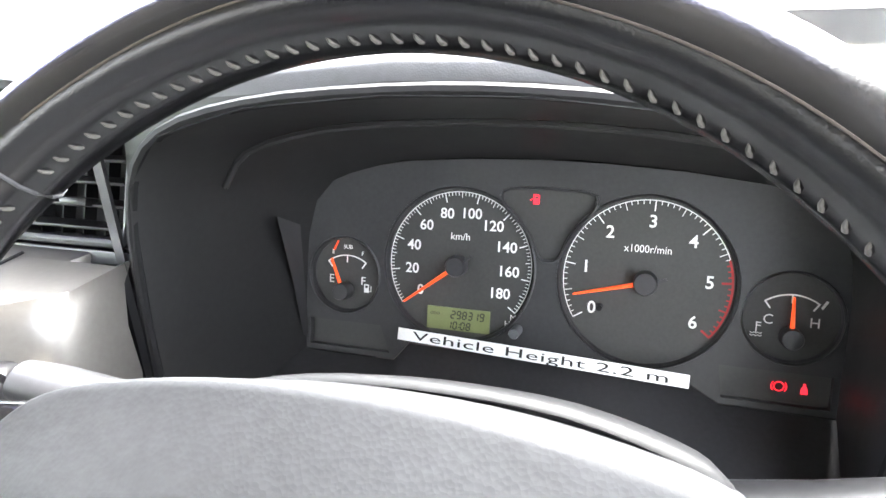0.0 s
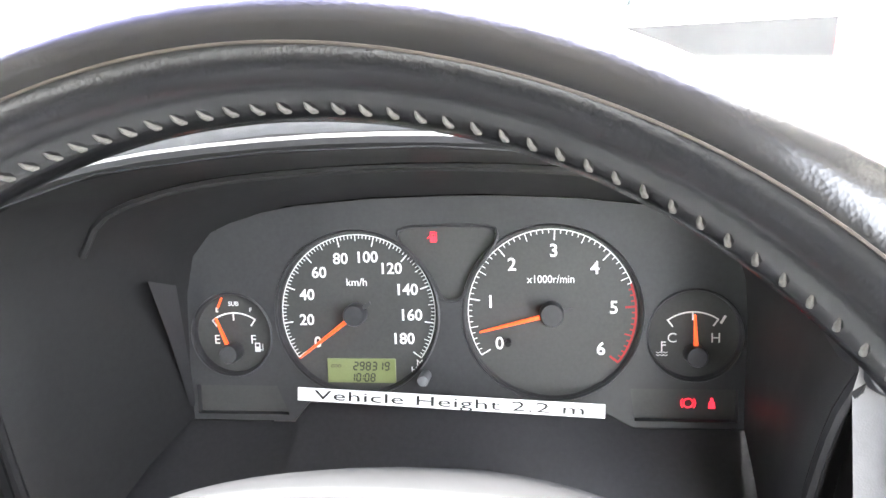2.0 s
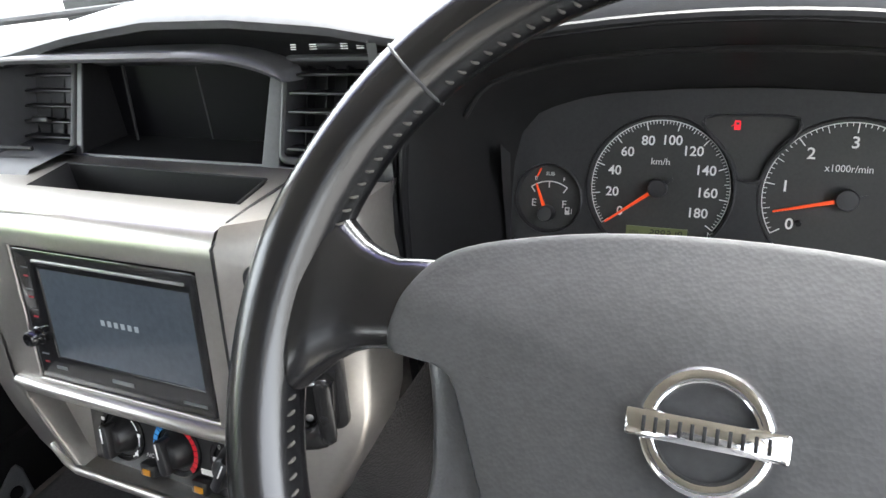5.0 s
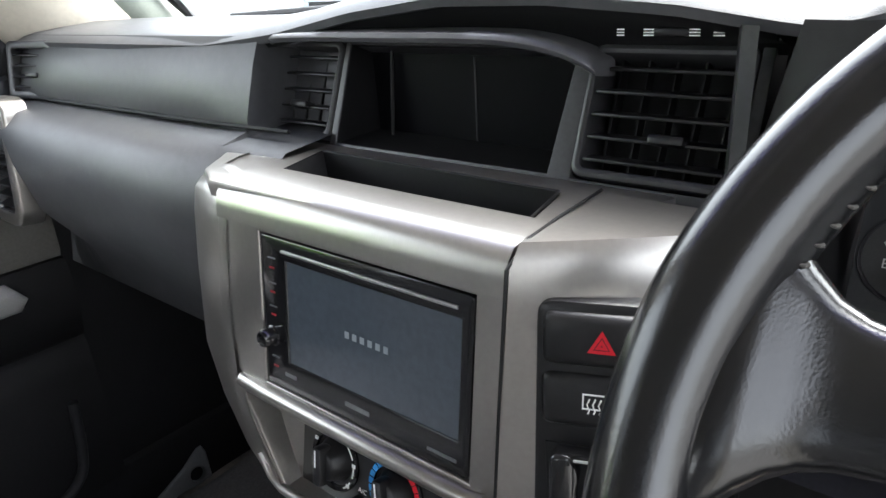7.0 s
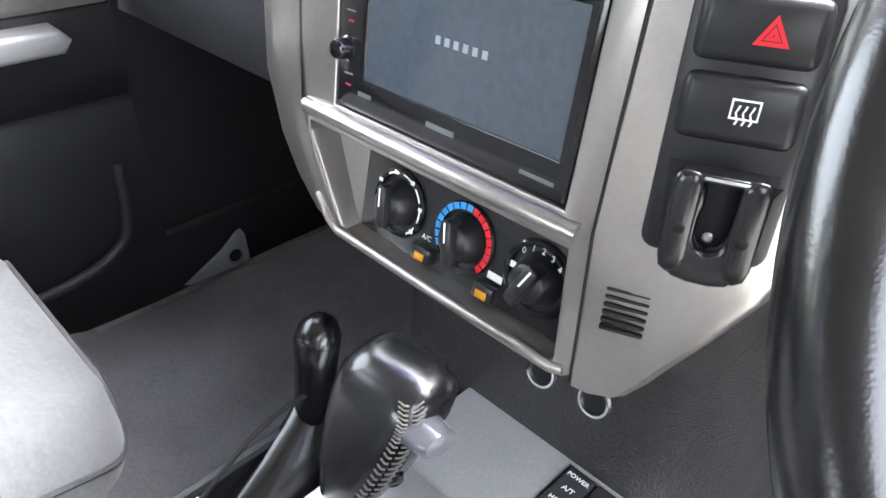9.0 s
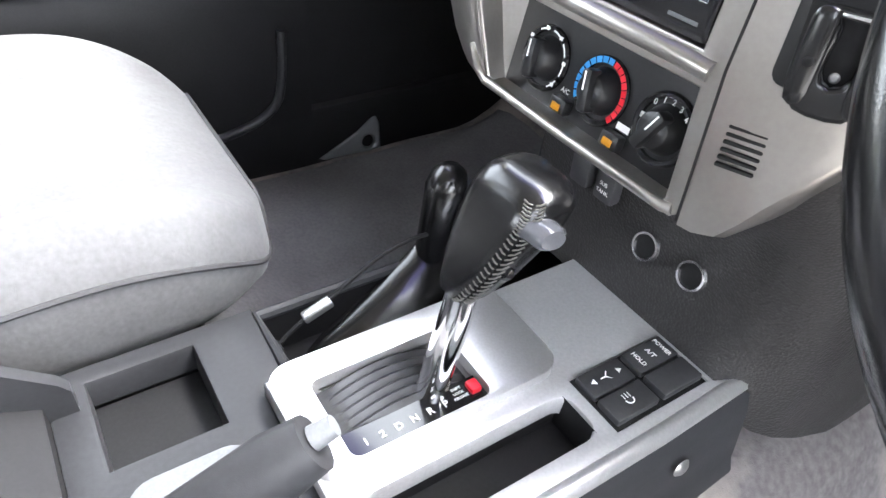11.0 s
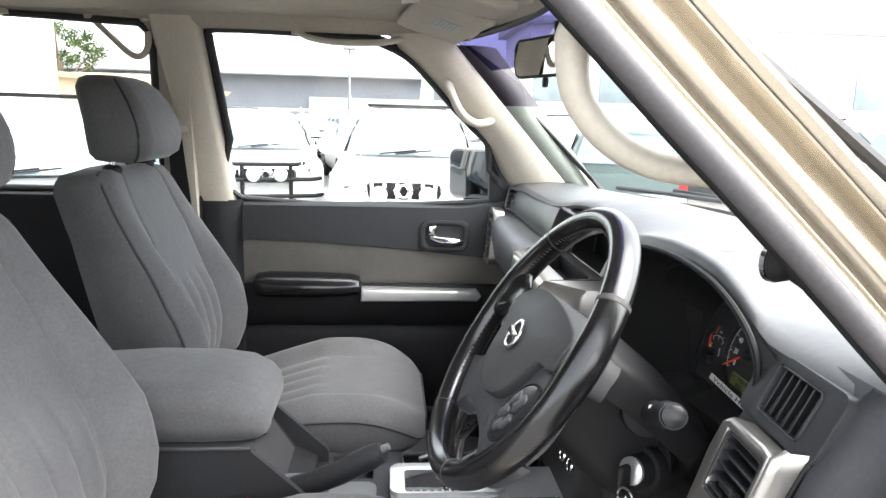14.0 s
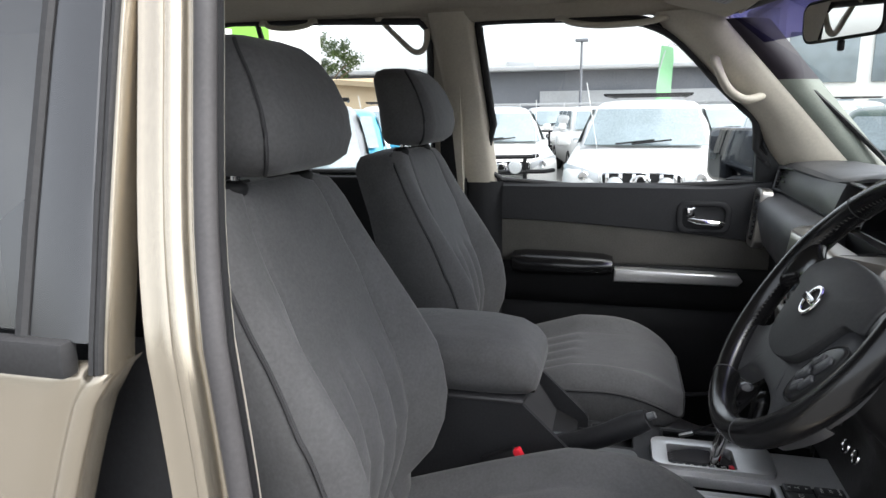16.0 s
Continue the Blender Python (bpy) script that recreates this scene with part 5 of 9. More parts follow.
for cx, cy, ang in ((-0.0555, 0.004, 96), (0.0075, 0.0045, 102), (0.0680, 0.004, 64)):
    kn = part("knob_ring", lathe([(0.0255, 0.0), (0.0255, 0.002), (0.024, 0.003), (0.021, 0.0025), (0.0205, 0.0)], 36, CM @ Matrix.Translation((cx, cy, 0)), cap=False), GLOSS, clim, "black dial ring")
    part("knob", lathe([(0.0005, 0.015), (0.011, 0.0148), (0.0125, 0.0135), (0.0160, 0.003), (0.0175, 0.0)], 32, CM @ Matrix.Translation((cx, cy, 0))), SHINY, kn, "black rotary knob")
    part("knob_grip", box((0, 0, 0), (0.031, 0.0100, 0.014), 0.0035, m=None), SHINY, kn).data.transform(CM @ Matrix.Translation((cx, cy, 0.014)) @ pose(0, 0, 0, 0, 0, ang))
    part("pointer", box((0, 0, 0), (0.013, 0.0012, 0.0005), 0.0), WHITE, kn).data.transform(CM @ Matrix.Translation((cx, cy, 0.0212)) @ pose(0, 0, 0, 0, 0, ang) @ Matrix.Translation((0.007, 0, 0)))
arc_marks(clim, 0.0075, 0.0045, 0.0200, 0.0245, 215, 80, 9, BLUEPRINT, CM, 0.15, 0.0034)
arc_marks(clim, 0.0075, 0.0045, 0.0200, 0.0245, 80, -45, 9, REDBTN, CM, 0.12, 0.0034)
arc_marks(clim, -0.0555, 0.004, 0.0215, 0.0228, 130, -60, 5, WHITE, CM, 0.3, 0.0034)
for i, a in enumerate((150, 105, 60, 10, -40)):
    part("airflow_mark", box((0, 0, 0), (0.0034, 0.0028, 0.0004), 0.0), WHITE, clim).data.transform(CM @ Matrix.Translation((-0.0555 + 0.0225 * math.cos(radians(a)), 0.004 + 0.0225 * math.sin(radians(a)), 0.0034)))
for i, d in enumerate("01234"):
    a = 132 - i * 22
    words(d, 0.0058, CM @ Matrix.Translation((0.0680 + 0.0193 * math.cos(radians(a)), 0.004 + 0.0193 * math.sin(radians(a)), 0.0034)), WHITE, clim)
part("fan_mark", box((0, 0, 0), (0.004, 0.004, 0.0004), 0.0), WHITE, clim).data.transform(CM @ Matrix.Translation((0.0500, 0.0065, 0.0034)))
for cx, cy, tx in ((-0.0215, -0.0195, "A/C"), (0.0355, -0.0205, "")):
    bt = part("button", box((0, 0, 0), (0.017, 0.012, 0.010), 0.002), SHINY, clim, "black push button with amber lamp")
    bt.data.transform(CM @ Matrix.Translation((cx, cy, 0.004)))
    part("button_lamp", box((0, 0, 0), (0.009, 0.0055, 0.001), 0.0004), AMBER, bt, "amber lamp").data.transform(CM @ Matrix.Translation((cx, cy - 0.001, 0.0094)))
    if tx:
        words(tx, 0.0054, CM @ Matrix.Translation((cx - 0.0035, cy + 0.0098, 0.0006)), WHITE, bt)
    else:
        part("button_mark", box((0, 0, 0), (0.012, 0.005, 0.0004), 0.0), WHITE, bt).data.transform(CM @ Matrix.Translation((cx + 0.002, cy + 0.0105, 0.0006)))

# hazard, demist switches and cup bracket on the right panel
hz = thing("switch_panel", "black panel with hazard and demist switches", "switch panel")
hn = Vector((0.42, -1, 0.15))
HM = facing(Vector(right_pt(0.1515, 1.12)), hn)
part("panel", slab(rrect(0.056, 0.122, 0.008, 4), 0.016, 0.003, HM @ Matrix.Translation((0, 0.0, 0.0055))), SHINY, hz, "black switch plate")
s1 = part("hazard_switch", box((0, 0, 0), (0.049, 0.028, 0.012), 0.005, 3), SHINY, hz, "black hazard switch")
s1.data.transform(HM @ Matrix.Translation((0, 0.042, 0.0035)))
bm = bmesh.new()
for r, w in ((0.0080, 0.0017), (0.0038, 0.0016)):
    P = [(r * math.cos(radians(a)), r * math.sin(radians(a))) for a in (90, 210, 330)]
    Q = [((r - 2 * w) * math.cos(radians(a)), (r - 2 * w) * math.sin(radians(a))) for a in (90, 210, 330)]
    va = [bm.verts.new((x, y, 0)) for x, y in P]
    vb = [bm.verts.new((x, y, 0)) for x, y in Q]
    for i in range(3):
        bm.faces.new((va[i], va[(i + 1) % 3], vb[(i + 1) % 3], vb[i]))
bmesh.ops.transform(bm, matrix=HM @ Matrix.Translation((0.0045, 0.0405, 0.0098)), verts=bm.verts)
part("warning_triangle", bm, REDBTN, s1, "red triangle mark")
s2 = part("demist_switch", box((0, 0, 0), (0.049, 0.029, 0.012), 0.005, 3), SHINY, hz, "black demist switch")
s2.data.transform(HM @ Matrix.Translation((0, 0.0095, 0.0035)))
part("heater_mark", plate([(-0.0058, -0.0040), (0.0058, -0.0040), (0.0058, 0.0045), (-0.0058, 0.0045)], [[(-0.0050, -0.0032), (0.0050, -0.0032), (0.0050, 0.0037), (-0.0050, 0.0037)]], 0.0003, 0.0, HM @ Matrix.Translation((0.002, 0.0105, 0.0100))), WHITE, s2, "white heater mark")
for dx in (-0.0028, 0.0, 0.0028):
    part("heater_wave", tube([HM @ Vector((0.002 + dx + 0.0006 * math.sin(k * 1.6), 0.0105 - 0.0060 + 0.0016 * k, 0.0101)) for k in range(6)], 0.00045, 5), WHITE, s2)
hold = thing("cup_bracket", "black plastic holder bracket screwed to the switch panel", "bracket")
BK = HM @ Matrix.Translation((0.0005, -0.036, 0.0))
part("back_plate", slab([(-0.021, -0.018), (-0.017, -0.024), (0.018, -0.024), (0.0215, -0.018), (0.0235, 0.021), (-0.0235, 0.021)], 0.008, 0.003, BK @ Matrix.Translation((0, 0, 0.007)), 2), BLACK, hold, "black back plate")
part("holder_body", plate([(-0.0185, -0.020), (-0.0165, -0.026), (-0.011, -0.031), (-0.004, -0.0325), (0.006, -0.0325), (0.013, -0.031), (0.0175, -0.026), (0.0195, -0.019), (0.0215, 0.010), (0.0215, 0.015), (0.018, 0.0195), (-0.016, 0.0195), (-0.0195, 0.015), (-0.0195, 0.010)],
                          [[(-0.0075, 0.0165), (0.0165, 0.0165), (0.0125, 0.0125), (0.0095, 0.006), (0.0085, -0.002), (0.0080, -0.010), (0.0055, -0.0145), (0.001, -0.0165), (-0.003, -0.0145), (-0.0050, -0.010), (-0.0050, 0.0), (-0.0040, 0.006), (-0.0045, 0.012)]], 0.011, 0.0032, BK @ Matrix.Translation((0, 0, 0.0175)), 3), HOLDER, hold, "curved holder with open slot")
for x_ in (-0.0128, 0.0148):
    part("lobe", loft([[(x_ + r_ * math.cos(a_), y_, 0.0168 + r_ * 0.42 * math.sin(a_)) for a_ in steps(-0.3, math.pi + 0.3, 14)] for y_, r_ in ((0.0205, 0.001), (0.0200, 0.0036), (0.0180, 0.0054), (0.0145, 0.0062), (0.0, 0.0062), (-0.020, 0.0060), (-0.026, 0.0046), (-0.0285, 0.001))]), HOLDER, hold, "rounded side of the holder", angle=80).data.transform(BK)
# bright metal strip stands for the highlight along the holder's top
part("top_edge", box((0.0045, 0.0180, 0.0176), (0.023, 0.0014, 0.0012), 0.0004), ALU, hold, "pale strip drawn for the edge highlight").data.transform(BK)
for x_, y_ in ((-0.0125, -0.006), (0.0140, -0.0075), (0.001, -0.0125)):
    part("screw", lathe([(0.0005, 0.0006), (0.0012, 0.0008), (0.0022, 0.0006), (0.0028, 0.0)], 16, BK @ Matrix.Translation((x_, y_, 0.0192 if abs(x_) > 0.005 else 0.0074))), BLACK if abs(x_) > 0.005 else STEEL, hold, "small dark screw")
gm = facing(Vector(right_pt(0.1315, 1.0195)) + Vector((0, 0.0015, 0)), hn)
for i in range(6):
    part("grille_slot", box((0, 0, 0), (0.0225, 0.0023, 0.006), 0.0010), BLACK, fas).data.transform(gm @ Matrix.Translation((0, -0.0122 + i * 0.0047, 0)))

# ---- instrument cluster ----
clus = thing("instrument_cluster", "dark grey instrument cluster with white dials and orange needles", "instrument cluster")
CN = Vector((0, -1, 0.30)).normalized()
KM = facing((0.415, 0.333 + 0.3 * (1.15 - 1.11), 1.15), CN)


def kxy(x, z):
    """Cluster plane coordinates of a world x, z."""
    return (x - 0.415, (z - 1.15) * math.sqrt(1 + 0.09))


OUTL = [(0.224, 1.084), (0.300, 1.084), (0.312, 1.098), (0.505, 1.098), (0.532, 1.084), (0.602, 1.084), (0.605, 1.15), (0.603, 1.178), (0.596, 1.200), (0.580, 1.214), (0.552, 1.223), (0.50, 1.229), (0.45, 1.232), (0.41, 1.233), (0.36, 1.232), (0.31, 1.229), (0.27, 1.223), (0.245, 1.212), (0.230, 1.195), (0.224, 1.170)]
DIALS = {"speedo": (0.347, 1.157, 0.0565), "tacho": (0.4795, 1.157, 0.058), "fuel": (0.2565, 1.143, 0.0285), "temp": (0.571, 1.143, 0.0292)}


def circle(c, r, n=48):
    return [(c[0] + r * math.cos(2 * math.pi * k / n), c[1] + r * math.sin(2 * math.pi * k / n)) for k in range(n)]


WARN = dense([kxy(*p) for p in ((0.386, 1.2135), (0.436, 1.2135), (0.4445, 1.208), (0.441, 1.198), (0.428, 1.182), (0.421, 1.168), (0.413, 1.1655), (0.406, 1.168), (0.398, 1.184), (0.382, 1.199), (0.3775, 1.208))], 2)
holes = [circle(kxy(*DIALS[k][:2]), DIALS[k][2]) for k in DIALS] + [[kxy(*p) for p in ((0.533, 1.088), (0.598, 1.088), (0.598, 1.109), (0.530, 1.109))], [kxy(*p) for p in ((0.228, 1.088), (0.296, 1.088), (0.288, 1.108), (0.228, 1.108))], WARN]
part("face", plate([kxy(*p) for p in OUTL], holes, 0.006, 0.0012, KM), CLUSTER, clus, "dark grey face plate", smooth=False)
part("backing", slab([kxy(*p) for p in OUTL], 0.004, 0.0, KM @ Matrix.Translation((0, 0, -0.006))), DIAL, clus, "darker recessed faces")


def dial(name, label, cx, cz, r):
    x, y = kxy(cx, cz)
    m = KM @ Matrix.Translation((x, y, 0))
    d = part(name, lathe([(r - 0.0005, -0.006), (r + 0.0002, 0.0002), (r + 0.0009, 0.0011), (r + 0.0016, 0.0007), (r + 0.0020, -0.0004)], 64, m, cap=False), SMOOTH, clus, label)
    return d, m


def ticks(parent, m, r, a0, a1, n, major, mid, lens, w, material, skip=None):
    """Radial tick marks from angle a0 to a1 in n steps."""
    bm_ = bmesh.new()
    for i in range(n + 1):
        if skip and skip(i):
            continue
        a = radians(a0 + (a1 - a0) * i / n)
        ln = lens[0] if i % major == 0 else lens[1] if i % mid == 0 else lens[2]
        ww = w * (1.5 if i % major == 0 else 1.0)
        c, s = math.cos(a), math.sin(a)
        vs = [bm_.verts.new((r2 * c - sg * ww * s, r2 * s + sg * ww * c, -0.0054)) for r2, sg in ((r, -1), (r, 1), (r - ln, 1), (r - ln, -1))]
        bm_.faces.new(vs)
    bmesh.ops.transform(bm_, matrix=m, verts=bm_.verts)
    tagged(part("tick_scale", bm_, material, parent), kind="stuff")


def needle(parent, m, a, length, r, back=0.0):
    c = part("needle_hub", lathe([(0.0005, 0.006), (r * 0.9, 0.0058), (r, 0.0045), (r * 1.02, -0.005)], 28, m), SMOOTH, parent, "dark hub cap")
    mm = m @ pose(0, 0, 0, 0, 0, a)
    part("needle", loft([[(x, -w, 0.0008), (x, w, 0.0008), (x, w * 0.6, 0.0022), (x, -w * 0.6, 0.0022)] for x, w in ((r * 0.8, 0.0016), (length * 0.98, 0.0008), (length, 0.0003))]), NEEDLE, parent, "orange needle").data.transform(mm)
    if back:
        part("needle_tail", loft([[(-x, -w, 0.0008), (-x, w, 0.0008), (-x, w, 0.002), (-x, -w, 0.002)] for x, w in ((r * 0.8, 0.0014), (back, 0.0010))]), SMOOTH, parent).data.transform(mm)


sp, m1 = dial("speedometer", "speedometer dial", *DIALS["speedo"])
A0, A1 = 216, -36
ticks(sp, m1, 0.0540, A0, A1, 90, 10, 5, (0.0068, 0.0042, 0.0026), 0.00028, WHITE)
arc_marks(sp, 0, 0, 0.0538, 0.0544, A0, A1, 40, WHITE, m1, 0.0, -0.0054)
for i in range(10):
    a = radians(215.8 - 27.4 * i)
    rr0 = 0.0374 + 0.0016 * math.sin(a)
    words(str(20 * i), 0.0108, m1 @ Matrix.Translation((rr0 * math.cos(a), rr0 * math.sin(a), -0.0054)), WHITE, sp, "numeral", bold=0.00016)
words("km/h", 0.0075, m1 @ Matrix.Translation((0.0, 0.021, -0.0054)), WHITE, sp)
needle(sp, m1 @ Matrix.Translation((0, 0, 0.002)), 217, 0.050, 0.0075, 0.014)
for tx, x, y, s in (("M", 0.0425, -0.0355, 0.0062), ("H", 0.0385, -0.0405, 0.0062)):
    words(tx, s, m1 @ Matrix.Translation((x, y, -0.0054)), WHITE, sp)
lcd = part("odometer_display", slab([(-0.020, -0.0495), (0.0285, -0.0495), (0.0285, -0.0325), (-0.020, -0.0325)], 0.001, 0.0, m1 @ Matrix.Translation((-0.003, 0, -0.0045))), LCD, sp, "olive green liquid crystal display")


def seven(text, size, m, parent):
    """Seven segment figures as slanted bars."""
    SEG = {"0": "abcdef", "1": "bc", "2": "abged", "3": "abgcd", "4": "fgbc", "5": "afgcd", "6": "afgedc", "7": "abc", "8": "abcdefg", "9": "abcdfg"}
    w, h, t = size * 0.5, size, size * 0.085
    bars = {"a": (w / 2, h, 1), "b": (w, h * 0.75, 0), "c": (w, h * 0.25, 0), "d": (w / 2, 0, 1), "e": (0, h * 0.25, 0), "f": (0, h * 0.75, 0), "g": (w / 2, h / 2, 1)}
    bm_ = bmesh.new()
    x0 = 0
    for ch in text:
        if ch == ":":
            for y in (0.3, 0.7):
                join_bm(bm_, box((x0 + size * 0.08 + 0.12 * y * size, y * h, 0), (2 * t, 2 * t, 0.0002), 0))
            x0 += size * 0.32
            continue
        for k in SEG[ch]:
            x, y, hor = bars[k]
            join_bm(bm_, box((x0 + x + 0.12 * y, y, 0), (w * 0.8, 2 * t, 0.0002) if hor else (2 * t, h * 0.42, 0.0002), 0))
        x0 += size * 0.82
    bmesh.ops.transform(bm_, matrix=m, verts=bm_.verts)
    part("lcd_figures", bm_, LCDINK, parent, "black segment figures")


seven("298319", 0.0054, m1 @ Matrix.Translation((-0.004, -0.0400, -0.0032)), lcd)
seven("10:08", 0.0052, m1 @ Matrix.Translation((-0.0065, -0.0480, -0.0032)), lcd)
words("ODO", 0.0032, m1 @ Matrix.Translation((-0.0165, -0.0375, -0.0032)), LCDINK, lcd)
tc, m2 = dial("tachometer", "rev counter dial", *DIALS["tacho"])
B0, B1 = 212, -38
ticks(tc, m2, 0.0555, B0, B1, 60, 10, 5, (0.0072, 0.0055, 0.0026), 0.00028, WHITE, lambda i: i > 46)
ticks(tc, m2, 0.0555, B0, B1, 60, 10, 5, (0.0072, 0.0055, 0.0030), 0.0005, REDPRINT, lambda i: i <= 46)
arc_marks(tc, 0, 0, 0.0553, 0.0559, B0, B0 + (B1 - B0) * 46 / 60, 40, WHITE, m2, 0.0, -0.0054)
arc_marks(tc, 0, 0, 0.0545, 0.0559, B0 + (B1 - B0) * 46 / 60, B1, 16, REDPRINT, m2, 0.0, -0.0055)
for i in range(7):
    a = radians(B0 + (B1 - B0) * i / 6)
    words(str(i), 0.0120, m2 @ Matrix.Translation((0.0410 * math.cos(a), 0.0410 * math.sin(a), -0.0054)), WHITE, tc, "numeral", bold=0.00018)
words("x1000r/min", 0.0075, m2 @ Matrix.Translation((0.0, 0.022, -0.0054)), WHITE, tc, stretch=0.9)
needle(tc, m2 @ Matrix.Translation((0, 0, 0.002)), 194, 0.049, 0.0078, 0.014)
part("trip_button", lathe([(0.0005, 0.003), (0.002, 0.0028), (0.0022, -0.0055)], 16, m2 @ Matrix.Translation((-0.029, -0.020, 0))), BLACK, tc)
part("reset_stem", lathe([(0.0005, 0.016), (0.0034, 0.0155), (0.0038, 0.014), (0.0038, -0.004)], 20, KM @ Matrix.Translation((*kxy(0.3945, 1.1165), 0))), GREYPL, clus, "grey trip reset stem")
for nm, lb, a, lets, key in (("fuel_gauge", "small fuel gauge", 111, (("E", -0.0135, -0.004), ("F", 0.0135, -0.004)), "fuel"), ("temperature_gauge", "small coolant temperature gauge", 92, (("C", -0.0135, -0.002), ("H", 0.014, -0.002)), "temp")):
    g, m3 = dial(nm, lb, *DIALS[key])
    c = m3 @ Matrix.Translation((0, -0.0125, 0))
    arc_marks(g, 0, 0, 0.0265, 0.0275, 127, 55, 12, WHITE, c, 0.0, -0.0054)
    for aa, ln in ((127, 0.006), (91, 0.006), (55, 0.006)):
        part("gauge_mark", box((0, 0, 0), (ln, 0.001, 0.0002), 0), WHITE, g).data.transform(c @ pose(0, 0, 0, 0, 0, aa) @ Matrix.Translation((0.0245, 0, -0.0054)))
    for tx, x, y in lets:
        words(tx, 0.0092, m3 @ Matrix.Translation((x, y - 0.001, -0.0054)), WHITE, g)
    needle(g, c @ Matrix.Translation((0, 0, 0.002)), a, 0.027, 0.0068)
    if key == "fuel":
        words("SUB", 0.0045, m3 @ Matrix.Translation((0, 0.021, -0.0054)), WHITE, g)
        for tx, x in (("E", -0.0125), ("F", 0.0125)):
            words(tx, 0.0045, m3 @ Matrix.Translation((x, 0.0165, -0.0054)), WHITE, g)
        part("reserve_needle", box((0, 0, 0), (0.008, 0.0013, 0.0006), 0), NEEDLE, g).data.transform(m3 @ Matrix.Translation((-0.0095, 0.022, -0.004)) @ pose(0, 0, 0, 0, 0, 65))
        pm = part("pump_mark", plate([(-0.002, -0.003), (0.002, -0.003), (0.002, 0.0035), (-0.002, 0.0035)], [[(-0.0012, 0.0006), (0.0012, 0.0006), (0.0012, 0.0026), (-0.0012, 0.0026)]], 0.0002, 0, m3 @ Matrix.Translation((0.0165, -0.0105, -0.0053))), WHITE, g, "white pump mark")
        part("pump_hose", tube([m3 @ Vector(p) for p in ((0.0187, -0.012, -0.0053), (0.0203, -0.0125, -0.0053), (0.0203, -0.008, -0.0053))], 0.0003, 5), WHITE, g)
    else:
        for dy in (0.0, -0.0018):
            part("coolant_mark", tube([m3 @ Vector((-0.0235 + 0.0012 * k, -0.0125 + dy + 0.0004 * (-1) ** k, -0.0053)) for k in range(7)], 0.0003, 5), WHITE, g)
        part("coolant_stem", box((0, 0, 0), (0.0008, 0.007, 0.0002), 0), WHITE, g).data.transform(m3 @ Matrix.Translation((-0.020, -0.0085, -0.0053)))
        for dy in (0.0, 0.002):
            part("coolant_bar", box((0, 0, 0), (0.0024, 0.0007, 0.0002), 0), WHITE, g).data.transform(m3 @ Matrix.Translation((-0.0185, -0.0075 + dy, -0.0053)))
        part("hot_mark", box((0, 0, 0), (0.006, 0.0016, 0.0002), 0), WHITE, g).data.transform(m3 @ Matrix.Translation((0.0185, 0.0095, -0.0053)) @ pose(0, 0, 0, 0, 0, 60))
# warning lamps
wl_ = part("door_lamp", plate([(-0.0022, -0.0035), (0.0022, -0.0035), (0.0022, 0.0028), (0.001, 0.0035), (-0.0022, 0.0035)], [[(-0.0012, 0.0003), (0.0012, 0.0003), (0.0012, 0.0022), (-0.0012, 0.0022)]], 0.0003, 0, KM @ Matrix.Translation((*kxy(0.4015, 1.2065), -0.0052))), REDLAMP, clus, "red door open lamp")
part("door_lamp_bar", box((0, 0, 0), (0.0034, 0.0006, 0.0003), 0), REDLAMP, clus).data.transform(KM @ Matrix.Translation((*kxy(0.3985, 1.2065), -0.0052)) @ pose(0, 0, 0, 0, 0, 35))
part("brake_lamp", tube([KM @ Vector((kxy(0.568, 1.0985)[0] + 0.0030 * math.cos(a), kxy(0.568, 1.0985)[1] + 0.0030 * math.sin(a), -0.0052)) for a in [2 * math.pi * k / 20 for k in range(20)]], 0.0004, 5, loop=True), REDLAMP, clus, "red brake lamp")
for dx in (-0.0046, 0.0046):
    part("brake_lamp_arc", tube([KM @ Vector((kxy(0.568, 1.0985)[0] + (0.0046 if dx > 0 else -0.0046) * math.cos(a), kxy(0.568, 1.0985)[1] + 0.0046 * math.sin(a), -0.0052)) for a in (-0.7, -0.35, 0, 0.35, 0.7)], 0.0004, 5), REDLAMP, clus)
part("belt_lamp", slab([(-0.0022, -0.0035), (0.0022, -0.0035), (0.0018, 0.0005), (0.0008, 0.0016), (0.0008, 0.0035), (-0.0008, 0.0035), (-0.0008, 0.0016), (-0.0018, 0.0005)], 0.0003, 0, KM @ Matrix.Translation((*kxy(0.583, 1.0985), -0.0052))), REDLAMP, clus, "red seat belt lamp")
part("warning_rim", tube([KM @ Vector((x_, y_, 0.0004)) for x_, y_ in WARN], 0.0012, 6, loop=True), SMOOTH, clus, "raised rim")
for x_ in (0.268, 0.500):
    part("lens_clip", box((0, 0, 0), (0.011, 0.0022, 0.003), 0.0006), GREYPL, clus, "small pale lens clip").data.transform(KM @ Matrix.Translation((*kxy(x_, 1.2365 - 6 * (x_ - 0.415) ** 2 * 0.03), 0.006)))
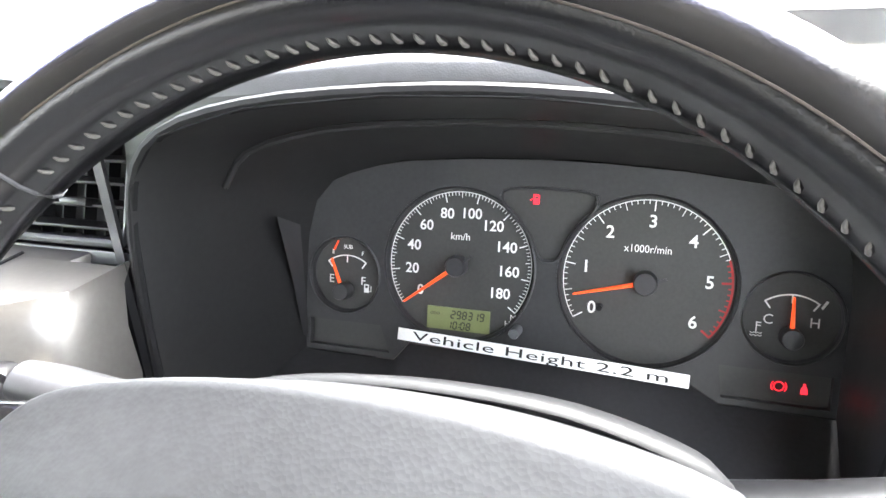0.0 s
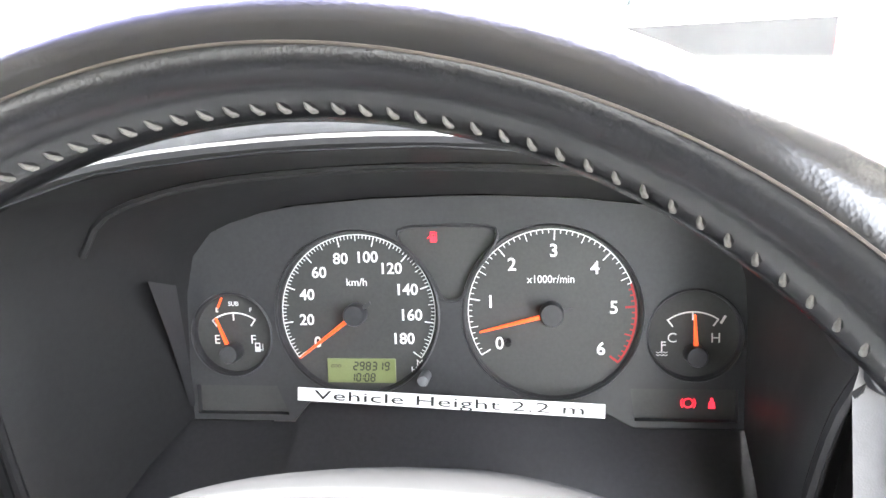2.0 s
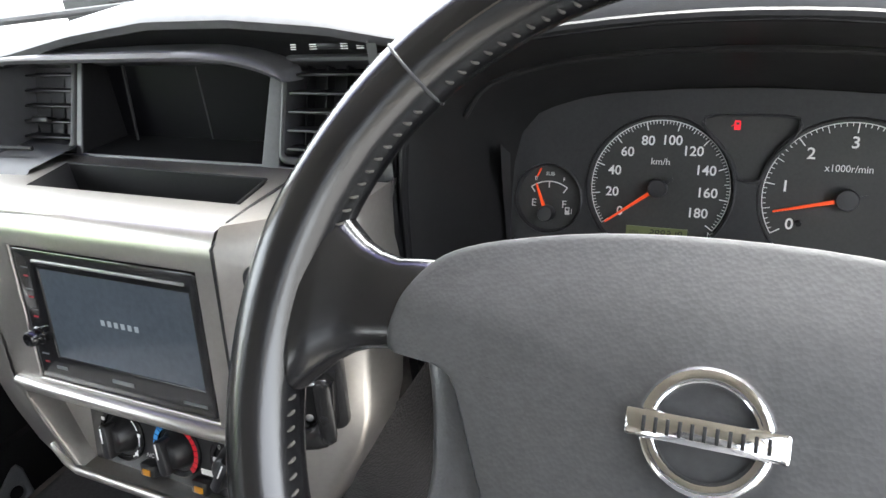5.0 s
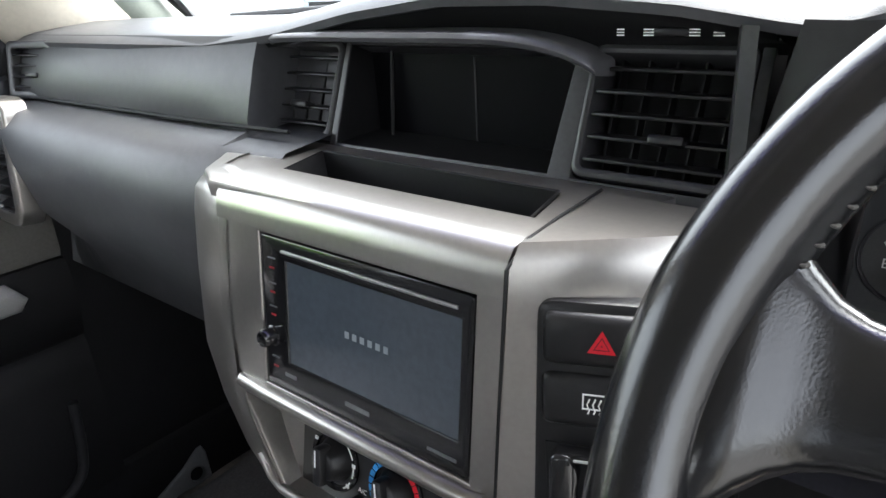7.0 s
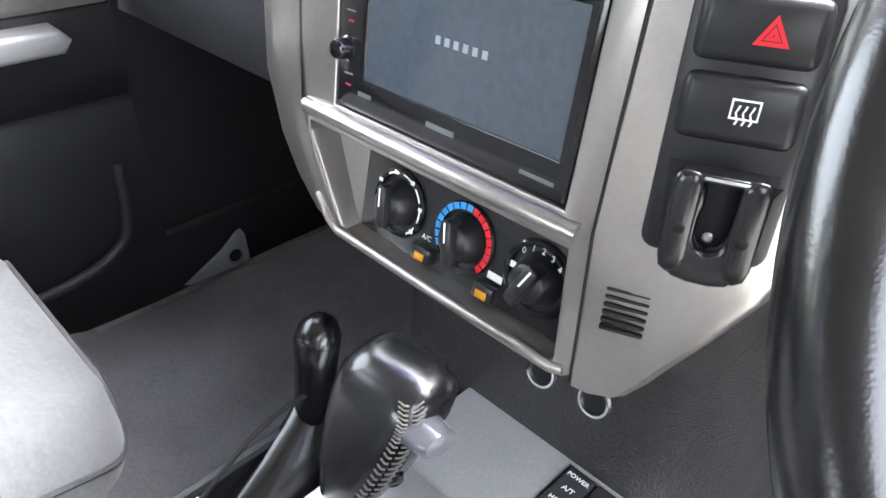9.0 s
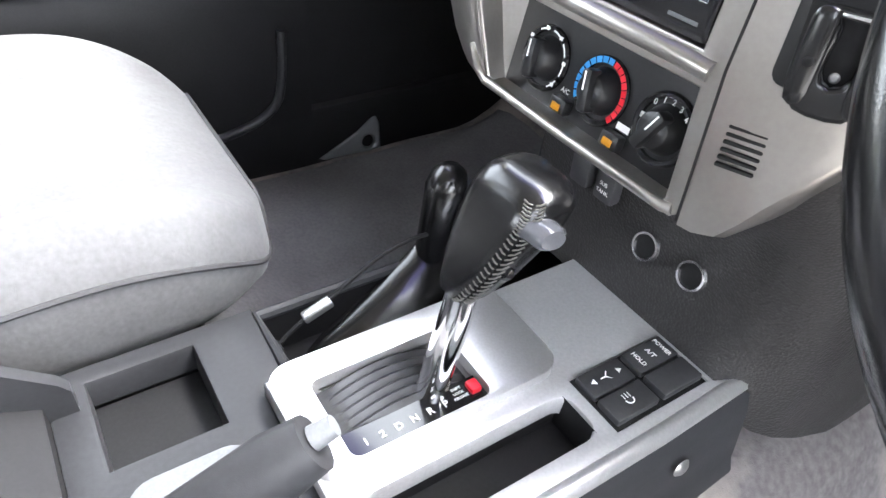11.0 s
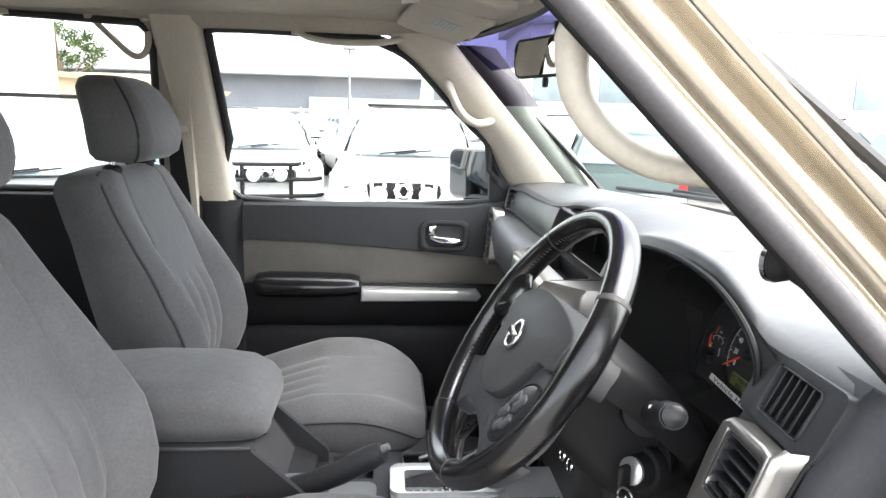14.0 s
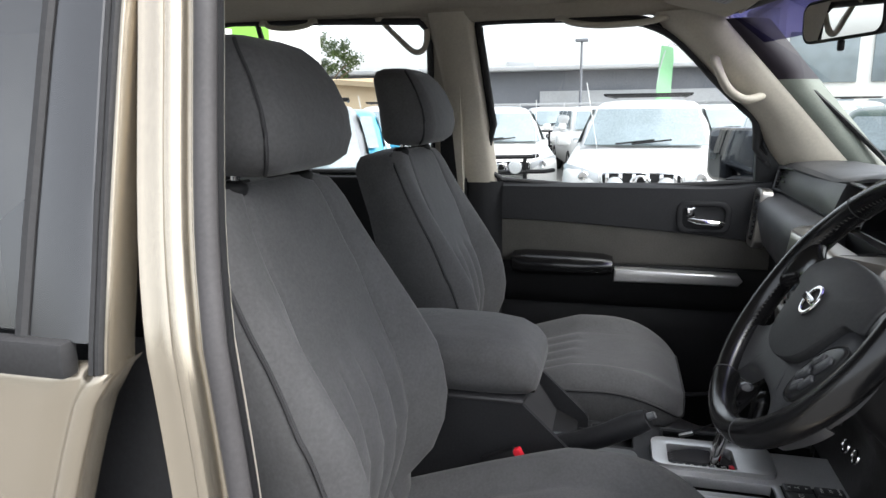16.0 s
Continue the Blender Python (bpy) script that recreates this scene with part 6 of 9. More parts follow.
# paper strip
lab = thing("height_label", "white paper strip label under the dials", "label")
LA, LB = Vector((0.309, 0.3165, 1.113)), Vector((0.5115, 0.308, 1.108))
LM = facing((LA + LB) / 2, (-0.03, -1, 0.42), (0, 0, 1))
LM = LM @ pose(0, 0, 0, 0, 0, math.degrees(math.atan2(LB.z - LA.z, LB.x - LA.x)))
part("strip", slab([(-0.1013, -0.0044), (0.1013, -0.0044), (0.1013, 0.0044), (-0.1013, 0.0044)], 0.0006, 0.0, LM), CREAM, lab, "white paper strip")
words("Vehicle Height 2.2 m", 0.0088, LM @ Matrix.Translation((0, -0.0002, 0.0003)), INK, lab, stretch=2.28, spacing=1.05)

# housing round the cluster
LIP = [(0.190, 1.05), (0.189, 1.12), (0.193, 1.20), (0.204, 1.255), (0.230, 1.285), (0.285, 1.301), (0.36, 1.308), (0.43, 1.308), (0.50, 1.301), (0.552, 1.286), (0.590, 1.266), (0.609, 1.243), (0.609, 1.213), (0.598, 1.183), (0.592, 1.14), (0.590, 1.09), (0.590, 1.05)]
INR = [(0.226, 1.085), (0.225, 1.12), (0.226, 1.170), (0.232, 1.196), (0.247, 1.213), (0.30, 1.228), (0.36, 1.232), (0.43, 1.233), (0.50, 1.229), (0.55, 1.222), (0.580, 1.212), (0.594, 1.198), (0.601, 1.178), (0.603, 1.15), (0.603, 1.13), (0.602, 1.11), (0.602, 1.085)]
house = part("cluster_hood", loft([[(x, 0.2065, z + 0.0015) for x, z in LIP], [(x, 0.203, z - 0.001) for x, z in LIP], [(x * 0.98 + 0.02 * 0.42, 0.215, z - 0.004) for x, z in LIP]] + [[(a[0] + (b[0] - a[0]) * t, 0.215 + (0.336 + 0.3 * (b[1] - 1.11) - 0.215) * t, a[1] - 0.004 + (b[1] - a[1] + 0.004) * t + 0.008 * math.sin(t * math.pi)) for a, b in zip(LIP, INR)] for t in (0.3, 0.6, 0.9, 1.0)], cap=False, closed=False), HOOD, dash, "black hood round the instruments", angle=60)
part("hood_rim", tube(smooth_path([(x, 0.2065, z + 0.0005) for x, z in LIP], 3), 0.0035, 8), BLACK, dash, "rounded hood edge")
part("hood_step", tube(smooth_path([(a[0] + (b[0] - a[0]) * 0.45, 0.27, a[1] + (b[1] - a[1]) * 0.45 + 0.006) for a, b in zip(LIP[3:13], INR[3:13])], 3), 0.0022, 6), HOOD, dash)
part("cluster_shelf", loft([[(x, y, z) for x in (0.20, 0.226, 0.30, 0.312, 0.42, 0.505, 0.532, 0.606, 0.64)] for y, z in ((0.205, 1.040), (0.26, 1.062))] + [[(0.20, 0.325, 1.082), (0.226, 0.325, 1.083), (0.30, 0.325, 1.083), (0.312, 0.329, 1.097), (0.42, 0.329, 1.097), (0.505, 0.329, 1.097), (0.532, 0.325, 1.083), (0.606, 0.325, 1.083), (0.64, 0.325, 1.082)]], cap=False, closed=False), SMOOTH, dash, "black shelf below the instruments", angle=60)
part("hood_fill", loft([[(x, 0.2095, z - 0.002) for x, z in LIP], [(x, 0.2125, max(z + 0.004, lerp_table(PADTOP, x) - 0.013)) if 0.20 < x and z > 1.25 else (x + (-0.012 if x < 0.4 else 0.016), 0.216, z + (0.0 if x < 0.4 else 0.010)) for x, z in LIP]], cap=False, closed=False), HOOD, dash)
part("side_facet", loft([[(0.2320, 0.300, 1.205), (0.2265, 0.338, 1.184)], [(0.2255, 0.318, 1.150), (0.2262, 0.334, 1.140)], [(0.2235, 0.326, 1.092), (0.2260, 0.329, 1.092)]], cap=False, closed=False), CLUSTER, dash, "grey facet beside the gauges")
part("left_cheek", loft([[(x, y, z) for z in (1.02, 1.10, 1.20, 1.26, 1.30)] for x, y in ((0.172, 0.222), (0.178, 0.207), (0.1865, 0.205))], cap=False, closed=False), SMOOTH, dash, "dark bezel beside the instruments")

# right end: vents, silver fascia
re_ = thing("driver_vent_panel", "silver vent and switch panel at the end of the dash", "dash fascia")
EM = facing((0.680, 0.140, 1.130), (-0.06, -1, 0.33))
GROOVE = [(0.985, 0.200), (1.030, 0.172), (1.060, 0.156), (1.090, 0.148), (1.155, 0.165), (1.195, 0.181), (1.207, 0.189), (1.235, 0.205), (1.255, 0.214), (1.268, 0.226)]
part("front_frame", plate([(-0.024, -0.086), (0.000, -0.088), (0.028, -0.090), (0.037, -0.096), (0.037, 0.06), (0.034, 0.076), (0.020, 0.079), (-0.040, 0.079), (-0.052, 0.070), (-0.056, 0.040), (-0.053, -0.020), (-0.048, -0.066), (-0.040, -0.080)], [[(-0.034, 0.006), (0.026, 0.006), (0.027, 0.066), (-0.038, 0.066)], [(-0.036, -0.072), (0.031, -0.072), (0.031, -0.028), (-0.038, -0.028)]], 0.025, 0.005, EM, 3), SILVER, re_, "champagne silver frame")


def wrap_row(v):
    """Silver from the front frame round to the groove at the end of the dash."""
    k = max(0.0, min(1.0, (-0.085 - v) / 0.05))
    p = EM @ Vector((0.035 + 0.012 * k, v, -0.0006 - 0.004 * k))
    q = EM @ Vector((0.041 + 0.009 * k, v, -0.0020 - 0.003 * k))
    gy = lerp_table(GROOVE, p.z)
    return [p, q, (max(q.x + 0.002, 0.7225), q.y * 0.72 + gy * 0.28, q.z), (max(q.x + 0.004, 0.7255), q.y * 0.4 + gy * 0.6, q.z), (max(q.x + 0.006, 0.727), gy - 0.002, p.z), (max(q.x + 0.0065, 0.7275), gy + 0.006, p.z)]


part("side_wrap", loft([[(x, y + 0.012, z + 0.004) for x, y, z in wrap_row(0.079)]] + [wrap_row(v) for v in steps(0.076, -0.135, 16)], cap=False, closed=False), SILVER, re_, "rounded silver outer edge", angle=60)
part("end_groove", tube(smooth_path([(0.7295, gy + 0.003, z) for z, gy in GROOVE[1:7]], 3), 0.0016, 6), BLACK, re_, "dark joint at the dash end")
vent(0.062, 0.058, 5, EM @ Matrix.Translation((-0.004, 0.036, -0.001)), re_, border=0.003, vertical=4)
for dx in (-0.019, 0.0135):
    sw_ = part("rocker_switch", box((0, 0, 0), (0.031, 0.040, 0.014), 0.004), SHINY, re_, "black rocker switch")
    sw_.data.transform(EM @ Matrix.Translation((dx, -0.050, -0.006)))
    for dy in (-0.010, 0.010):
        part("switch_mark", box((0, 0, 0), (0.006, 0.0035, 0.0004), 0), GREYPL, sw_).data.transform(EM @ Matrix.Translation((dx, -0.050 + dy, 0.0012)))
part("switch_back", box((0, 0, 0), (0.072, 0.050, 0.004), 0), BLACK, re_).data.transform(EM @ Matrix.Translation((0.0, -0.050, -0.018)))
part("dimmer_wheel", lathe([(0.0005, -0.004), (0.011, -0.004), (0.012, 0.0), (0.011, 0.004), (0.0005, 0.004)], 24, EM @ Matrix.Translation((0.001, -0.014, -0.005)) @ pose(0, 0, 0, 0, 90, 0)), SMOOTH, re_, "small ribbed thumb wheel")
for dx in (-0.024, 0.026):
    part("dimmer_mark", box((0, 0, 0), (0.006, 0.005, 0.0006), 0), WHITE, re_).data.transform(EM @ Matrix.Translation((dx, -0.013, 0.001)))
VM = facing((0.668, 0.204, 1.231), (-0.06, -1, 0.45))
part("vent_housing", plate(rrect(0.132, 0.070, 0.012, 4), [rrect(0.074, 0.050, 0.005, 3)], 0.05, 0.005, VM, 3), GRAIN, re_, "dark vent housing")
vent(0.046, 0.070, 6, VM @ Matrix.Translation((0.001, 0, 0.0015)) @ pose(0, 0, 0, 0, 0, 90), re_, border=0.002, vertical=2, knob=False, tilt=24)


def end_row(x):
    return [(x, lerp_table(GROOVE, z) + 0.013 + (0.01 if z < 1.2 else 0.0), z) for z in (1.268, 1.255, 1.235, 1.207, 1.195, 1.155, 1.09, 1.06, 1.03, 0.985)] + [(x, 0.28, 0.90), (x, 0.42, 0.86)]


CHEEK = [(z, gy) for z, gy in reversed(GROOVE)] + [(0.90, 0.285), (0.86, 0.42)]
part("end_cover", loft([end_row(x) for x in steps(0.60, 0.746, 6)], cap=False, closed=False), PAD, dash, "dark end of the dash", angle=50)
part("end_cheek", loft([[(0.7225 + dx, gy + dy, z) for z, gy in CHEEK] for dx, dy in ((0.0, 0.014), (0.008, 0.006), (0.020, 0.009), (0.034, 0.020), (0.0425, 0.05), (0.0425, 0.30))], cap=False, closed=False), GRAIN, dash, "dark outer cheek of the dash")
part("knee_panel", loft([[(x, 0.205, 1.05), (x, 0.20, 1.0), (x, 0.215, 0.93), (x, 0.27, 0.86), (x, 0.40, 0.82)] for x in steps(0.205, 0.66, 8)], cap=False, closed=False), BLACK, dash, "dark lower panel below the column", angle=60)
# lower centre panel with power outlets
low = thing("lower_console_panel", "dark lower panel with two chrome power outlets", "dash panel")
FLANK = [(0.158, ((0.135, 0.990), (0.172, 0.93), (0.190, 0.88), (0.197, 0.83), (0.200, 0.79), (0.205, 0.725))), (0.170, ((0.140, 1.010), (0.175, 0.94), (0.195, 0.88), (0.204, 0.83), (0.210, 0.79), (0.218, 0.713))), (0.184, ((0.150, 1.040), (0.186, 0.955), (0.207, 0.88), (0.220, 0.83), (0.227, 0.785), (0.236, 0.707))), (0.193, ((0.170, 1.050), (0.21, 0.96), (0.235, 0.88), (0.25, 0.83), (0.258, 0.78), (0.266, 0.696))), (0.198, ((0.22, 1.060), (0.28, 0.96), (0.31, 0.88), (0.33, 0.80), (0.34, 0.73), (0.35, 0.655))), (0.200, ((0.50, 1.060), (0.50, 0.96), (0.50, 0.88), (0.50, 0.80), (0.50, 0.70), (0.50, 0.590)))]
part("panel", loft([[(x, 0.140, 0.962), (x, 0.172, 0.925), (x, 0.187, 0.88), (x, 0.188, 0.83), (x, 0.180, 0.79), (x, 0.172, 0.765)] for x in steps(-0.125, 0.140, 8)] + [[(x, y, z) for y, z in row_] for x, row_ in FLANK], cap=False, closed=False), HIDE, low, "dark coarse grained panel", angle=60)
part("side_panel", loft([[(-0.125, y0, z) for y0, z in ((0.15, 0.945), (0.176, 0.92), (0.187, 0.88), (0.18, 0.79), (0.172, 0.6))], [(-0.14, y0 + 0.2, z) for y0, z in ((0.15, 0.945), (0.176, 0.92), (0.187, 0.88), (0.18, 0.79), (0.172, 0.6))]], cap=False, closed=False), GRAIN, low)
for x, z in ((0.031, 0.841), (0.082, 0.846)):
    o = part("power_outlet", lathe([(0.0105, -0.03), (0.0105, 0.0), (0.0115, 0.003), (0.0135, 0.003), (0.0145, 0.0)], 28, facing((x, 0.183, z), (0, -1, 0.25)), cap=False), CHROME, low, "chrome ringed power outlet")
    part("outlet_well", lathe([(0.0005, -0.028), (0.0104, -0.028), (0.0104, 0.0)], 20, facing((x, 0.183, z), (0, -1, 0.25))), BLACK, o)
for x in (-0.058, -0.025):
    part("blank_switch", box((x, 0.181, 0.872), (0.024, 0.014, 0.030), 0.003), SMOOTH, low, "black switch blank")
words("SUB", 0.0055, facing((-0.025, 0.1735, 0.876), FY), WHITE, low)
words("TANK", 0.0055, facing((-0.025, 0.1735, 0.868), FY), WHITE, low)

# ---- centre console ----
con = thing("centre_console", "dark centre console with silver gear surround and switches", "centre console")


def con_side(y):
    """Right half section of the lower console at y."""
    top = 0.772 if y > -0.17 else 0.772 + 0.0 * y
    return [(0.150, top), (0.160, top - 0.008), (0.166, top - 0.03), (0.170, 0.71), (0.173, 0.685), (0.178, 0.672), (0.182, 0.60)]


rows = []
for y in steps(-0.40, 0.205, 12):
    R = con_side(y)
    rows.append([(x, y, z) for x, z in R])
part("side_panel", loft(rows, cap=False, closed=False), GRAIN, con, "dark side panel", angle=60)
rows = [[(-x + 0.02, y, z - 0.03) for x, z in con_side(y)] for y in steps(-0.40, 0.18, 12)]
part("side_panel", loft(rows, cap=False, closed=False), GRAIN, con, "dark side panel", angle=60)
part("front_cap", loft([[(0.150, 0.205, 0.772), (0.166, 0.205, 0.742), (0.182, 0.205, 0.60)], [(0.10, 0.25, 0.772), (0.10, 0.25, 0.742), (0.10, 0.25, 0.60)]], cap=False, closed=False), GRAIN, con)
# top deck with openings for gate, tray and switches
TZ = 0.776
part("top_plate", plate([(-0.041, -0.150), (0.140, -0.150), (0.152, -0.142), (0.152, 0.185), (0.14, 0.20), (-0.041, 0.185)], [[(-0.016, -0.125), (0.061, -0.125), (0.061, 0.0), (-0.016, 0.0)], [(p[0] + 0.1085, p[1] - 0.0385) for p in rrect(0.043, 0.187, 0.013, 5)], [(0.078, 0.068), (0.136, 0.068), (0.136, 0.172), (0.078, 0.172)]], 0.02, 0.003, Matrix.Translation((0, 0, TZ))), SATIN, con, "satin grey top plate")
part("edge_strip", tube([(0.150, -0.165, 0.770), (0.153, -0.05, 0.770), (0.153, 0.10, 0.770), (0.150, 0.20, 0.770)], 0.0085, 10), ALU, con, "silver edge strip")
part("gear_surround", plate([(p[0] + 0.0125, p[1] - 0.041) for p in rrect(0.112, 0.220, 0.022, 6)], [[(p[0] + 0.0235, p[1] - 0.061) for p in rrect(0.079, 0.122, 0.008, 4)]], 0.016, 0.005, Matrix.Translation((0, 0, TZ + 0.010)), 3), ALU, con, "bright silver gear surround")
gate = part("gate_cover", loft([[(x, y, TZ - 0.012 + 0.016 * math.sin((y + 0.125) / 0.125 * math.pi) + 0.002 * (1 if (i % 2) else -1) * (0 if abs(y + 0.06) > 0.055 else 1)) for i, x in enumerate(steps(-0.016, 0.036, 12))] for y in steps(-0.125, 0.0, 14)], cap=False, closed=False), SMOOTH, con, "black ribbed gate cover")
part("gate_scale", slab([(0.036, -0.124), (0.061, -0.124), (0.061, -0.001), (0.036, -0.001)], 0.01, 0.0, Matrix.Translation((0, 0, TZ + 0.002))), GLOSS, con, "gloss black gear scale")
for i, ch in enumerate("PRND21"):
    words(ch, 0.0088, pose(0.0500, -0.036 - i * 0.0140, TZ + 0.0026, 0, 0, 90), WHITE, con, bold=0.0002)
for i, w_ in enumerate(("SHIFT", "LOCK", "RELEASE")):
    words(w_, 0.0036, pose(0.0415 + i * 0.0045, -0.0215, TZ + 0.0026, 0, 0, 90), WHITE, con)
part("shift_release", box((0.047, -0.008, TZ + 0.004), (0.012, 0.010, 0.007), 0.002), REDBTN, con, "red shift lock button")
tray = part("coin_tray", loft([[(0.086, y, z) if k == 0 else (0.131, y, z) for k in (0, 1)] for y, z in ((-0.132, TZ), (-0.130, TZ - 0.035), (0.050, TZ - 0.035), (0.052, TZ))], cap=False, closed=False), BLACK, con, "black open tray")
for x in (0.086, 0.131):
    part("tray_wall", loft([[(x, y, TZ - 0.036) for y in (-0.132, 0.052)], [(x, y, TZ - 0.002) for y in (-0.132, 0.052)]], cap=False, closed=False), BLACK, tray)
SWM = Matrix.Translation((0.107, 0.120, TZ - 0.002))
pan = part("switch_bed", slab([(-0.029, -0.052), (0.029, -0.052), (0.029, 0.052), (-0.029, 0.052)], 0.004, 0.0015, SWM), BLACK, con, "black switch bed")
for x, y, tx in ((-0.0135, 0.026, ("POWER", "A/T", "HOLD")), (0.0135, 0.026, ()), (-0.0135, -0.026, ("v",)), (0.0135, -0.026, ("f",))):
    s_ = part("rocker_switch", box((x, y, 0.003), (0.025, 0.046, 0.008), 0.002), SMOOTH, pan, "black rocker switch")
    s_.data.transform(SWM)
    if len(tx) == 3:
        for k, w_ in enumerate(tx):
            words(w_, 0.0058 if k != 1 else 0.0068, SWM @ pose(x, y + 0.014 - k * 0.014, 0.0074), WHITE, s_, bold=0.0001)
    elif tx == ("v",):
        for dy, up_ in ((0.014, 1), (-0.014, -1)):
            bm = bmesh.new()
            bm.faces.new([bm.verts.new((x + a_, y + dy + b_ * up_, 0.0074)) for a_, b_ in ((-0.003, -0.002), (0.003, -0.002), (0, 0.003))])
            bmesh.ops.transform(bm, matrix=SWM, verts=bm.verts)
            part("arrow_mark", bm, WHITE, s_)
        part("mirror_mark", tube([SWM @ Vector(p) for p in ((x - 0.004, y + 0.003, 0.0074), (x, y - 0.001, 0.0074), (x + 0.004, y + 0.003, 0.0074), (x, y - 0.001, 0.0074), (x, y - 0.006, 0.0074))], 0.0006, 5), WHITE, s_)
    elif tx == ("f",):
        part("fog_lamp_mark", tube([SWM @ Vector((x + 0.004 * math.cos(a_), y + 0.004 * math.sin(a_), 0.0074)) for a_ in steps(-1.6, 1.6, 8)], 0.0006, 5), WHITE, s_)
        for dy in (-0.003, 0.0, 0.003):
            part("fog_bar", box((x - 0.004, y + dy, 0.0073), (0.005, 0.0008, 0.0003), 0), WHITE, s_).data.transform(SWM)
part("trim_screw", lathe([(0.0005, 0.003), (0.006, 0.0025), (0.009, 0.0)], 20, facing((0.1715, 0.119, 0.733), (1, 0, 0.1))), STEEL, con, "steel trim screw")
# left tray with the transfer lever
part("lever_well", loft([[(-0.135, y, 0.755), (-0.128, y, 0.752), (-0.122, y, 0.715), (-0.050, y, 0.712), (-0.042, y, 0.766)] for y in (-0.125, 0.0, 0.10, 0.17)], cap=False, closed=False), BLACK, con, "black lever well")
part("well_rim", tube([(-0.045, -0.125, 0.762), (-0.128, -0.125, 0.760), (-0.130, 0.05, 0.758), (-0.128, 0.17, 0.756)], 0.006, 8), GRAIN, con)
part("rear_tray", plate([(-0.14, -0.30), (0.150, -0.30), (0.150, -0.149), (-0.042, -0.149), (-0.042, -0.125), (-0.14, -0.125)], [[(-0.120, -0.27), (-0.03, -0.27), (-0.03, -0.185), (-0.120, -0.185)]], 0.03, 0.004, Matrix.Translation((0, 0, 0.762))), GRAIN, con, "black rear tray")
part("tray_floor", box((-0.07, -0.225, 0.725), (0.10, 0.095, 0.006), 0), BLACK, con)
part("cup_lid", slab(rrect(0.12, 0.09, 0.02, 5), 0.006, 0.002, pose(0.055, -0.222, 0.769)), GREYPL, con, "grey cup holder lid")
part("coin_button", lathe([(0.0005, 0.004), (0.008, 0.004), (0.010, 0.0)], 20, pose(0.095, -0.19, 0.769)), SMOOTH, con)
cable = thing("charging_cable", "thin black charging cable with metal plug", "cable")
part("cord", tube(smooth_path([(-0.10, -0.12, 0.742), (-0.105, -0.10, 0.752), (-0.108, -0.06, 0.772), (-0.112, 0.0, 0.80), (-0.115, 0.06, 0.80), (-0.11, 0.13, 0.77)], 5), 0.0022, 8), BLACK, cable, "black cord")
part("plug", box((-0.106, -0.075, 0.765), (0.012, 0.030, 0.007), 0.002, m=pose(0, 0, 0, 20)), STEEL, cable, "metal plug")
part("connector", box((-0.098, -0.125, 0.742), (0.018, 0.022, 0.010), 0.003), BLACK, cable)

# gear lever
gl_ = thing("gear_lever", "black leather gear lever with chrome shaft and grey button", "gear lever")
part("shaft", tube([(0.031, -0.040, 0.766), (0.032, -0.034, 0.80), (0.033, -0.022, 0.86), (0.033, -0.016, 0.90)], [0.0155, 0.0145, 0.014, 0.0135], 20, flat=0.8), CHROME, gl_, "chrome shaft")
GRIP = [(0.884, -0.020, 0.018, 0.050, 0.029), (0.891, -0.018, 0.015, 0.056, 0.034), (0.912, -0.010, 0.012, 0.066, 0.040), (0.935, -0.001, 0.011, 0.074, 0.045), (0.955, 0.007, 0.011, 0.079, 0.047), (0.966, 0.011, 0.013, 0.080, 0.046), (0.975, 0.014, 0.019, 0.075, 0.040), (0.980, 0.016, 0.030, 0.064, 0.026)]
part("grip", loft([[((x0 + x1) / 2 + p[0], y0 + p[1], z) for p in rrect(x1 - x0, d, 0.016 if d > 0.03 else 0.01, 5)] for z, y0, x0, x1, d in GRIP]), LEATHER, gl_, "black leather grip", angle=80)
BUTTON = mat("dark_grey_button", (0.06, 0.062, 0.07), 0.22, var=0.1, vscale=30, coat=0.4)
bt_m = facing((0.0745, 0.000, 0.957), (1, -0.15, 0.2))
part("release_button", lathe([(0.0005, 0.020), (0.007, 0.0195), (0.0095, 0.016), (0.0105, 0.004), (0.0115, 0.0)], 24, bt_m @ Matrix.Diagonal((1.2, 0.85, 1, 1))), BUTTON, gl_, "glossy grey release button")
part("overdrive_button", lathe([(0.0005, 0.005), (0.005, 0.004), (0.0065, 0.0)], 20, facing((0.0665, -0.012, 0.920), (1, -0.5, 0))), GLOSS, gl_, "small black overdrive button")
bm = bmesh.new()
for row_ in (-1, 1):
    path_ = smooth_path([(x1 - 0.0045 + 0.0026 * row_, y0 - d / 2 + 0.0045 + 0.0026 * row_, z) for z, y0, x0, x1, d in GRIP[:-1]], 5)
    for a_, b_ in zip(path_, path_[1:]):
        lead = Vector((0.0030, 0.0030, 0.0)) * row_
        join_bm(bm, tube([a_ - lead * 0.6 + Vector((0.0002, -0.0002, 0)), (a_ + b_) / 2 + Vector((0.0012, -0.0012, 0)), b_ + lead * 0.7 + Vector((0.0002, -0.0002, 0))], 0.00062, 5))
tagged(part("stitching", bm, THREAD, gl_, "grey cross stitching"), kind="stuff")
tl = thing("transfer_lever", "black leather transfer lever with gaiter", "gear lever")
rings = []
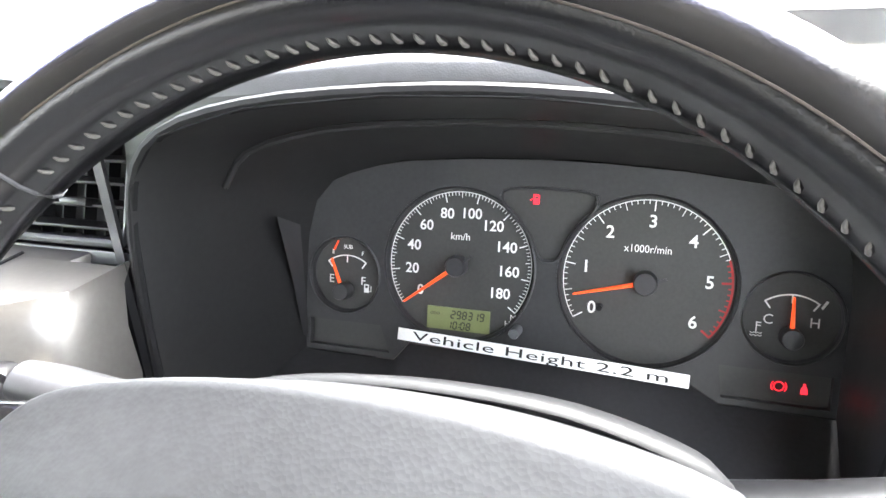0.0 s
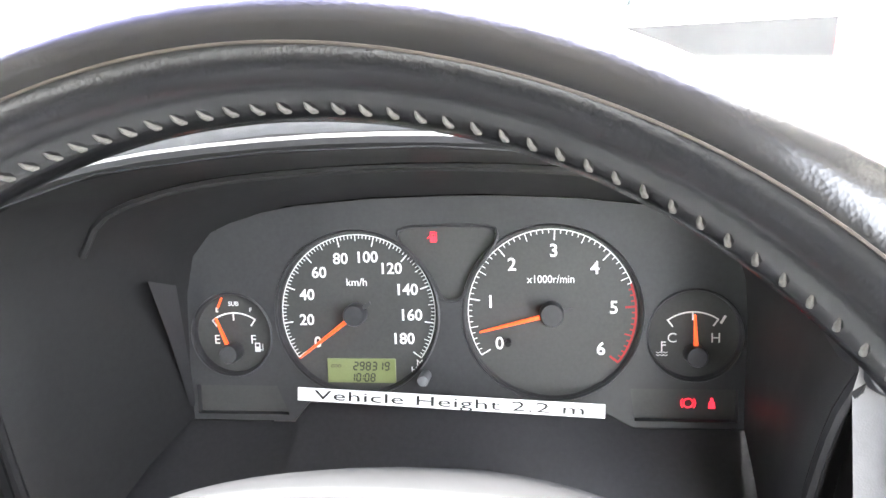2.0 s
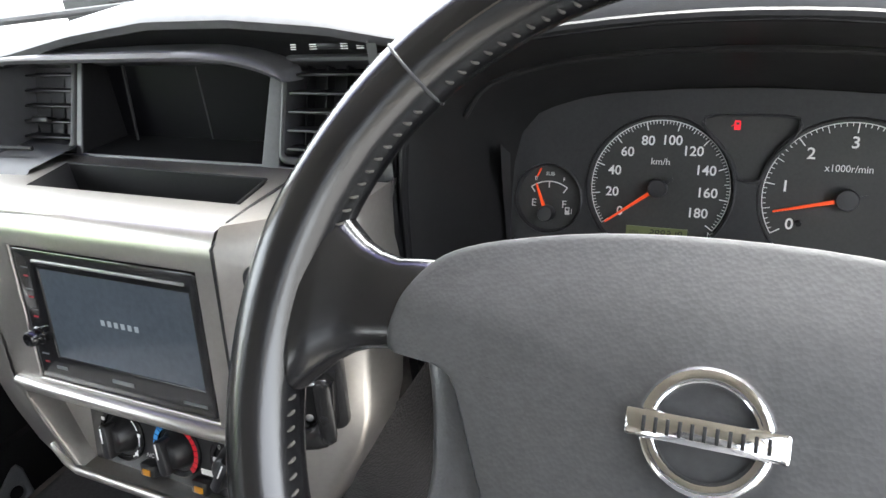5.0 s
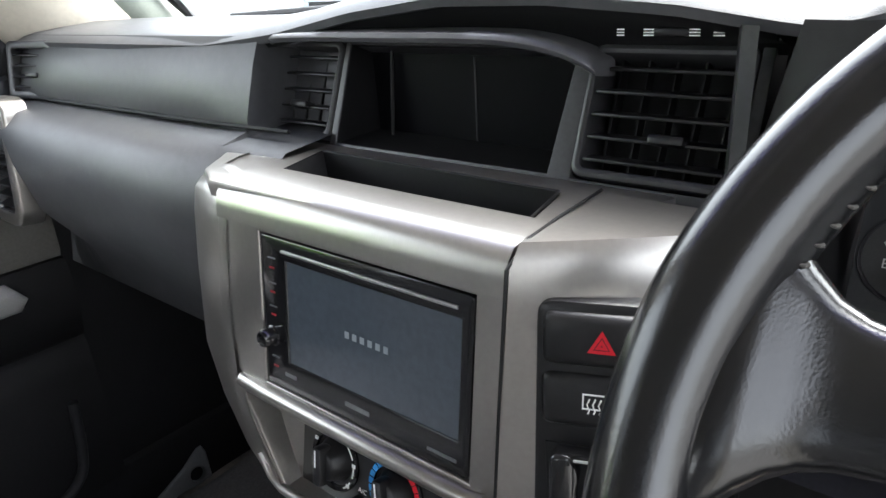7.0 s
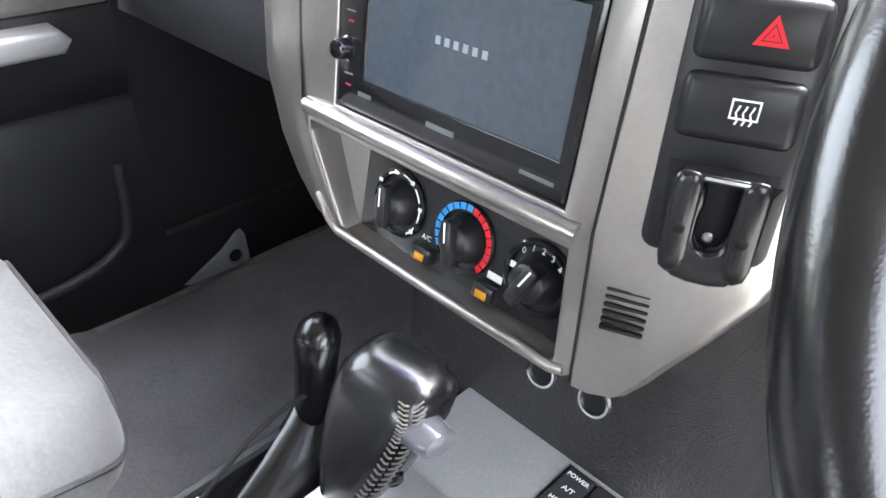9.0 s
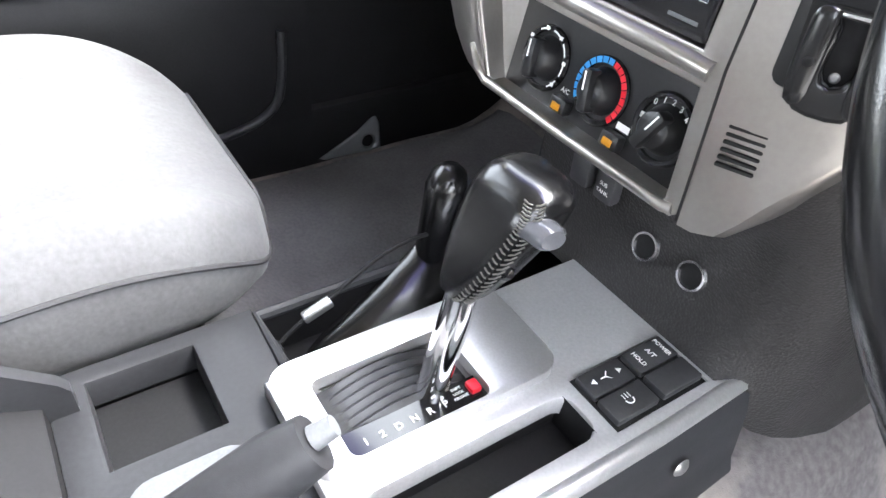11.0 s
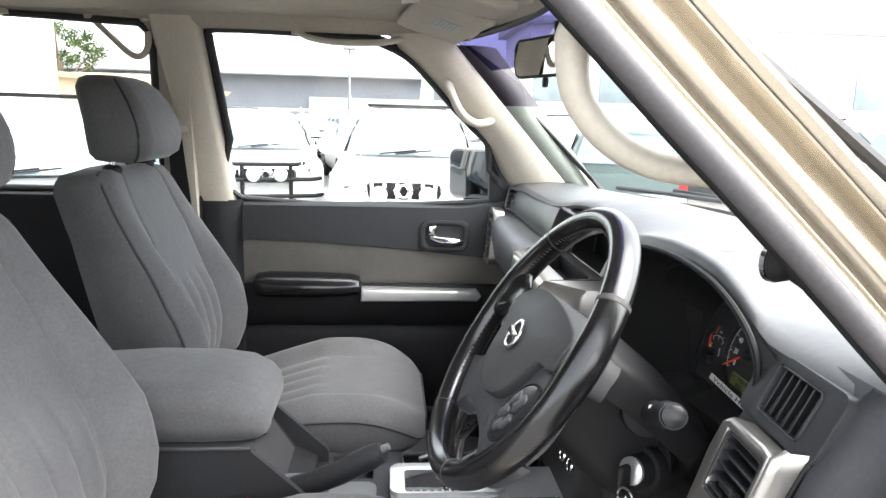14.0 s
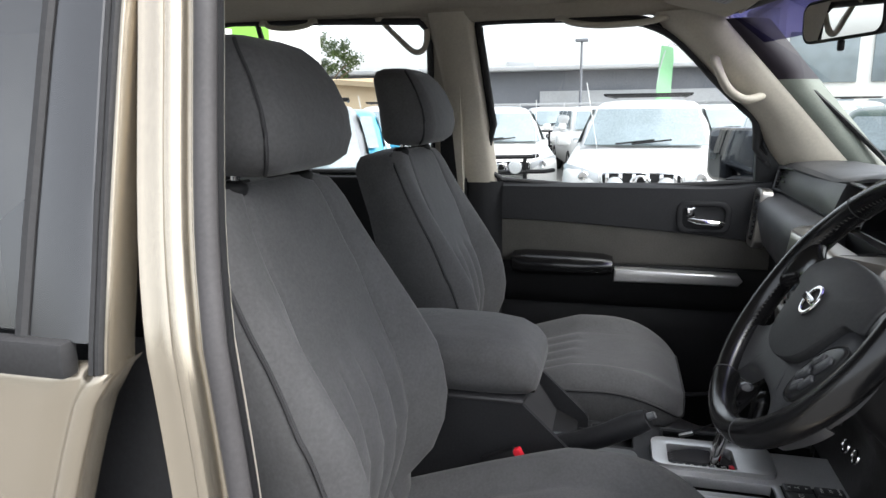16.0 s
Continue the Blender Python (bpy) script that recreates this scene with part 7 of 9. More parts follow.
for t_, r_ in ((0.0, 0.015), (0.12, 0.0175), (0.4, 0.0185), (0.62, 0.0195), (0.8, 0.0205), (0.92, 0.017), (0.98, 0.010), (1.0, 0.003)):
    c_ = Vector((-0.121, 0.056, 0.768)).lerp(Vector((-0.124, 0.074, 0.869)), t_)
    rings.append([(c_.x + r_ * math.cos(2 * math.pi * k / 20), c_.y + r_ * math.sin(2 * math.pi * k / 20), c_.z) for k in range(20)])
part("knob", loft(rings), LEATHER, tl, "black leather knob", angle=80)
rings = []
for z_, w_, d_, dx, dy in ((0.715, 0.030, 0.115, -0.095, 0.02), (0.728, 0.026, 0.10, -0.098, 0.022), (0.74, 0.024, 0.075, -0.104, 0.03), (0.755, 0.019, 0.045, -0.114, 0.042), (0.768, 0.015, 0.022, -0.124, 0.053), (0.776, 0.011, 0.013, -0.128, 0.057)):
    rings.append([(dx + w_ * math.cos(2 * math.pi * k / 28) * (1 + 0.06 * math.sin(5 * k)), dy + d_ * math.sin(2 * math.pi * k / 28) * (1 + 0.05 * math.cos(7 * k)), z_) for k in range(28)])
part("gaiter", loft(rings), LEATHER, tl, "creased leather gaiter", angle=80)
# handbrake
hb_ = thing("handbrake", "dark grey handbrake lever with silver button", "handbrake")
part("lever", tube([(0.060, -0.345, 0.787), (0.075, -0.29, 0.814), (0.088, -0.24, 0.841), (0.100, -0.185, 0.877), (0.104, -0.165, 0.889)], [0.021, 0.019, 0.019, 0.0195, 0.0165], 14, flat=1.15), GRAIN, hb_, "dark grey grip")
part("button", tube([(0.104, -0.166, 0.893), (0.1065, -0.154, 0.900)], [0.0075, 0.0065], 12), GREYPL, hb_, "grey push button")
part("boot", loft([[(0.055 + a_[0], -0.33 + a_[1], z_) for a_ in rrect(w_, d_, 0.012, 4)] for z_, w_, d_ in ((0.762, 0.07, 0.11), (0.785, 0.055, 0.085), (0.812, 0.036, 0.045))]), LEATHER, hb_, "black boot")
# armrest box
arm = thing("armrest_box", "dark console box with padded grey velour armrest lid", "armrest")
part("box_body", loft([[(x_, y_, z_) for y_, z_ in ((-0.80, 0.60), (-0.80, 0.905), (-0.415, 0.905), (-0.405, 0.890), (-0.345, 0.800), (-0.300, 0.778), (-0.295, 0.60))] for x_ in (-0.095, 0.105)]), BLACK, arm, "dark hollow front of the box", angle=30)
for x0_, x1_ in ((0.104, 0.116), (-0.106, -0.094)):
    part("side_wall", loft([[(x_, y_, z_) for y_, z_ in ((-0.80, 0.60), (-0.80, 0.905), (-0.405, 0.905), (-0.396, 0.901), (-0.285, 0.796), (-0.278, 0.785), (-0.278, 0.60))] for x_ in (x0_, x0_ + 0.002, x1_ - 0.002, x1_)]), GRAIN, arm, "dark plastic side of the box", angle=30)
part("front_panel", loft([[(x_, y_, z_) for y_, z_ in ((-0.402, 0.893), (-0.398, 0.890), (-0.344, 0.808), (-0.348, 0.803))] for x_ in (-0.070, 0.080)]), SMOOTH, arm, "dark sloping inner panel", angle=30)
part("latch", box((0.02, -0.385, 0.900), (0.05, 0.016, 0.016), 0.004, m=pose(0, 0, 0, 0)), SMOOTH, arm, "black lid latch")
lid = []
for y_, w_, zt, zb in ((-0.80, 0.20, 0.975, 0.925), (-0.79, 0.225, 0.995, 0.910), (-0.74, 0.235, 1.006, 0.905), (-0.60, 0.24, 1.014, 0.905), (-0.48, 0.24, 1.012, 0.905), (-0.42, 0.236, 1.004, 0.905), (-0.388, 0.225, 0.988, 0.908), (-0.372, 0.205, 0.970, 0.918), (-0.366, 0.17, 0.955, 0.93)):
    ring = []
    for a_, b_ in rrect(w_, zt - zb, min(0.04, (zt - zb) * 0.45), 6):
        ring.append((0.002 + a_, y_, (zt + zb) / 2 + b_ + (0.006 * (1 - (a_ / w_ * 2) ** 2) if b_ > 0 else 0)))
    lid.append(ring)
part("lid", loft(lid), FABRIC, arm, "padded grey velour lid", angle=80)
part("lid_edge", box((0.002, -0.59, 0.903), (0.232, 0.40, 0.010), 0.004), SMOOTH, arm)
bk = thing("seat_belt_buckle", "black seat belt buckle with red release", "belt buckle")
part("buckle_body", box((0, 0, 0), (0.022, 0.075, 0.045), 0.006), BLACK, bk, "black buckle body").data.transform(pose(0.160, -0.424, 0.799, 28, 0, -10))
part("release", box((0, 0.040, 0.004), (0.018, 0.016, 0.030), 0.004), REDBTN, bk, "red release button").data.transform(pose(0.160, -0.424, 0.799, 28, 0, -10))

# ---- steering column ----
col = thing("steering_column", "dark steering column shroud with two stalks", "steering column")
AX = Vector((0, math.cos(radians(TILT)), -math.sin(radians(TILT))))
shr = []
for t_, w_, h_, dz in ((0.035, 0.100, 0.105, 0.0), (0.05, 0.125, 0.125, -0.004), (0.10, 0.150, 0.140, -0.012), (0.17, 0.160, 0.150, -0.020), (0.26, 0.150, 0.140, -0.02), (0.34, 0.12, 0.12, -0.01)):
    c_ = WC + AX * t_
    m_ = facing(c_, -AX)
    shr.append([m_ @ Vector((a_[0], a_[1] + dz, 0)) for a_ in rrect(w_, h_, 0.04, 5)])
part("shroud", loft(shr), BLACK, col, "dark grained shroud", angle=60)
ARCH = [(-0.088, 0.022), (-0.0885, 0.036), (-0.088, 0.050), (-0.082, 0.063), (-0.066, 0.071), (-0.030, 0.078), (0.012, 0.080), (0.054, 0.078), (0.090, 0.070), (0.105, 0.062), (0.109, 0.050), (0.110, 0.036), (0.110, 0.022)]
rows = []
for t_, k_, dy in ((0.056, 0.955, 0.0), (0.057, 0.985, 0.0), (0.062, 1.0, 0.0), (0.10, 1.0, 0.0), (0.15, 0.99, -0.004), (0.22, 0.95, -0.014)):
    m_ = facing(WC + AX * t_, -AX)
    rows.append(smooth_path([m_ @ Vector((0.011 + (x_ - 0.011) * k_, y_ * k_ + dy - 0.0075, 0)) for x_, y_ in ARCH], 3))
part("shroud_top", loft(rows, cap=False, closed=False), BLACK, col, "dark satin upper shroud", angle=60)
part("shroud_front", slab([(0.011 + (x_ - 0.011) * 0.955, y_ * 0.955 - 0.0075) for x_, y_ in ARCH], 0.004, 0.0, facing(WC + AX * 0.060, -AX)), BLACK, col)
st1 = part("wiper_stalk", tube([(0.350, 0.135, 1.155), (0.30, 0.125, 1.168), (0.26, 0.118, 1.178), (0.225, 0.112, 1.186), (0.205, 0.110, 1.190)], [0.010, 0.0115, 0.013, 0.0135, 0.011], 14, flat=0.8), SMOOTH, col, "black wiper stalk")
for x_, tx in ((0.268, "WASH"), (0.266, "OFF")):
    words(tx, 0.0068, facing((x_, 0.106 if tx == "WASH" else 0.1045, 1.184 if tx == "WASH" else 1.175), (0, -1, 0.75)), WHITE, st1)
part("stalk_bars", box((0.238, 0.1015, 1.181), (0.010, 0.001, 0.010), 0, m=pose(0, 0, 0, -35)), WHITE, st1)
st2 = part("indicator_stalk", tube([(0.480, 0.150, 1.140), (0.51, 0.147, 1.148), (0.55, 0.141, 1.162), (0.575, 0.135, 1.175), (0.600, 0.130, 1.185)], [0.015, 0.016, 0.016, 0.0155, 0.0145], 16, flat=0.92), SHINY, col, "black indicator stalk")
part("stalk_tip", tube([(0.573, 0.1355, 1.1743), (0.594, 0.1313, 1.1825), (0.604, 0.1292, 1.1866), (0.607, 0.1286, 1.188)], [0.0162, 0.0158, 0.0125, 0.006], 16, flat=0.92), SHINY, st2, "grey stalk end")
for sg in (-1, 1):
    am = facing((0.548, 0.1300, 1.1700), (0.1, -0.85, 0.6)) @ Matrix.Diagonal((sg, 1, 1, 1))
    part("turn_arrow", slab([(0.001, -0.0012), (0.005, -0.0012), (0.005, -0.003), (0.009, 0.0), (0.005, 0.003), (0.005, 0.0012), (0.001, 0.0012)], 0.0004, 0.0, am), WHITE, st2, "white turn arrow")
part("stalk_collar", lathe([(0.028, -0.01), (0.031, 0.0), (0.029, 0.012), (0.019, 0.014)], 24, facing((0.492, 0.146, 1.142), (1, -0.15, 0.25))), BLACK, col, "round stalk collar")
ig = part("ignition_lock", lathe([(0.030, -0.03), (0.030, 0.0), (0.027, 0.006), (0.021, 0.006), (0.020, 0.012), (0.0175, 0.022), (0.0005, 0.022)], 28, facing((0.488, 0.152, 1.064), (0.60, -1, 0.25))), BLACK, col, "black ignition lock")
part("lock_barrel", lathe([(0.0165, 0.018), (0.0165, 0.026), (0.014, 0.028), (0.0005, 0.028)], 24, facing((0.488, 0.152, 1.064), (0.60, -1, 0.25))), ALU, ig, "silver key barrel")
part("lock_housing", loft([[Vector((0.455, 0.20, 1.075)) + Vector((0, a_[0] * 0.3, a_[1])) for a_ in rrect(0.07, 0.09, 0.03, 4)], [Vector((0.478, 0.165, 1.070)) + Vector((a_[0] * 0.8, a_[0] * 0.3, a_[1])) for a_ in rrect(0.075, 0.075, 0.03, 4)]]), BLACK, col)
keys = thing("car_keys", "car key in the ignition with white tag and spare key", "keys")
BRASS = mat("brass_key_blade", (0.55, 0.44, 0.26), 0.35, metal=0.8, var=0.1, vscale=60)
part("key_head", box((0, 0, 0), (0.010, 0.020, 0.034), 0.005, 3), BLACK, keys, "black key head").data.transform(pose(0.512, 0.118, 1.066, 0, 0, 30))
part("key_ring", tube([(0.529 + 0.012 * math.cos(a_), 0.116 + 0.005 * math.cos(a_), 1.050 + 0.013 * math.sin(a_)) for a_ in [2 * math.pi * k / 24 for k in range(24)]], 0.0013, 6, loop=True), STEEL, keys, "steel key ring")
TG = facing((0.528, 0.116, 1.050), (-0.30, -0.95, 0.12))
part("tag", slab([(-0.006, 0.0), (0.006, 0.0), (0.008, -0.012), (0.0085, -0.082), (0.0, -0.088), (-0.008, -0.084), (-0.008, -0.012)], 0.0015, 0.0004, TG @ pose(0, 0, 0, 0, 0, -3)), CREAM, keys, "white plastic tag with blue marks")
for k in range(3):
    part("tag_bar", box((0, 0, 0), (0.009, 0.0020, 0.0003), 0), BLUEPRINT, keys).data.transform(TG @ pose(0, 0, 0, 0, 0, -3) @ Matrix.Translation((0, -0.030 - 0.013 * k, 0.0004)))
part("spare_head", box((0, 0, 0), (0.005, 0.014, 0.044), 0.003), BLACK, keys, "black spare key head").data.transform(pose(0.5385, 0.131, 1.020, 0, 3, 30))
part("spare_blade", box((0, 0, 0), (0.002, 0.007, 0.044), 0.0006), BRASS, keys, "brass key blade").data.transform(pose(0.5365, 0.133, 0.978, 0, 3, 30))
# pedals
TREAD = mat("dusty_pedal_tread", (0.13, 0.105, 0.07), 0.8, bump=((300, 0.3, "noise"),), var=0.4, vscale=60)
for nm, lb, x_, y_, z_, w_, h_ in (("brake_pedal", "black ribbed rubber brake pedal", 0.268, 0.485, 0.612, 0.088, 0.088), ("accelerator_pedal", "black ribbed rubber accelerator pedal", 0.52, 0.50, 0.66, 0.06, 0.12)):
    pd = thing(nm, lb, "pedal")
    pm_ = facing((x_, y_, z_), (0, -0.7, 0.7))
    part("pad", slab(rrect(w_, h_, 0.01, 3), 0.014, 0.003, pm_), RUBBER, pd, "rubber pad")
    for k in range(6):
        part("rib", box((0, -h_ / 2 + h_ * (k + 0.5) / 6, 0.001), (w_ * 0.86, h_ * 0.07, 0.004), 0.001), TREAD, pd).data.transform(pm_)
    part("arm", tube([(x_, y_ + 0.008, z_), (x_, y_ + 0.12, z_ + 0.06), (x_, y_ + 0.18, z_ + 0.22)], 0.008, 8), STEEL, pd, "steel pedal arm")

# floor mat in the passenger footwell
mat_ = thing("floor_mat", "creased black vinyl floor mat in the passenger footwell", "floor mat")
MATV = mat("black_mat_vinyl", (0.12, 0.117, 0.122), 0.55, bump=((240, 0.12, "noise"),), var=0.25, vscale=9)


def mat_z(x, y):
    fold = 0.010 * noise.noise((x * 7, y * 3.2, 4.0)) + 0.006 * noise.noise((x * 16 + y * 6, y * 5, 9.0))
    edge = min(1.0, min(x + 0.70, -0.215 - x) / 0.04, (y + 0.16) / 0.04)
    return floor_z(x, y) + 0.010 + 0.010 * max(0.0, edge) + fold * max(0.0, edge)


part("mat", grid_sheet(lambda u, v: (u, v, mat_z(u, v)), steps(-0.70, -0.215, 40), steps(-0.16, 0.60, 52), -0.006), MATV, mat_, angle=80)

# ---- roof fittings ----
def grab(name, pts, r, label, ends=True, mat_=BEIGE, up=(0, 0, 1)):
    g = thing(name, label, "grab handle", group="grab handles")
    P = smooth_path(pts, 6)
    n = len(P)
    part("bar", tube(P, [r * (0.72 + 0.28 * math.sin(math.pi * i / (n - 1)) ** 0.5) for i in range(n)], 12, flat=0.8, up=up), mat_, g, "curved beige bar")
    if not ends:
        for p, q in ((pts[0], pts[1]), (pts[-1], pts[-2])):
            d = (Vector(q) - Vector(p)).normalized()
            part("mount", lathe([(0.0005, 0.010), (r * 1.05, 0.009), (r * 1.25, 0.0), (r * 1.3, -0.012)], 16, facing(p, d, (0.1, 1, 0.3))), mat_, g, "beige mount")
    if ends:
        for p in (pts[0], pts[-1]):
            part("mount", lathe([(0.0005, 0.012), (0.014, 0.010), (0.019, 0.0), (0.019, -0.006)], 16, Matrix.Translation(p)), mat_, g, "beige mount")
    return g


grab("grab_handle", [(0.640, -0.382, 1.676), (0.628, -0.376, 1.657), (0.618, -0.345, 1.637), (0.615, -0.305, 1.630), (0.618, -0.265, 1.634), (0.630, -0.240, 1.650), (0.642, -0.236, 1.674)], 0.0092, "beige roof grab handle over the driver's door")
for y_ in (-0.41, -0.205):
    cov = thing("handle_cover", "beige end cover of the roof handle", "cover", group="handle covers")
    part("cover_body", box((0.628, y_, 1.668), (0.05, 0.055, 0.022), 0.008, 3), BEIGE, cov)
grab("grab_handle", [(0.652, -0.006, 1.570), (0.648, -0.010, 1.542), (0.645, -0.003, 1.497), (0.645, 0.026, 1.462), (0.650, 0.066, 1.441), (0.668, 0.106, 1.435), (0.690, 0.131, 1.435)], 0.0165, "large beige grab handle on the driver's pillar", ends=False)
grab("grab_handle", [(-0.668, -0.012, 1.592), (-0.645, -0.006, 1.586), (-0.625, 0.002, 1.545), (-0.622, 0.030, 1.490), (-0.626, 0.070, 1.462), (-0.645, 0.112, 1.468), (-0.672, 0.124, 1.480)], 0.0145, "beige grab handle on the passenger pillar", ends=False)
grab("grab_handle", [(-0.640, -0.10, 1.682), (-0.622, -0.13, 1.672), (-0.612, -0.20, 1.660), (-0.612, -0.30, 1.658), (-0.622, -0.37, 1.668), (-0.640, -0.40, 1.682)], 0.0105, "beige roof grab handle over the passenger window")
grab("grab_handle", [(-0.655, -0.785, 1.70), (-0.640, -0.782, 1.64), (-0.638, -0.795, 1.612), (-0.642, -0.825, 1.612), (-0.648, -0.875, 1.655), (-0.650, -0.925, 1.702)], 0.0105, "beige pillar assist handle by the rear seat")
grab("grab_handle", [(-0.640, -1.13, 1.705), (-0.622, -1.15, 1.692), (-0.615, -1.20, 1.686), (-0.622, -1.26, 1.692), (-0.640, -1.29, 1.705)], 0.0095, "beige roof grab handle over the rear window")
# map lamp console
dome = thing("map_lamp", "beige overhead console with map lamps", "ceiling lamp")
dm = []
for y_, w_, z0, z1 in ((-0.268, 0.12, 1.722, 1.742), (-0.260, 0.15, 1.700, 1.742), (-0.240, 0.165, 1.690, 1.740), (-0.15, 0.165, 1.680, 1.735), (-0.06, 0.15, 1.662, 1.725), (0.02, 0.13, 1.648, 1.700), (0.045, 0.11, 1.650, 1.680)):
    dm.append([(0.03 + p[0], y_, (z0 + z1) / 2 + p[1]) for p in rrect(w_, z1 - z0, 0.010, 4)])
part("housing", loft(dm), LINING, dome, "beige housing")
LENSM = mat("lamp_lens", (0.75, 0.74, 0.70), 0.15, var=0.05, vscale=40)
for x_ in (-0.010, 0.046):
    part("lens", box((x_, -0.192, 1.6835), (0.040, 0.078, 0.010), 0.004, m=pose(0, 0, 0, -6)), LENSM, dome, "clear ribbed lens")
for x_ in (-0.02, 0.0, 0.04, 0.06):
    part("lamp_switch", box((x_, -0.244, 1.6895), (0.014, 0.016, 0.008), 0.002), GRAIN, dome, "small dark switch")
part("console_lid", slab(rrect(0.11, 0.075, 0.008, 3), 0.004, 0.001, pose(0.03, -0.105, 1.6730, 190)), BEIGE, dome)
part("lid_notch", box((0.03, -0.150, 1.6785), (0.02, 0.006, 0.006), 0.001), GRAIN, dome)


STICKER = mat("grey_sticker_paper", (0.30, 0.31, 0.335), 0.6, var=0.06, vscale=40)
STICKBAR = mat("grey_sticker_print", (0.20, 0.20, 0.215), 0.6, var=0.06, vscale=40)


def visor(x_, w_, sx, lift=0.0):
    v = thing("sun_visor", "beige sun visor folded up with a paper sticker", "sun visor", group="sun visors")
    m_ = pose(x_, -0.045, 1.683 + lift, -19 + 350 * lift, 0, -6 * sx)
    part("panel", slab(rrect(w_, 0.165, 0.03, 5), 0.018, 0.007, m_, 3), LINING, v, "beige padded panel")
    part("sticker", slab(rrect(0.10, 0.055, 0.003, 2), 0.0008, 0.0, m_ @ Matrix.Translation((-0.02 * sx, 0.01, -0.0185))), STICKER, v, "grey paper warning sticker")
    for k in range(5):
        part("sticker_bar", box((-0.02 * sx, 0.028 - 0.009 * k, -0.0198), (0.085 - 0.012 * (k % 2), 0.003, 0.0003), 0), STICKBAR, v).data.transform(m_)
    part("pivot", tube([(x_ + sx * w_ * 0.45, 0.035, 1.668), (x_ - sx * w_ * 0.45, 0.035, 1.665)], 0.005, 8), BEIGE, v)
    return v


visor(0.36, 0.40, 1)
visor(-0.36, 0.40, -1, 0.012)
# rear view mirror
rv = thing("rear_view_mirror", "black rear view mirror below the headlining", "mirror")
mm_ = facing((0.026, 0.104, 1.583), (0.36, -1, -0.04))
mr = []
for z_, s_ in ((-0.035, 0.72), (-0.025, 0.92), (-0.006, 1.0), (0.0, 0.985)):
    mr.append([mm_ @ Vector((p[0], p[1], z_)) for p in rrect(0.205 * s_, 0.070 * s_, 0.022, 5)])
part("shell", loft(mr), BLACK, rv, "black shell")
part("mirror_face", slab(rrect(0.192, 0.060, 0.018, 5), 0.002, 0.0, mm_ @ Matrix.Translation((0, 0, 0.0012))), MIRROR, rv, "mirror glass")
part("stem", tube([(0.005, 0.124, 1.586), (0.005, 0.138, 1.610), (0.005, 0.138, 1.645)], [0.009, 0.011, 0.014], 10), BLACK, rv, "black stem")
part("dip_tab", box((0.005, 0.114, 1.541), (0.012, 0.01, 0.018), 0.003), BLACK, rv)
# lamp in the rear roof lining
rl = thing("rear_reading_lamp", "small round lamp in the roof lining above the driver", "ceiling lamp")
part("ring", lathe([(0.0005, 0.0), (0.026, -0.003), (0.034, 0.0), (0.036, 0.008)], 24, pose(0.50, -0.64, 1.703) @ Matrix.Diagonal((1, 1.5, 1, 1))), LINING, rl)
part("lens", lathe([(0.0005, -0.004), (0.010, -0.003), (0.012, 0.001)], 20, pose(0.50, -0.64, 1.702) @ Matrix.Diagonal((1, 1.4, 1, 1))), STEEL, rl, "bright lens")
# seat belt on the far centre pillar
sb = thing("seat_belt", "dark seat belt hanging from the beige pillar anchor", "seat belt")
part("webbing", loft([[(-0.695 + dx, y0 - 0.026, z_), (-0.690 + dx, y0, z_), (-0.695 + dx, y0 + 0.026, z_)] for z_, y0, dx in ((1.42, -0.735, 0.0), (1.34, -0.735, -0.004), (1.22, -0.735, -0.008), (1.0, -0.735, -0.01), (0.7, -0.73, -0.01))], cap=False, closed=False), BLACK, sb, "dark webbing")
part("anchor", box((-0.690, -0.733, 1.425), (0.03, 0.075, 0.03), 0.01, 3), BEIGE, sb, "beige anchor cover")
part("slider", box((-0.682, -0.716, 1.47), (0.012, 0.03, 0.10), 0.005), BEIGE, sb, "beige height slider")
# outside mirror on the passenger door
DARKCHROME = mat("smoky_chrome", (0.45, 0.46, 0.50), 0.12, metal=1.0, var=0.05, vscale=10)
om = thing("door_mirror", "chrome backed door mirror on the passenger side", "mirror")
om_m = facing((-0.925, 0.105, 1.300), (0.74, -0.68, 0.0))
mr = []
for z_, s_ in ((-0.11, 0.55), (-0.085, 0.82), (-0.04, 0.97), (0.0, 1.0), (0.006, 0.97)):
    mr.append([om_m @ Vector((p[0] * s_, p[1] * s_, z_)) for p in rrect(0.185, 0.165, 0.03, 5)])
part("shell", loft(mr), DARKCHROME, om, "chrome shell", angle=60)
part("mirror_face", slab(rrect(0.165, 0.145, 0.024, 5), 0.002, 0.0, om_m @ Matrix.Translation((0, 0, 0.0075))), DIMMIRROR, om, "mirror glass")
part("arm", loft([[Vector((-0.79, 0.12 + p[0], 1.225 + p[1])) for p in rrect(0.12, 0.03, 0.01, 3)], [Vector((-0.93, 0.15 + p[0], 1.222 + p[1])) for p in rrect(0.10, 0.03, 0.01, 3)]]), BLACK, om, "black arm")
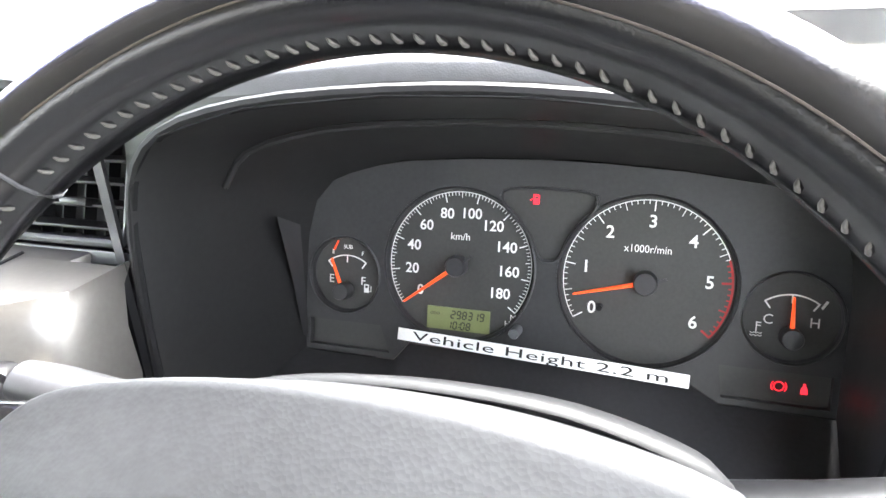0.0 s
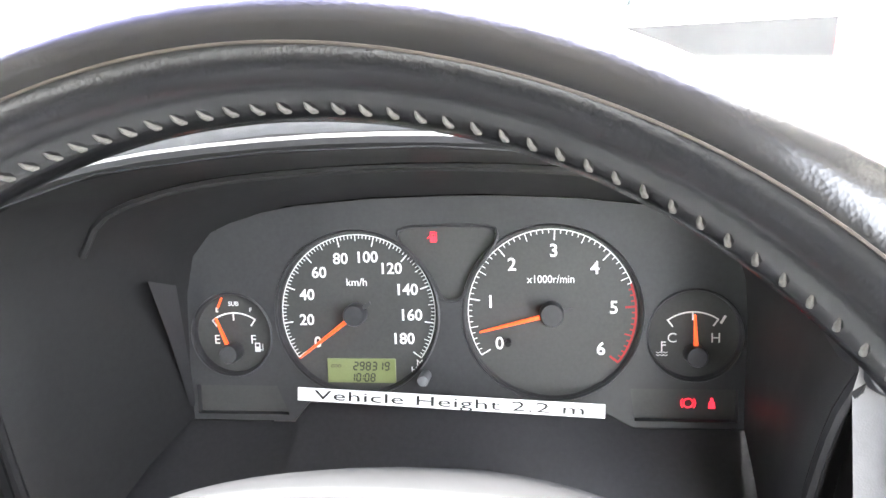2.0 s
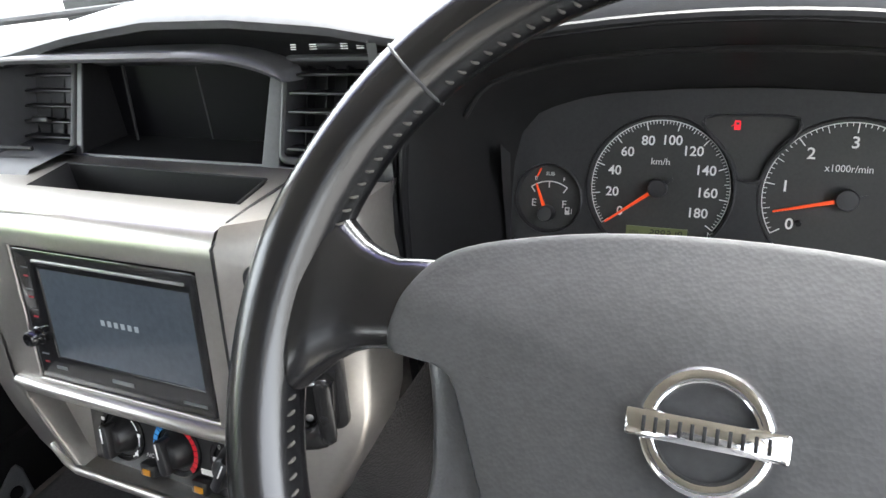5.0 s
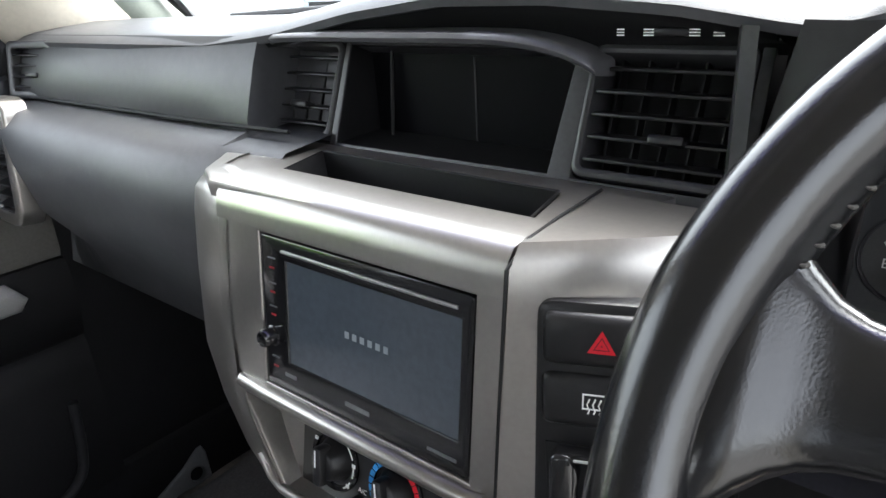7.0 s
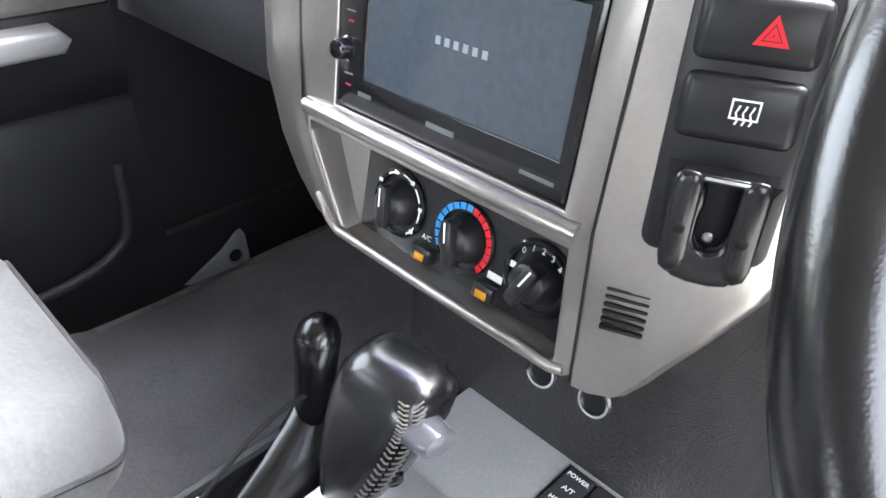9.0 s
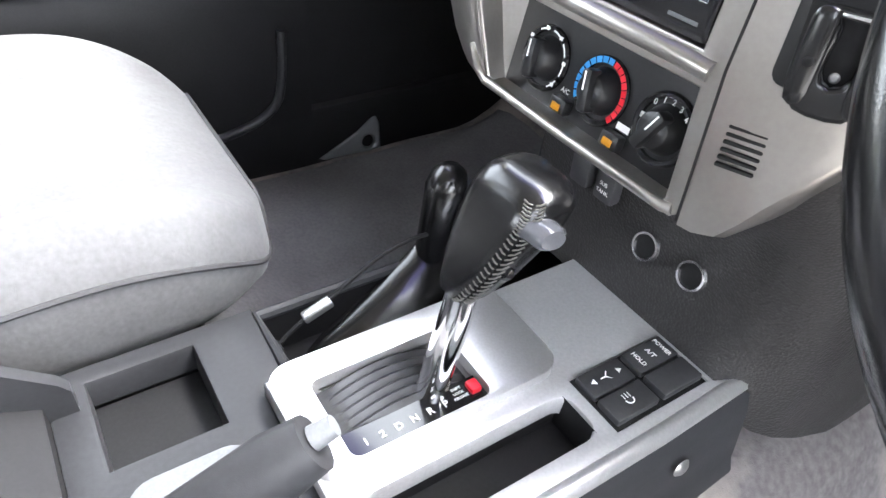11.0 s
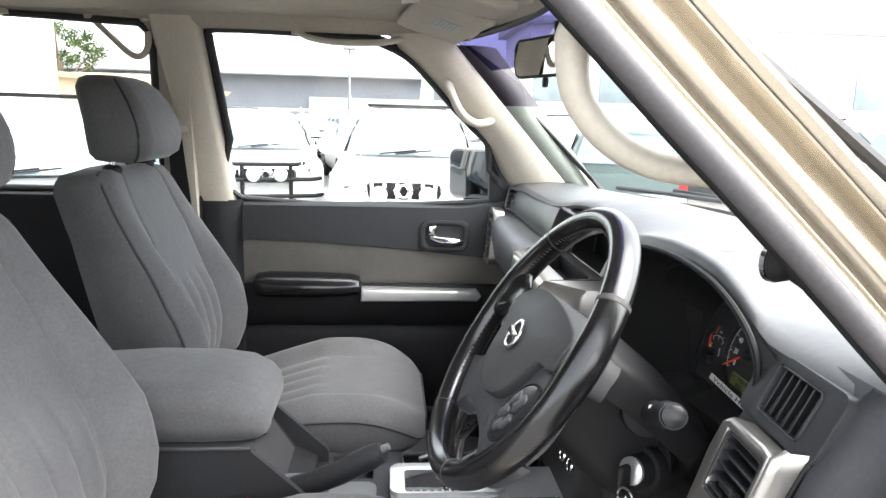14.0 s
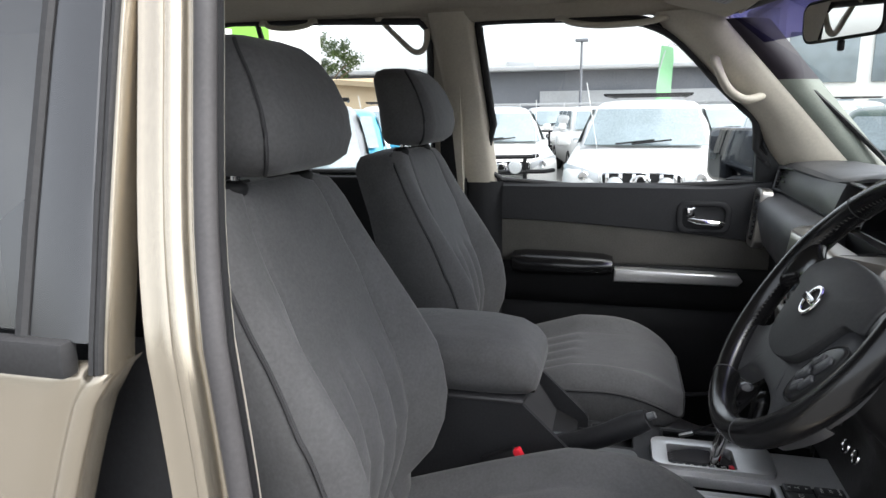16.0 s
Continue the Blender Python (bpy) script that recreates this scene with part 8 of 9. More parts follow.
# round gauge pod by the driver's pillar
gp = thing("gauge_pod", "small round gauge pod with chrome ring on the dash", "gauge")
gp_m = facing((0.690, 0.167, 1.366), (-0.92, -0.40, 0.05)) @ Matrix.Diagonal((0.66, 0.66, 0.5, 1))
part("pod", lathe([(0.0005, -0.030), (0.014, -0.028), (0.024, -0.016), (0.029, 0.0), (0.027, 0.004)], 28, gp_m), BLACK, gp, "black pod")
part("ring", lathe([(0.027, 0.002), (0.0305, 0.003), (0.0305, 0.012), (0.026, 0.014), (0.0255, 0.004)], 32, gp_m, cap=False), CHROME, gp, "chrome ring")
part("dial_face", lathe([(0.0005, 0.0045), (0.026, 0.0045), (0.026, 0.003)], 28, gp_m), CREAM, gp, "white dial face")
part("bracket", tube([(0.698, 0.170, 1.357), (0.715, 0.180, 1.348), (0.735, 0.195, 1.340)], 0.005, 8), BLACK, gp, "black bracket")
# wipers on the windscreen
for x0, x1 in ((-0.66, -0.25), (-0.08, 0.50)):
    wp_ = thing("wiper", "black windscreen wiper resting on the glass", "wiper", group="wipers")
    y0, y1 = 0.605 - 0.14 * (x0 / 0.69) ** 2, 0.605 - 0.14 * (x1 / 0.69) ** 2
    part("blade", tube([(x0, y0 + 0.012, 1.292), ((x0 + x1) / 2, (y0 + y1) / 2 + 0.03, 1.298), (x1, y1 + 0.01, 1.305)], 0.006, 8), RUBBER, wp_, "rubber blade")
    part("arm", tube([((x0 + x1) / 2, (y0 + y1) / 2 + 0.035, 1.306), (x1 * 0.7 + x0 * 0.3, y1 + 0.05, 1.300), (x1 + 0.05, y1 + 0.055, 1.285)], 0.007, 8), BLACK, wp_, "black arm")

# ---- car yard outside ----
def paint(name, c, metal=0.1):
    return mat(name, c, 0.3, metal=metal, var=0.05, vscale=2, coat=0.7)


WHITECAR = paint("white_car_paint", (0.62, 0.62, 0.61), 0.0)
BLUECAR = paint("light_blue_car_paint", (0.10, 0.42, 0.60))
SILVERCAR = paint("silver_car_paint", (0.24, 0.245, 0.25), 0.4)
DARKCAR = paint("dark_green_car_paint", (0.05, 0.08, 0.07))
# pale blue base colour stands for sky reflected in the panes
CARGLASS = mat("car_window_sky_toned", (0.20, 0.245, 0.265), 0.08, var=0.2, vscale=2, spec=0.7)
TYRE = mat("tyre_rubber", (0.02, 0.02, 0.02), 0.8, var=0.2, vscale=6)
HEADL = mat("headlamp_glass", (0.55, 0.57, 0.58), 0.12, metal=0.3, var=0.1, vscale=9)
TAILL = mat("tail_lamp_red", (0.45, 0.02, 0.02), 0.25, var=0.1, vscale=9)


def parked(name, label, body, L=4.8, W=1.88, H=1.85, bonnet=1.05, suv=True, rack=False, bar=False, ute=False, dark_tail=False):
    """A parked vehicle, front towards +x of its own frame, standing on z = 0."""
    c = thing(name, label, "car")
    hl, hf, hc = L / 2, bonnet - 0.13, bonnet + 0.03
    rings = []
    for x, zb, ws, zs, zt in ((hl, 0.40, 0.66, hf - 0.36, hf - 0.34), (hl - 0.03, 0.36, 0.80, hf - 0.16, hf - 0.13), (hl - 0.09, 0.34, 0.88, hf - 0.07, hf - 0.03), (hl - 0.22, 0.34, 0.945, hf - 0.02, hf + 0.035), (hl - 0.45, 0.36, 0.98, hf + 0.01, hf + 0.07), (hl - 0.90, 0.36, 1.0, hf + 0.05, hf + 0.115), (hl - 1.32, 0.34, 1.0, hc - 0.04, hc + 0.01), (hl - 1.7, 0.33, 1.0, hc, hc + 0.01), (0.0, 0.33, 1.0, hc + 0.02, hc + 0.03), (-hl + 0.7, 0.35, 1.0, hc + 0.03, hc + 0.04), (-hl + 0.22, 0.38, 0.985, hc + 0.02, hc + 0.03), (-hl + 0.05, 0.42, 0.94, hc - 0.04, hc - 0.02), (-hl, 0.52, 0.88, hc - 0.12, hc - 0.10)):
        w = W / 2 * ws
        half = [(0.92, zb), (0.985, zb + 0.08), (1.0, zb + 0.22), (1.0, zs - 0.24), (0.992, zs - 0.12), (0.972, zs - 0.05), (0.93, zs - 0.012), (0.86, zs + 0.004), (0.72, zs + (zt - zs) * 0.35 + 0.012), (0.42, zs + (zt - zs) * 0.8 + 0.006), (0.0, zt)]
        rings.append([(x - 0.05 * (k_ ** 4) * (1 if x > hl - 0.3 else 0), -w * k_, z) for k_, z in half] + [(x - 0.05 * (k_ ** 4) * (1 if x > hl - 0.3 else 0), w * k_, z) for k_, z in half[-2::-1]])
    part("body", loft(rings), body, c, angle=40)
    rear_x = -L / 2 + 0.06 if suv else -L / 2 + 0.55
    if ute:
        rear_x = -0.55
    front_x = L / 2 - 1.35
    cab = []
    for z, fx, rx, w in ((bonnet - 0.02, front_x + 0.25, rear_x, W / 2 * 0.93), ((bonnet + H) / 2, front_x - 0.10, rear_x + 0.06, W / 2 * 0.855), (H - 0.13, front_x - 0.43, rear_x + 0.12, W / 2 * 0.755), (H - 0.075, front_x - 0.53, rear_x + 0.15, W / 2 * 0.72), (H - 0.035, front_x - 0.66, rear_x + 0.22, W / 2 * 0.66), (H - 0.008, front_x - 0.90, rear_x + 0.40, W / 2 * 0.54), (H, front_x - 1.15, rear_x + 0.65, W / 2 * 0.36)):
        ring = []
        for k in range(32):
            a_ = 2 * math.pi * k / 32
            c_, s_ = math.cos(a_), math.sin(a_)
            ring.append(((fx + rx) / 2 + (fx - rx) / 2 * math.copysign(abs(c_) ** 0.30, c_), w * math.copysign(abs(s_) ** 0.30, s_), z))
        cab.append(ring)
    part("cabin", loft(cab), body, c, angle=50)

    def pane(nm, q):
        bm_ = bmesh.new()
        bm_.faces.new([bm_.verts.new(p) for p in q])
        ret = bmesh.ops.extrude_face_region(bm_, geom=bm_.faces[:])
        bmesh.ops.translate(bm_, vec=(0, 0, 0.01), verts=[v for v in ret["geom"] if isinstance(v, bmesh.types.BMVert)])
        return part(nm, bm_, CARGLASS, c, "dark glass", smooth=False)

    zb, zt = bonnet + 0.04, H - 0.13

    def edge(z, k):
        f = (z - (bonnet - 0.02)) / (H - 0.10 - (bonnet - 0.02))
        return front_x + 0.25 + (-0.65) * f + 0.015, W / 2 * (0.93 - 0.18 * f) + 0.012, rear_x + 0.12 * f - 0.012

    fb, wb, rb = edge(zb, 0)
    ft, wt, rt = edge(zt, 0)
    part("windscreen", grid_sheet(lambda u, v: (fb + (ft - fb) * v + 0.075 - 0.055 * u * u, u * (wb + (wt - wb) * v) * 0.86, zb + (zt - zb) * v), steps(-1, 1, 10), steps(0, 1, 4), 0.01), CARGLASS, c, "dark glass windscreen")
    for sg in (-1, 1):
        part("wiper", tube([(fb + 0.10, sg * 0.1 - 0.25, zb + 0.02), (fb + 0.06, sg * 0.1 + 0.22, zb + 0.07)], 0.012, 6), BLACK, c, "black wiper")
    pane("rear_window", [(rb, -wb * 0.8, zb + 0.1), (rb, wb * 0.8, zb + 0.1), (rt, wt * 0.8, zt), (rt, -wt * 0.8, zt)])
    n = 2 if ute else 3
    for sg in (-1, 1):
        for k in range(n):
            a0, a1 = k / n + 0.03, (k + 1) / n - 0.02
            b0 = rb + 0.15 + (fb - 0.35 - rb) * a0
            b1 = rb + 0.15 + (fb - 0.35 - rb) * a1
            t0 = rt + 0.15 + (ft - 0.20 - rt - 0.15) * a0
            t1 = rt + 0.15 + (ft - 0.20 - rt - 0.15) * a1
            pane("side_window", [(b0, sg * wb, zb), (b1, sg * wb, zb), (t1, sg * wt, zt), (t0, sg * wt, zt)])
        for x in (L / 2 - 0.92, -L / 2 + 0.95):
            wh = part("wheel", lathe([(0.20, -0.11), (0.33, -0.11), (0.38, -0.07), (0.38, 0.07), (0.33, 0.11), (0.24, 0.115), (0.20, 0.09)], 24, pose(x, sg * (W / 2 - 0.10), 0.38, 90)), TYRE, c, "black tyre")
            part("rim", lathe([(0.0005, 0.05), (0.06, 0.075), (0.18, 0.085), (0.215, 0.10), (0.215, -0.05)], 20, pose(x, sg * (W / 2 - 0.10), 0.38, -90 * sg)), STEEL, wh, "alloy rim")
        hl_part = part("headlight", loft([[(L / 2 - 0.045 - dx, sg * y_, zc + hz_), (L / 2 - 0.015 - dx, sg * y_, zc), (L / 2 - 0.03 - dx, sg * y_, zc - hz_)] for y_, zc, hz_, dx in ((W * 0.245, hf - 0.150, 0.060, 0.0), (W * 0.30, hf - 0.135, 0.080, 0.03), (W * 0.36, hf - 0.115, 0.088, 0.08), (W * 0.42, hf - 0.090, 0.085, 0.16), (W * 0.462, hf - 0.060, 0.060, 0.27), (W * 0.478, hf - 0.045, 0.020, 0.36))]), HEADL, c, "clear swept headlight", angle=60)
        part("lamp_bowl", lathe([(0.0005, 0.01), (0.05, 0.018), (0.062, 0.0)], 16, pose(L / 2 - 0.035, sg * W * 0.335, hf - 0.125, 0, 90)), CHROME, hl_part, "bright lamp bowl")
        part("tail_light", box((-L / 2 + 0.03, sg * W * 0.43, 0.95), (0.08, 0.14, 0.30), 0.03), TAILL, c, "red tail light")
        part("door_mirror", box((front_x + 0.0, sg * (W / 2 + 0.10), bonnet + 0.10), (0.12, 0.20, 0.17), 0.05, 3), body, c)
        part("fog_lamp", lathe([(0.0005, 0.05), (0.07, 0.045), (0.085, 0.0), (0.085, -0.03)], 18, pose(L / 2 - 0.02, sg * W * 0.30, 0.55, 0, 90)), HEADL, c, "round driving lamp")
    gr = part("grille", box((L / 2 - 0.015, 0, hf - 0.17), (0.10, 0.84, 0.20), 0.03), BLACK, c, "dark grille")
    part("grille_frame", tube([(L / 2 + 0.030, 0.43 * math.copysign(abs(math.cos(a_)) ** 0.35, math.cos(a_)), hf - 0.17 + 0.105 * math.copysign(abs(math.sin(a_)) ** 0.35, math.sin(a_))) for a_ in [2 * math.pi * k / 32 for k in range(32)]], 0.014, 6, loop=True), CHROME, gr, "chrome grille frame")
    for k in range(6):
        part("grille_bar", box((L / 2 + 0.030, -0.36 + k * 0.144, hf - 0.17), (0.03, 0.045, 0.18), 0.012), CHROME, gr, "chrome bar")
    part("badge", tube([(L / 2 + 0.055, 0.10 * math.cos(a_), hf - 0.17 + 0.068 * math.sin(a_)) for a_ in [2 * math.pi * k / 24 for k in range(24)]], 0.013, 6, loop=True), CHROME, gr, "chrome oval badge")
    part("badge_bar", tube([(L / 2 + 0.055, 0.05 * math.cos(a_), hf - 0.17 + 0.066 * math.sin(a_)) for a_ in [2 * math.pi * k / 20 for k in range(20)]], 0.010, 6, loop=True), CHROME, gr)
    if rack:
        for sg in (-1, 1):
            sl = part("spot_lamp", lathe([(0.0005, 0.045), (0.07, 0.038), (0.088, 0.02), (0.092, 0.0), (0.07, -0.05)], 22, pose(L / 2 + 0.10, sg * 0.27, hf - 0.20, 0, 90)), HEADL, c, "round spot lamp")
            part("lamp_rim", lathe([(0.088, 0.022), (0.096, 0.024), (0.098, 0.0)], 22, pose(L / 2 + 0.10, sg * 0.27, hf - 0.20, 0, 90), cap=False), CHROME, sl, "chrome lamp rim")
        part("aerial", tube([(L / 2 + 0.06, -0.40, 0.9), (L / 2 - 0.05, -0.62, 2.05)], 0.005, 6), WHITECAR, c, "thin pale aerial")
    part("front_bumper", box((L / 2 - 0.06, 0, 0.55), (0.28, W * 0.96, 0.26), 0.08, 3), body, c)
    part("lower_intake", box((L / 2 + 0.05, 0, 0.50), (0.08, 0.9, 0.14), 0.03), BLACK, c, "black lower intake")
    part("rear_bumper", box((-L / 2 + 0.02, 0, 0.56), (0.20, W * 0.94, 0.22), 0.06, 3), body, c)
    if rack:
        for sg in (-1, 1):
            part("rack_rail", tube([(front_x - 0.6, sg * 0.55, H + 0.06), (rear_x + 0.4, sg * 0.55, H + 0.06)], 0.02, 8), BLACK, c, "black roof rack")
        for k in range(8):
            x = rear_x + 0.45 + (front_x - 1.05 - rear_x) * k / 7
            part("rack_bar", box((x, 0, H + 0.07), (0.05, 1.16, 0.025), 0.008), BLACK, c)
    if bar:
        for z, w in ((0.62, 0.85), (0.86, 0.80), (1.08, 0.55)):
            part("bull_bar_tube", tube([(L / 2 + 0.02, -w, z), (L / 2 + 0.22, -w * 0.8, z), (L / 2 + 0.24, 0, z), (L / 2 + 0.22, w * 0.8, z), (L / 2 + 0.02, w, z)], 0.032, 8), BLACK, c, "black bull bar tube")
        for sg in (-1, 1):
            part("bull_bar_post", tube([(L / 2 + 0.23, sg * 0.34, 0.55), (L / 2 + 0.22, sg * 0.34, 1.08)], 0.032, 8), BLACK, c)
            part("driving_lamp", lathe([(0.0005, 0.06), (0.09, 0.05), (0.105, 0.0), (0.08, -0.06)], 18, pose(L / 2 + 0.26, sg * 0.19, 0.93, 0, 90)), HEADL, c, "round driving lamp")
        part("aerial", tube([(L / 2 + 0.22, 0.5, 1.06), (L / 2 + 0.18, 0.5, 1.9)], 0.006, 6), WHITECAR, c, "thin white aerial")
    if dark_tail:
        tg = part("tailgate_panel", box((-L / 2 - 0.015, 0, 1.22), (0.05, 1.38, 0.46), 0.03), BLACK, c, "black tailgate panel")
        for k in range(6):
            part("tailgate_mark", box((-L / 2 - 0.045, 0.36 - 0.145 * k, 1.27), (0.012, 0.095, 0.125), 0.004), WHITECAR, tg)
        part("hinge", box((-L / 2 - 0.02, -0.8, 1.0), (0.06, 0.10, 0.3), 0.02), BLACK, c)
    return c


G = GROUND_Z
suv = parked("parked_suv", "white four-wheel drive with chrome grille, spot lamps and roof rack", WHITECAR, H=1.88, bonnet=1.27, rack=True)
suv.matrix_world = pose(-8.85, 0.13, G, 0, 0, -3)
wag = parked("parked_suv", "white four-wheel drive with black bull bar", WHITECAR, H=1.82, bonnet=1.2, bar=True)
wag.matrix_world = pose(-11.2, -2.55, G, 0, 0, 14)
for k, (x, y, r) in enumerate(((-13.4, -5.2, 18), (-18.0, -0.9, 12), (-17.6, -3.4, 16), (-17.5, -6.2, 14), (-17.6, 2.1, 6), (-23.0, -2.6, 12), (-23.5, -5.4, 10), (-23.0, 0.3, 8), (-11.8, 2.9, -4), (-16.8, 4.9, 4))):
    cc = copy_thing(wag if k % 3 else suv, pose(x, y, G, 0, 0, r))
    tagged(cc, "white four-wheel drive parked in a row")
hatch = parked("parked_hatchback", "light blue hatchback behind the other cars", BLUECAR, L=4.3, W=1.78, H=1.80, bonnet=1.12)
hatch.matrix_world = pose(-10.2, -5.15, G, 0, 0, 20)
van = parked("parked_wagon", "silver wagon with roof rack beside the car", SILVERCAR, L=4.6, W=1.8, H=1.86, bonnet=1.08, rack=True)
van.matrix_world = pose(-7.0, -4.25, G, 0, 0, 22)
ute = parked("parked_ute", "white ute with black tailgate parked ahead", WHITECAR, L=5.1, H=1.98, bonnet=1.36, ute=True, dark_tail=True)
ute.matrix_world = pose(-0.55, 8.4, G, 0, 0, 90)
for k, (x, y, r) in enumerate(((2.2, 8.6, 90), (-3.2, 8.2, 92), (-6.0, 7.8, 96), (-9.5, 6.4, 100))):
    cc = copy_thing(suv, pose(x, y, G, 0, 0, r))
    tagged(cc, "white four-wheel drive seen from behind")
dk = parked("parked_wagon", "dark green wagon with red tail lights", DARKCAR, L=4.6, H=1.75, bonnet=1.08)
dk.matrix_world = pose(-10.2, 3.9, G, 0, 0, 160)

# buildings, fence, sign, pole, flag
CLAD = mat("grey_metal_cladding", (0.17, 0.18, 0.20), 0.55, bump=((3, 0.2, "noise"),), var=0.12, vscale=0.4)
CLADL = mat("pale_metal_cladding", (0.42, 0.43, 0.44), 0.55, bump=((3, 0.2, "noise"),), var=0.12, vscale=0.4)
SAND = mat("sand_render", (0.55, 0.44, 0.30), 0.85, bump=((20, 0.2, "noise"),), var=0.1, vscale=0.5)
GREEN = mat("lime_green_sign", (0.20, 0.46, 0.06), 0.6, var=0.05, vscale=1)
SIGNW = mat("white_sign", (0.8, 0.8, 0.76), 0.5, var=0.04, vscale=1)
REDF = mat("red_fence_band", (0.5, 0.06, 0.05), 0.6, var=0.1, vscale=1)
bl = thing("warehouse", "long grey metal warehouse with flat roof", "building")
part("wall", box((-50, -8, G + 2.1), (10, 32, 4.2), 0.05), CLAD, bl, "dark grey cladding")
part("wall", box((-44.9, 3.5, G + 1.7), (0.3, 18, 2.4), 0.03), CLADL, bl, "pale grey cladding")
part("roof", box((-49.5, -8, G + 4.35), (11.5, 33, 0.3), 0.05), CLADL, bl, "pale roof edge")
part("roof_unit", box((-47, -7.0, G + 4.75), (1.5, 2.0, 0.5), 0.1), CLADL, bl, "roof unit")
for k in range(7):
    part("window", box((-44.95, -14 + 3.2 * k, G + 1.6), (0.1, 1.8, 1.0), 0.02), CARGLASS, bl, "dark window")
wb_ = thing("showroom", "white showroom with tall windows", "building")
part("wall", box((-24.5, 12.0, G + 2.5), (5, 15, 5.0), 0.05), SIGNW, wb_, "white wall")
part("roof", box((-24.5, 12.0, G + 5.1), (5.6, 15.6, 0.25), 0.05), CLADL, wb_)
for k in range(6):
    for z_ in (1.2, 3.2):
        part("window", box((-21.97, 5.6 + 2.3 * k, G + z_), (0.08, 1.9, 1.5), 0.02), CARGLASS, wb_, "large dark window")
sd = thing("sand_building", "sand coloured building with sloping eaves", "building")
part("wall", box((-32, -17, G + 1.6), (8, 16, 3.2), 0.05), SAND, sd, "sand rendered wall")
part("roof", loft([[(-35.5, -25.5, G + 3.9), (-27.5, -25.5, G + 4.0), (-27.5, -8.6, G + 2.6), (-35.5, -8.6, G + 2.6)], [(-35.5, -25.5, G + 4.1), (-27.4, -25.5, G + 4.2), (-27.4, -8.4, G + 2.8), (-35.5, -8.4, G + 2.8)]]), SAND, sd, "sloping roof edge")
sg_ = thing("dealer_sign", "white hoarding with a lime green panel", "sign")
SM_ = facing((-14.1, -10.00, G + 2.95), (0.80, 0.58, 0))
part("board", slab([(-2.6, -1.6), (2.6, -1.6), (2.6, 1.6), (-2.6, 1.6)], 0.15, 0.02, SM_), SIGNW, sg_, "white board")
part("green_panel", slab([(-2.3, -0.9), (1.3, -0.9), (1.3, 1.35), (-2.3, 1.35)], 0.03, 0.0, SM_ @ Matrix.Translation((0, 0, 0.034))), GREEN, sg_, "lime green panel")
for y_, w_ in ((0.75, 1.6), (0.25, 1.2), (-0.35, 0.9)):
    part("sign_bar", box((-0.4, y_, 0.04), (w_, 0.20, 0.02), 0), SIGNW, sg_).data.transform(SM_)
for x_ in (-2.0, 2.0):
    part("post", box((x_, -2.2, -0.1), (0.15, 2.6, 0.12), 0.02), CLAD, sg_).data.transform(SM_)
fe = thing("yard_fence", "low fence with red and white rails", "fence")
for k in range(16):
    part("post", box((-28.5, -14 + 1.9 * k, G + 1.0), (0.08, 0.08, 2.0), 0.01), CLADL, fe)
for z_, m_ in ((1.95, CLADL), (1.65, REDF), (1.35, CLADL), (0.9, CLADL)):
    part("rail", box((-28.5, 0, G + z_), (0.06, 29, 0.11), 0.01), m_, fe)
lp = thing("lamp_post", "tall grey car park lamp post", "street lamp")
part("pole", tube([(-38.6, -2.5, G), (-38.6, -2.5, 5.1)], [0.10, 0.06], 10), CLAD, lp, "grey pole")
part("lamp_head", box((-38.6, -2.5, 5.15), (0.5, 0.7, 0.16), 0.04), CLAD, lp, "flat lamp head")
fg = thing("feather_flag", "pale green feather flag on a pole", "flag")
FLAG = mat("pale_green_flag", (0.28, 0.55, 0.30), 0.8, var=0.08, vscale=1)
part("pole", tube(smooth_path([(-20.6, 0.75, G), (-20.6, 0.78, 2.0), (-20.6, 0.92, 2.9), (-20.6, 1.10, 3.28), (-20.6, 1.30, 3.22)], 4), 0.02, 6), CLADL, fg, "thin pole")
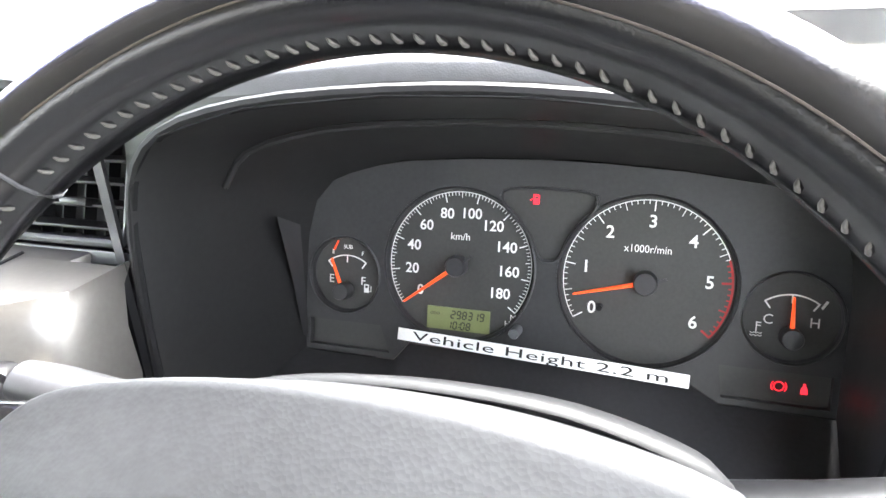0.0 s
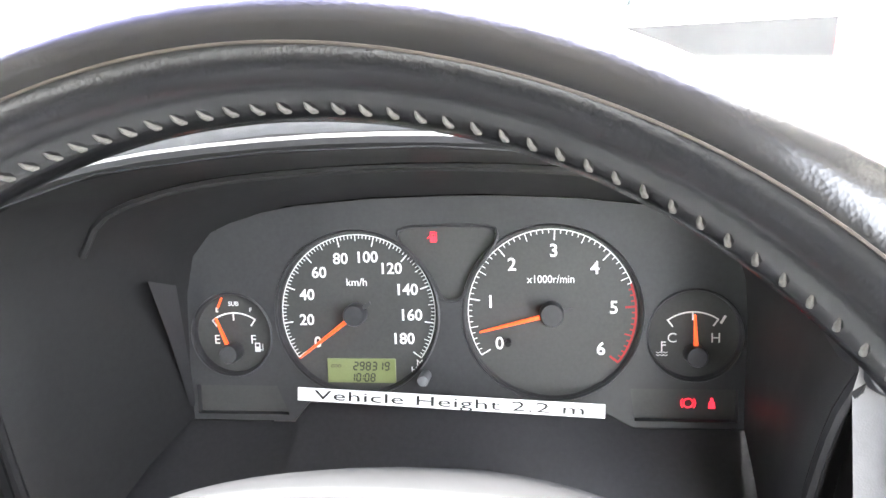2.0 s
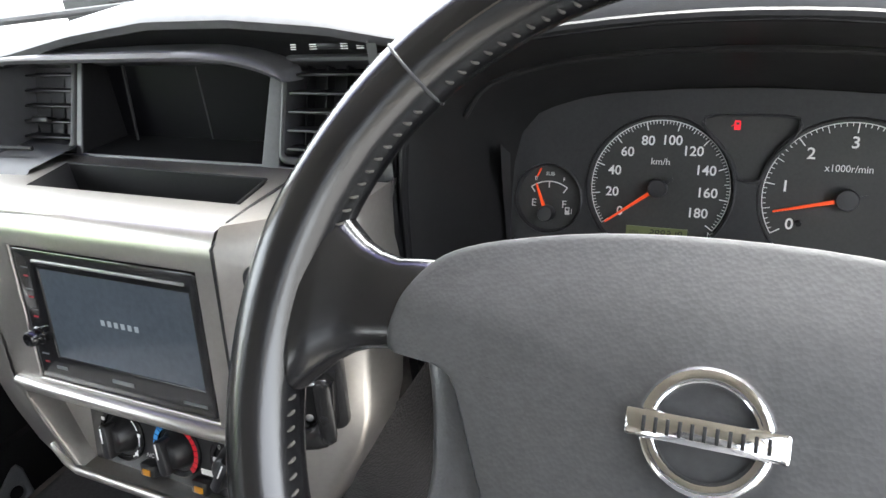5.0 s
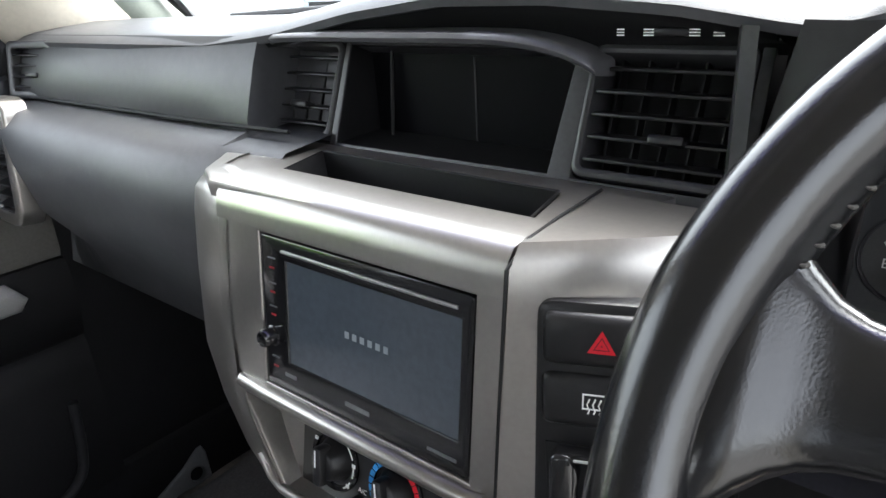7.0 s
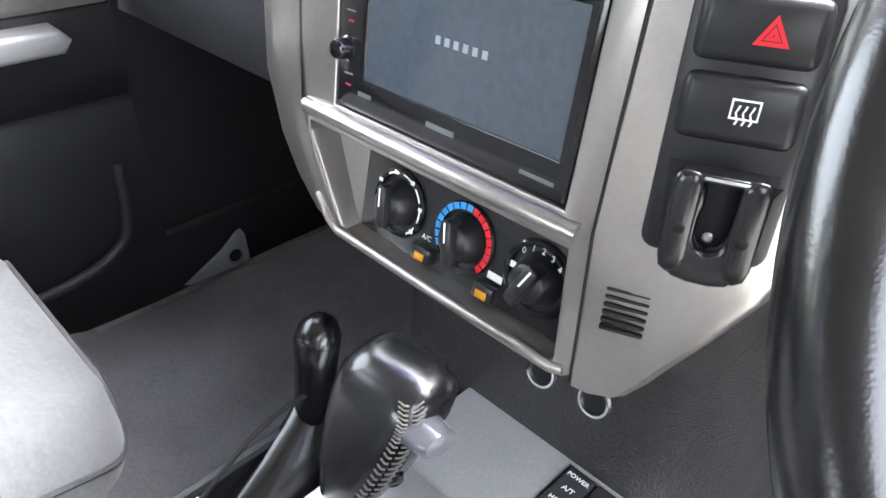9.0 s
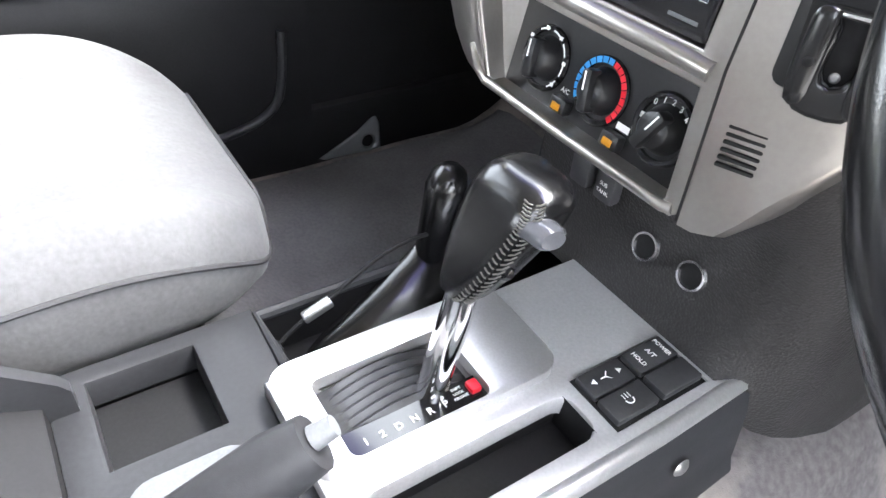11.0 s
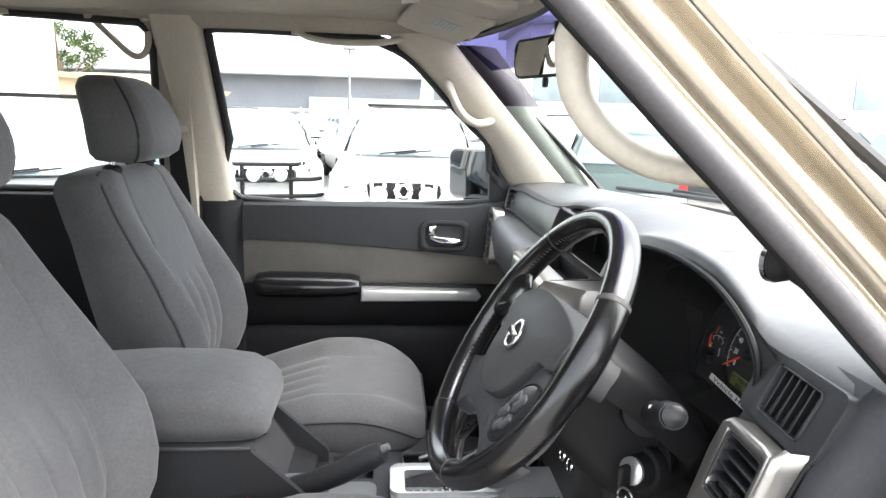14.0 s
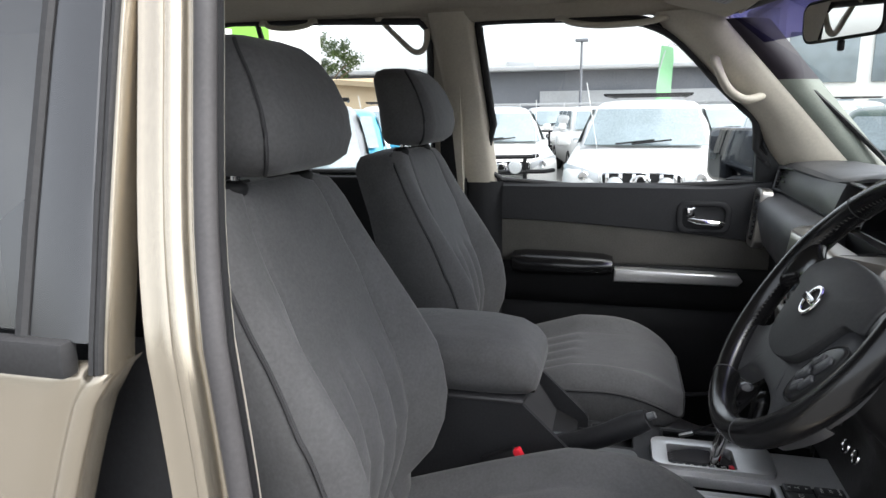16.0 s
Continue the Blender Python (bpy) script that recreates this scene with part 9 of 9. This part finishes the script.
part("cloth", grid_sheet(lambda u, v: (-20.6 + 0.05 * math.sin(6 * v + 2 * u), 0.76 + 0.10 * v * v + u * (0.44 - 0.05 * v) * min(1, 1.3 - 0.45 * v * v), 1.2 + v * 2.05 - 0.08 * u * v), steps(0, 1, 4), steps(0, 1, 12), 0.012, (1, 0, 0)), FLAG, fg, "green cloth")
LEAF = mat("tree_leaves", (0.06, 0.10, 0.035), 0.7, var=0.35, vscale=1.5)
BARK = mat("tree_bark", (0.10, 0.08, 0.06), 0.9, var=0.3, vscale=4)


def tree(x, y, h, r, seed):
    rnd = random.Random(seed)
    t = thing("tree", "dark green gum tree with loose crown", "tree", (x, y, G))
    part("trunk", tube([(0, 0, 0), (0.1, 0.05, h * 0.3), (-0.05, 0.1, h * 0.55), (0.1, 0, h * 0.85)], [0.22, 0.18, 0.13, 0.05], 8), BARK, t, "grey brown trunk")
    for k in range(6):
        a = rnd.uniform(0, 6.28)
        part("limb", tube([(0, 0, h * 0.45), (r * 0.5 * math.cos(a), r * 0.5 * math.sin(a), h * (0.6 + 0.04 * k)), (r * 0.85 * math.cos(a), r * 0.85 * math.sin(a), h * (0.68 + 0.05 * k))], [0.09, 0.05, 0.02], 6), BARK, t)
    verts, faces = [], []
    for c in range(70):
        a, q = rnd.uniform(0, 6.28), rnd.uniform(0.1, 1) ** 0.6
        cx, cy, cz = r * q * math.cos(a), r * q * math.sin(a), h * rnd.uniform(0.55, 1.0) - 0.25 * q * h * 0.3
        s = r * rnd.uniform(0.10, 0.24)
        for l in range(70):
            d = Vector((rnd.gauss(0, 1), rnd.gauss(0, 1), rnd.gauss(0, 0.8))).normalized() * s * rnd.uniform(0.3, 1)
            u = Vector((rnd.gauss(0, 1), rnd.gauss(0, 1), rnd.gauss(0, 1))).normalized() * 0.09
            w = u.orthogonal().normalized() * 0.05
            p = Vector((cx, cy, cz)) + d
            b = len(verts)
            verts += [p - u, p + w, p + u, p - w]
            faces.append((b, b + 1, b + 2, b + 3))
    me = bpy.data.meshes.new("crown")
    me.from_pydata([tuple(v) for v in verts], [], faces)
    me.materials.append(LEAF)
    ob = new("crown", me)
    ob.parent = t
    tagged(ob, "crown of small dark leaves", kind="stuff")
    return t


tree(-35.2, -16.8, 5.9, 2.2, 3)
tree(-37.0, -19.5, 5.4, 2.0, 5)
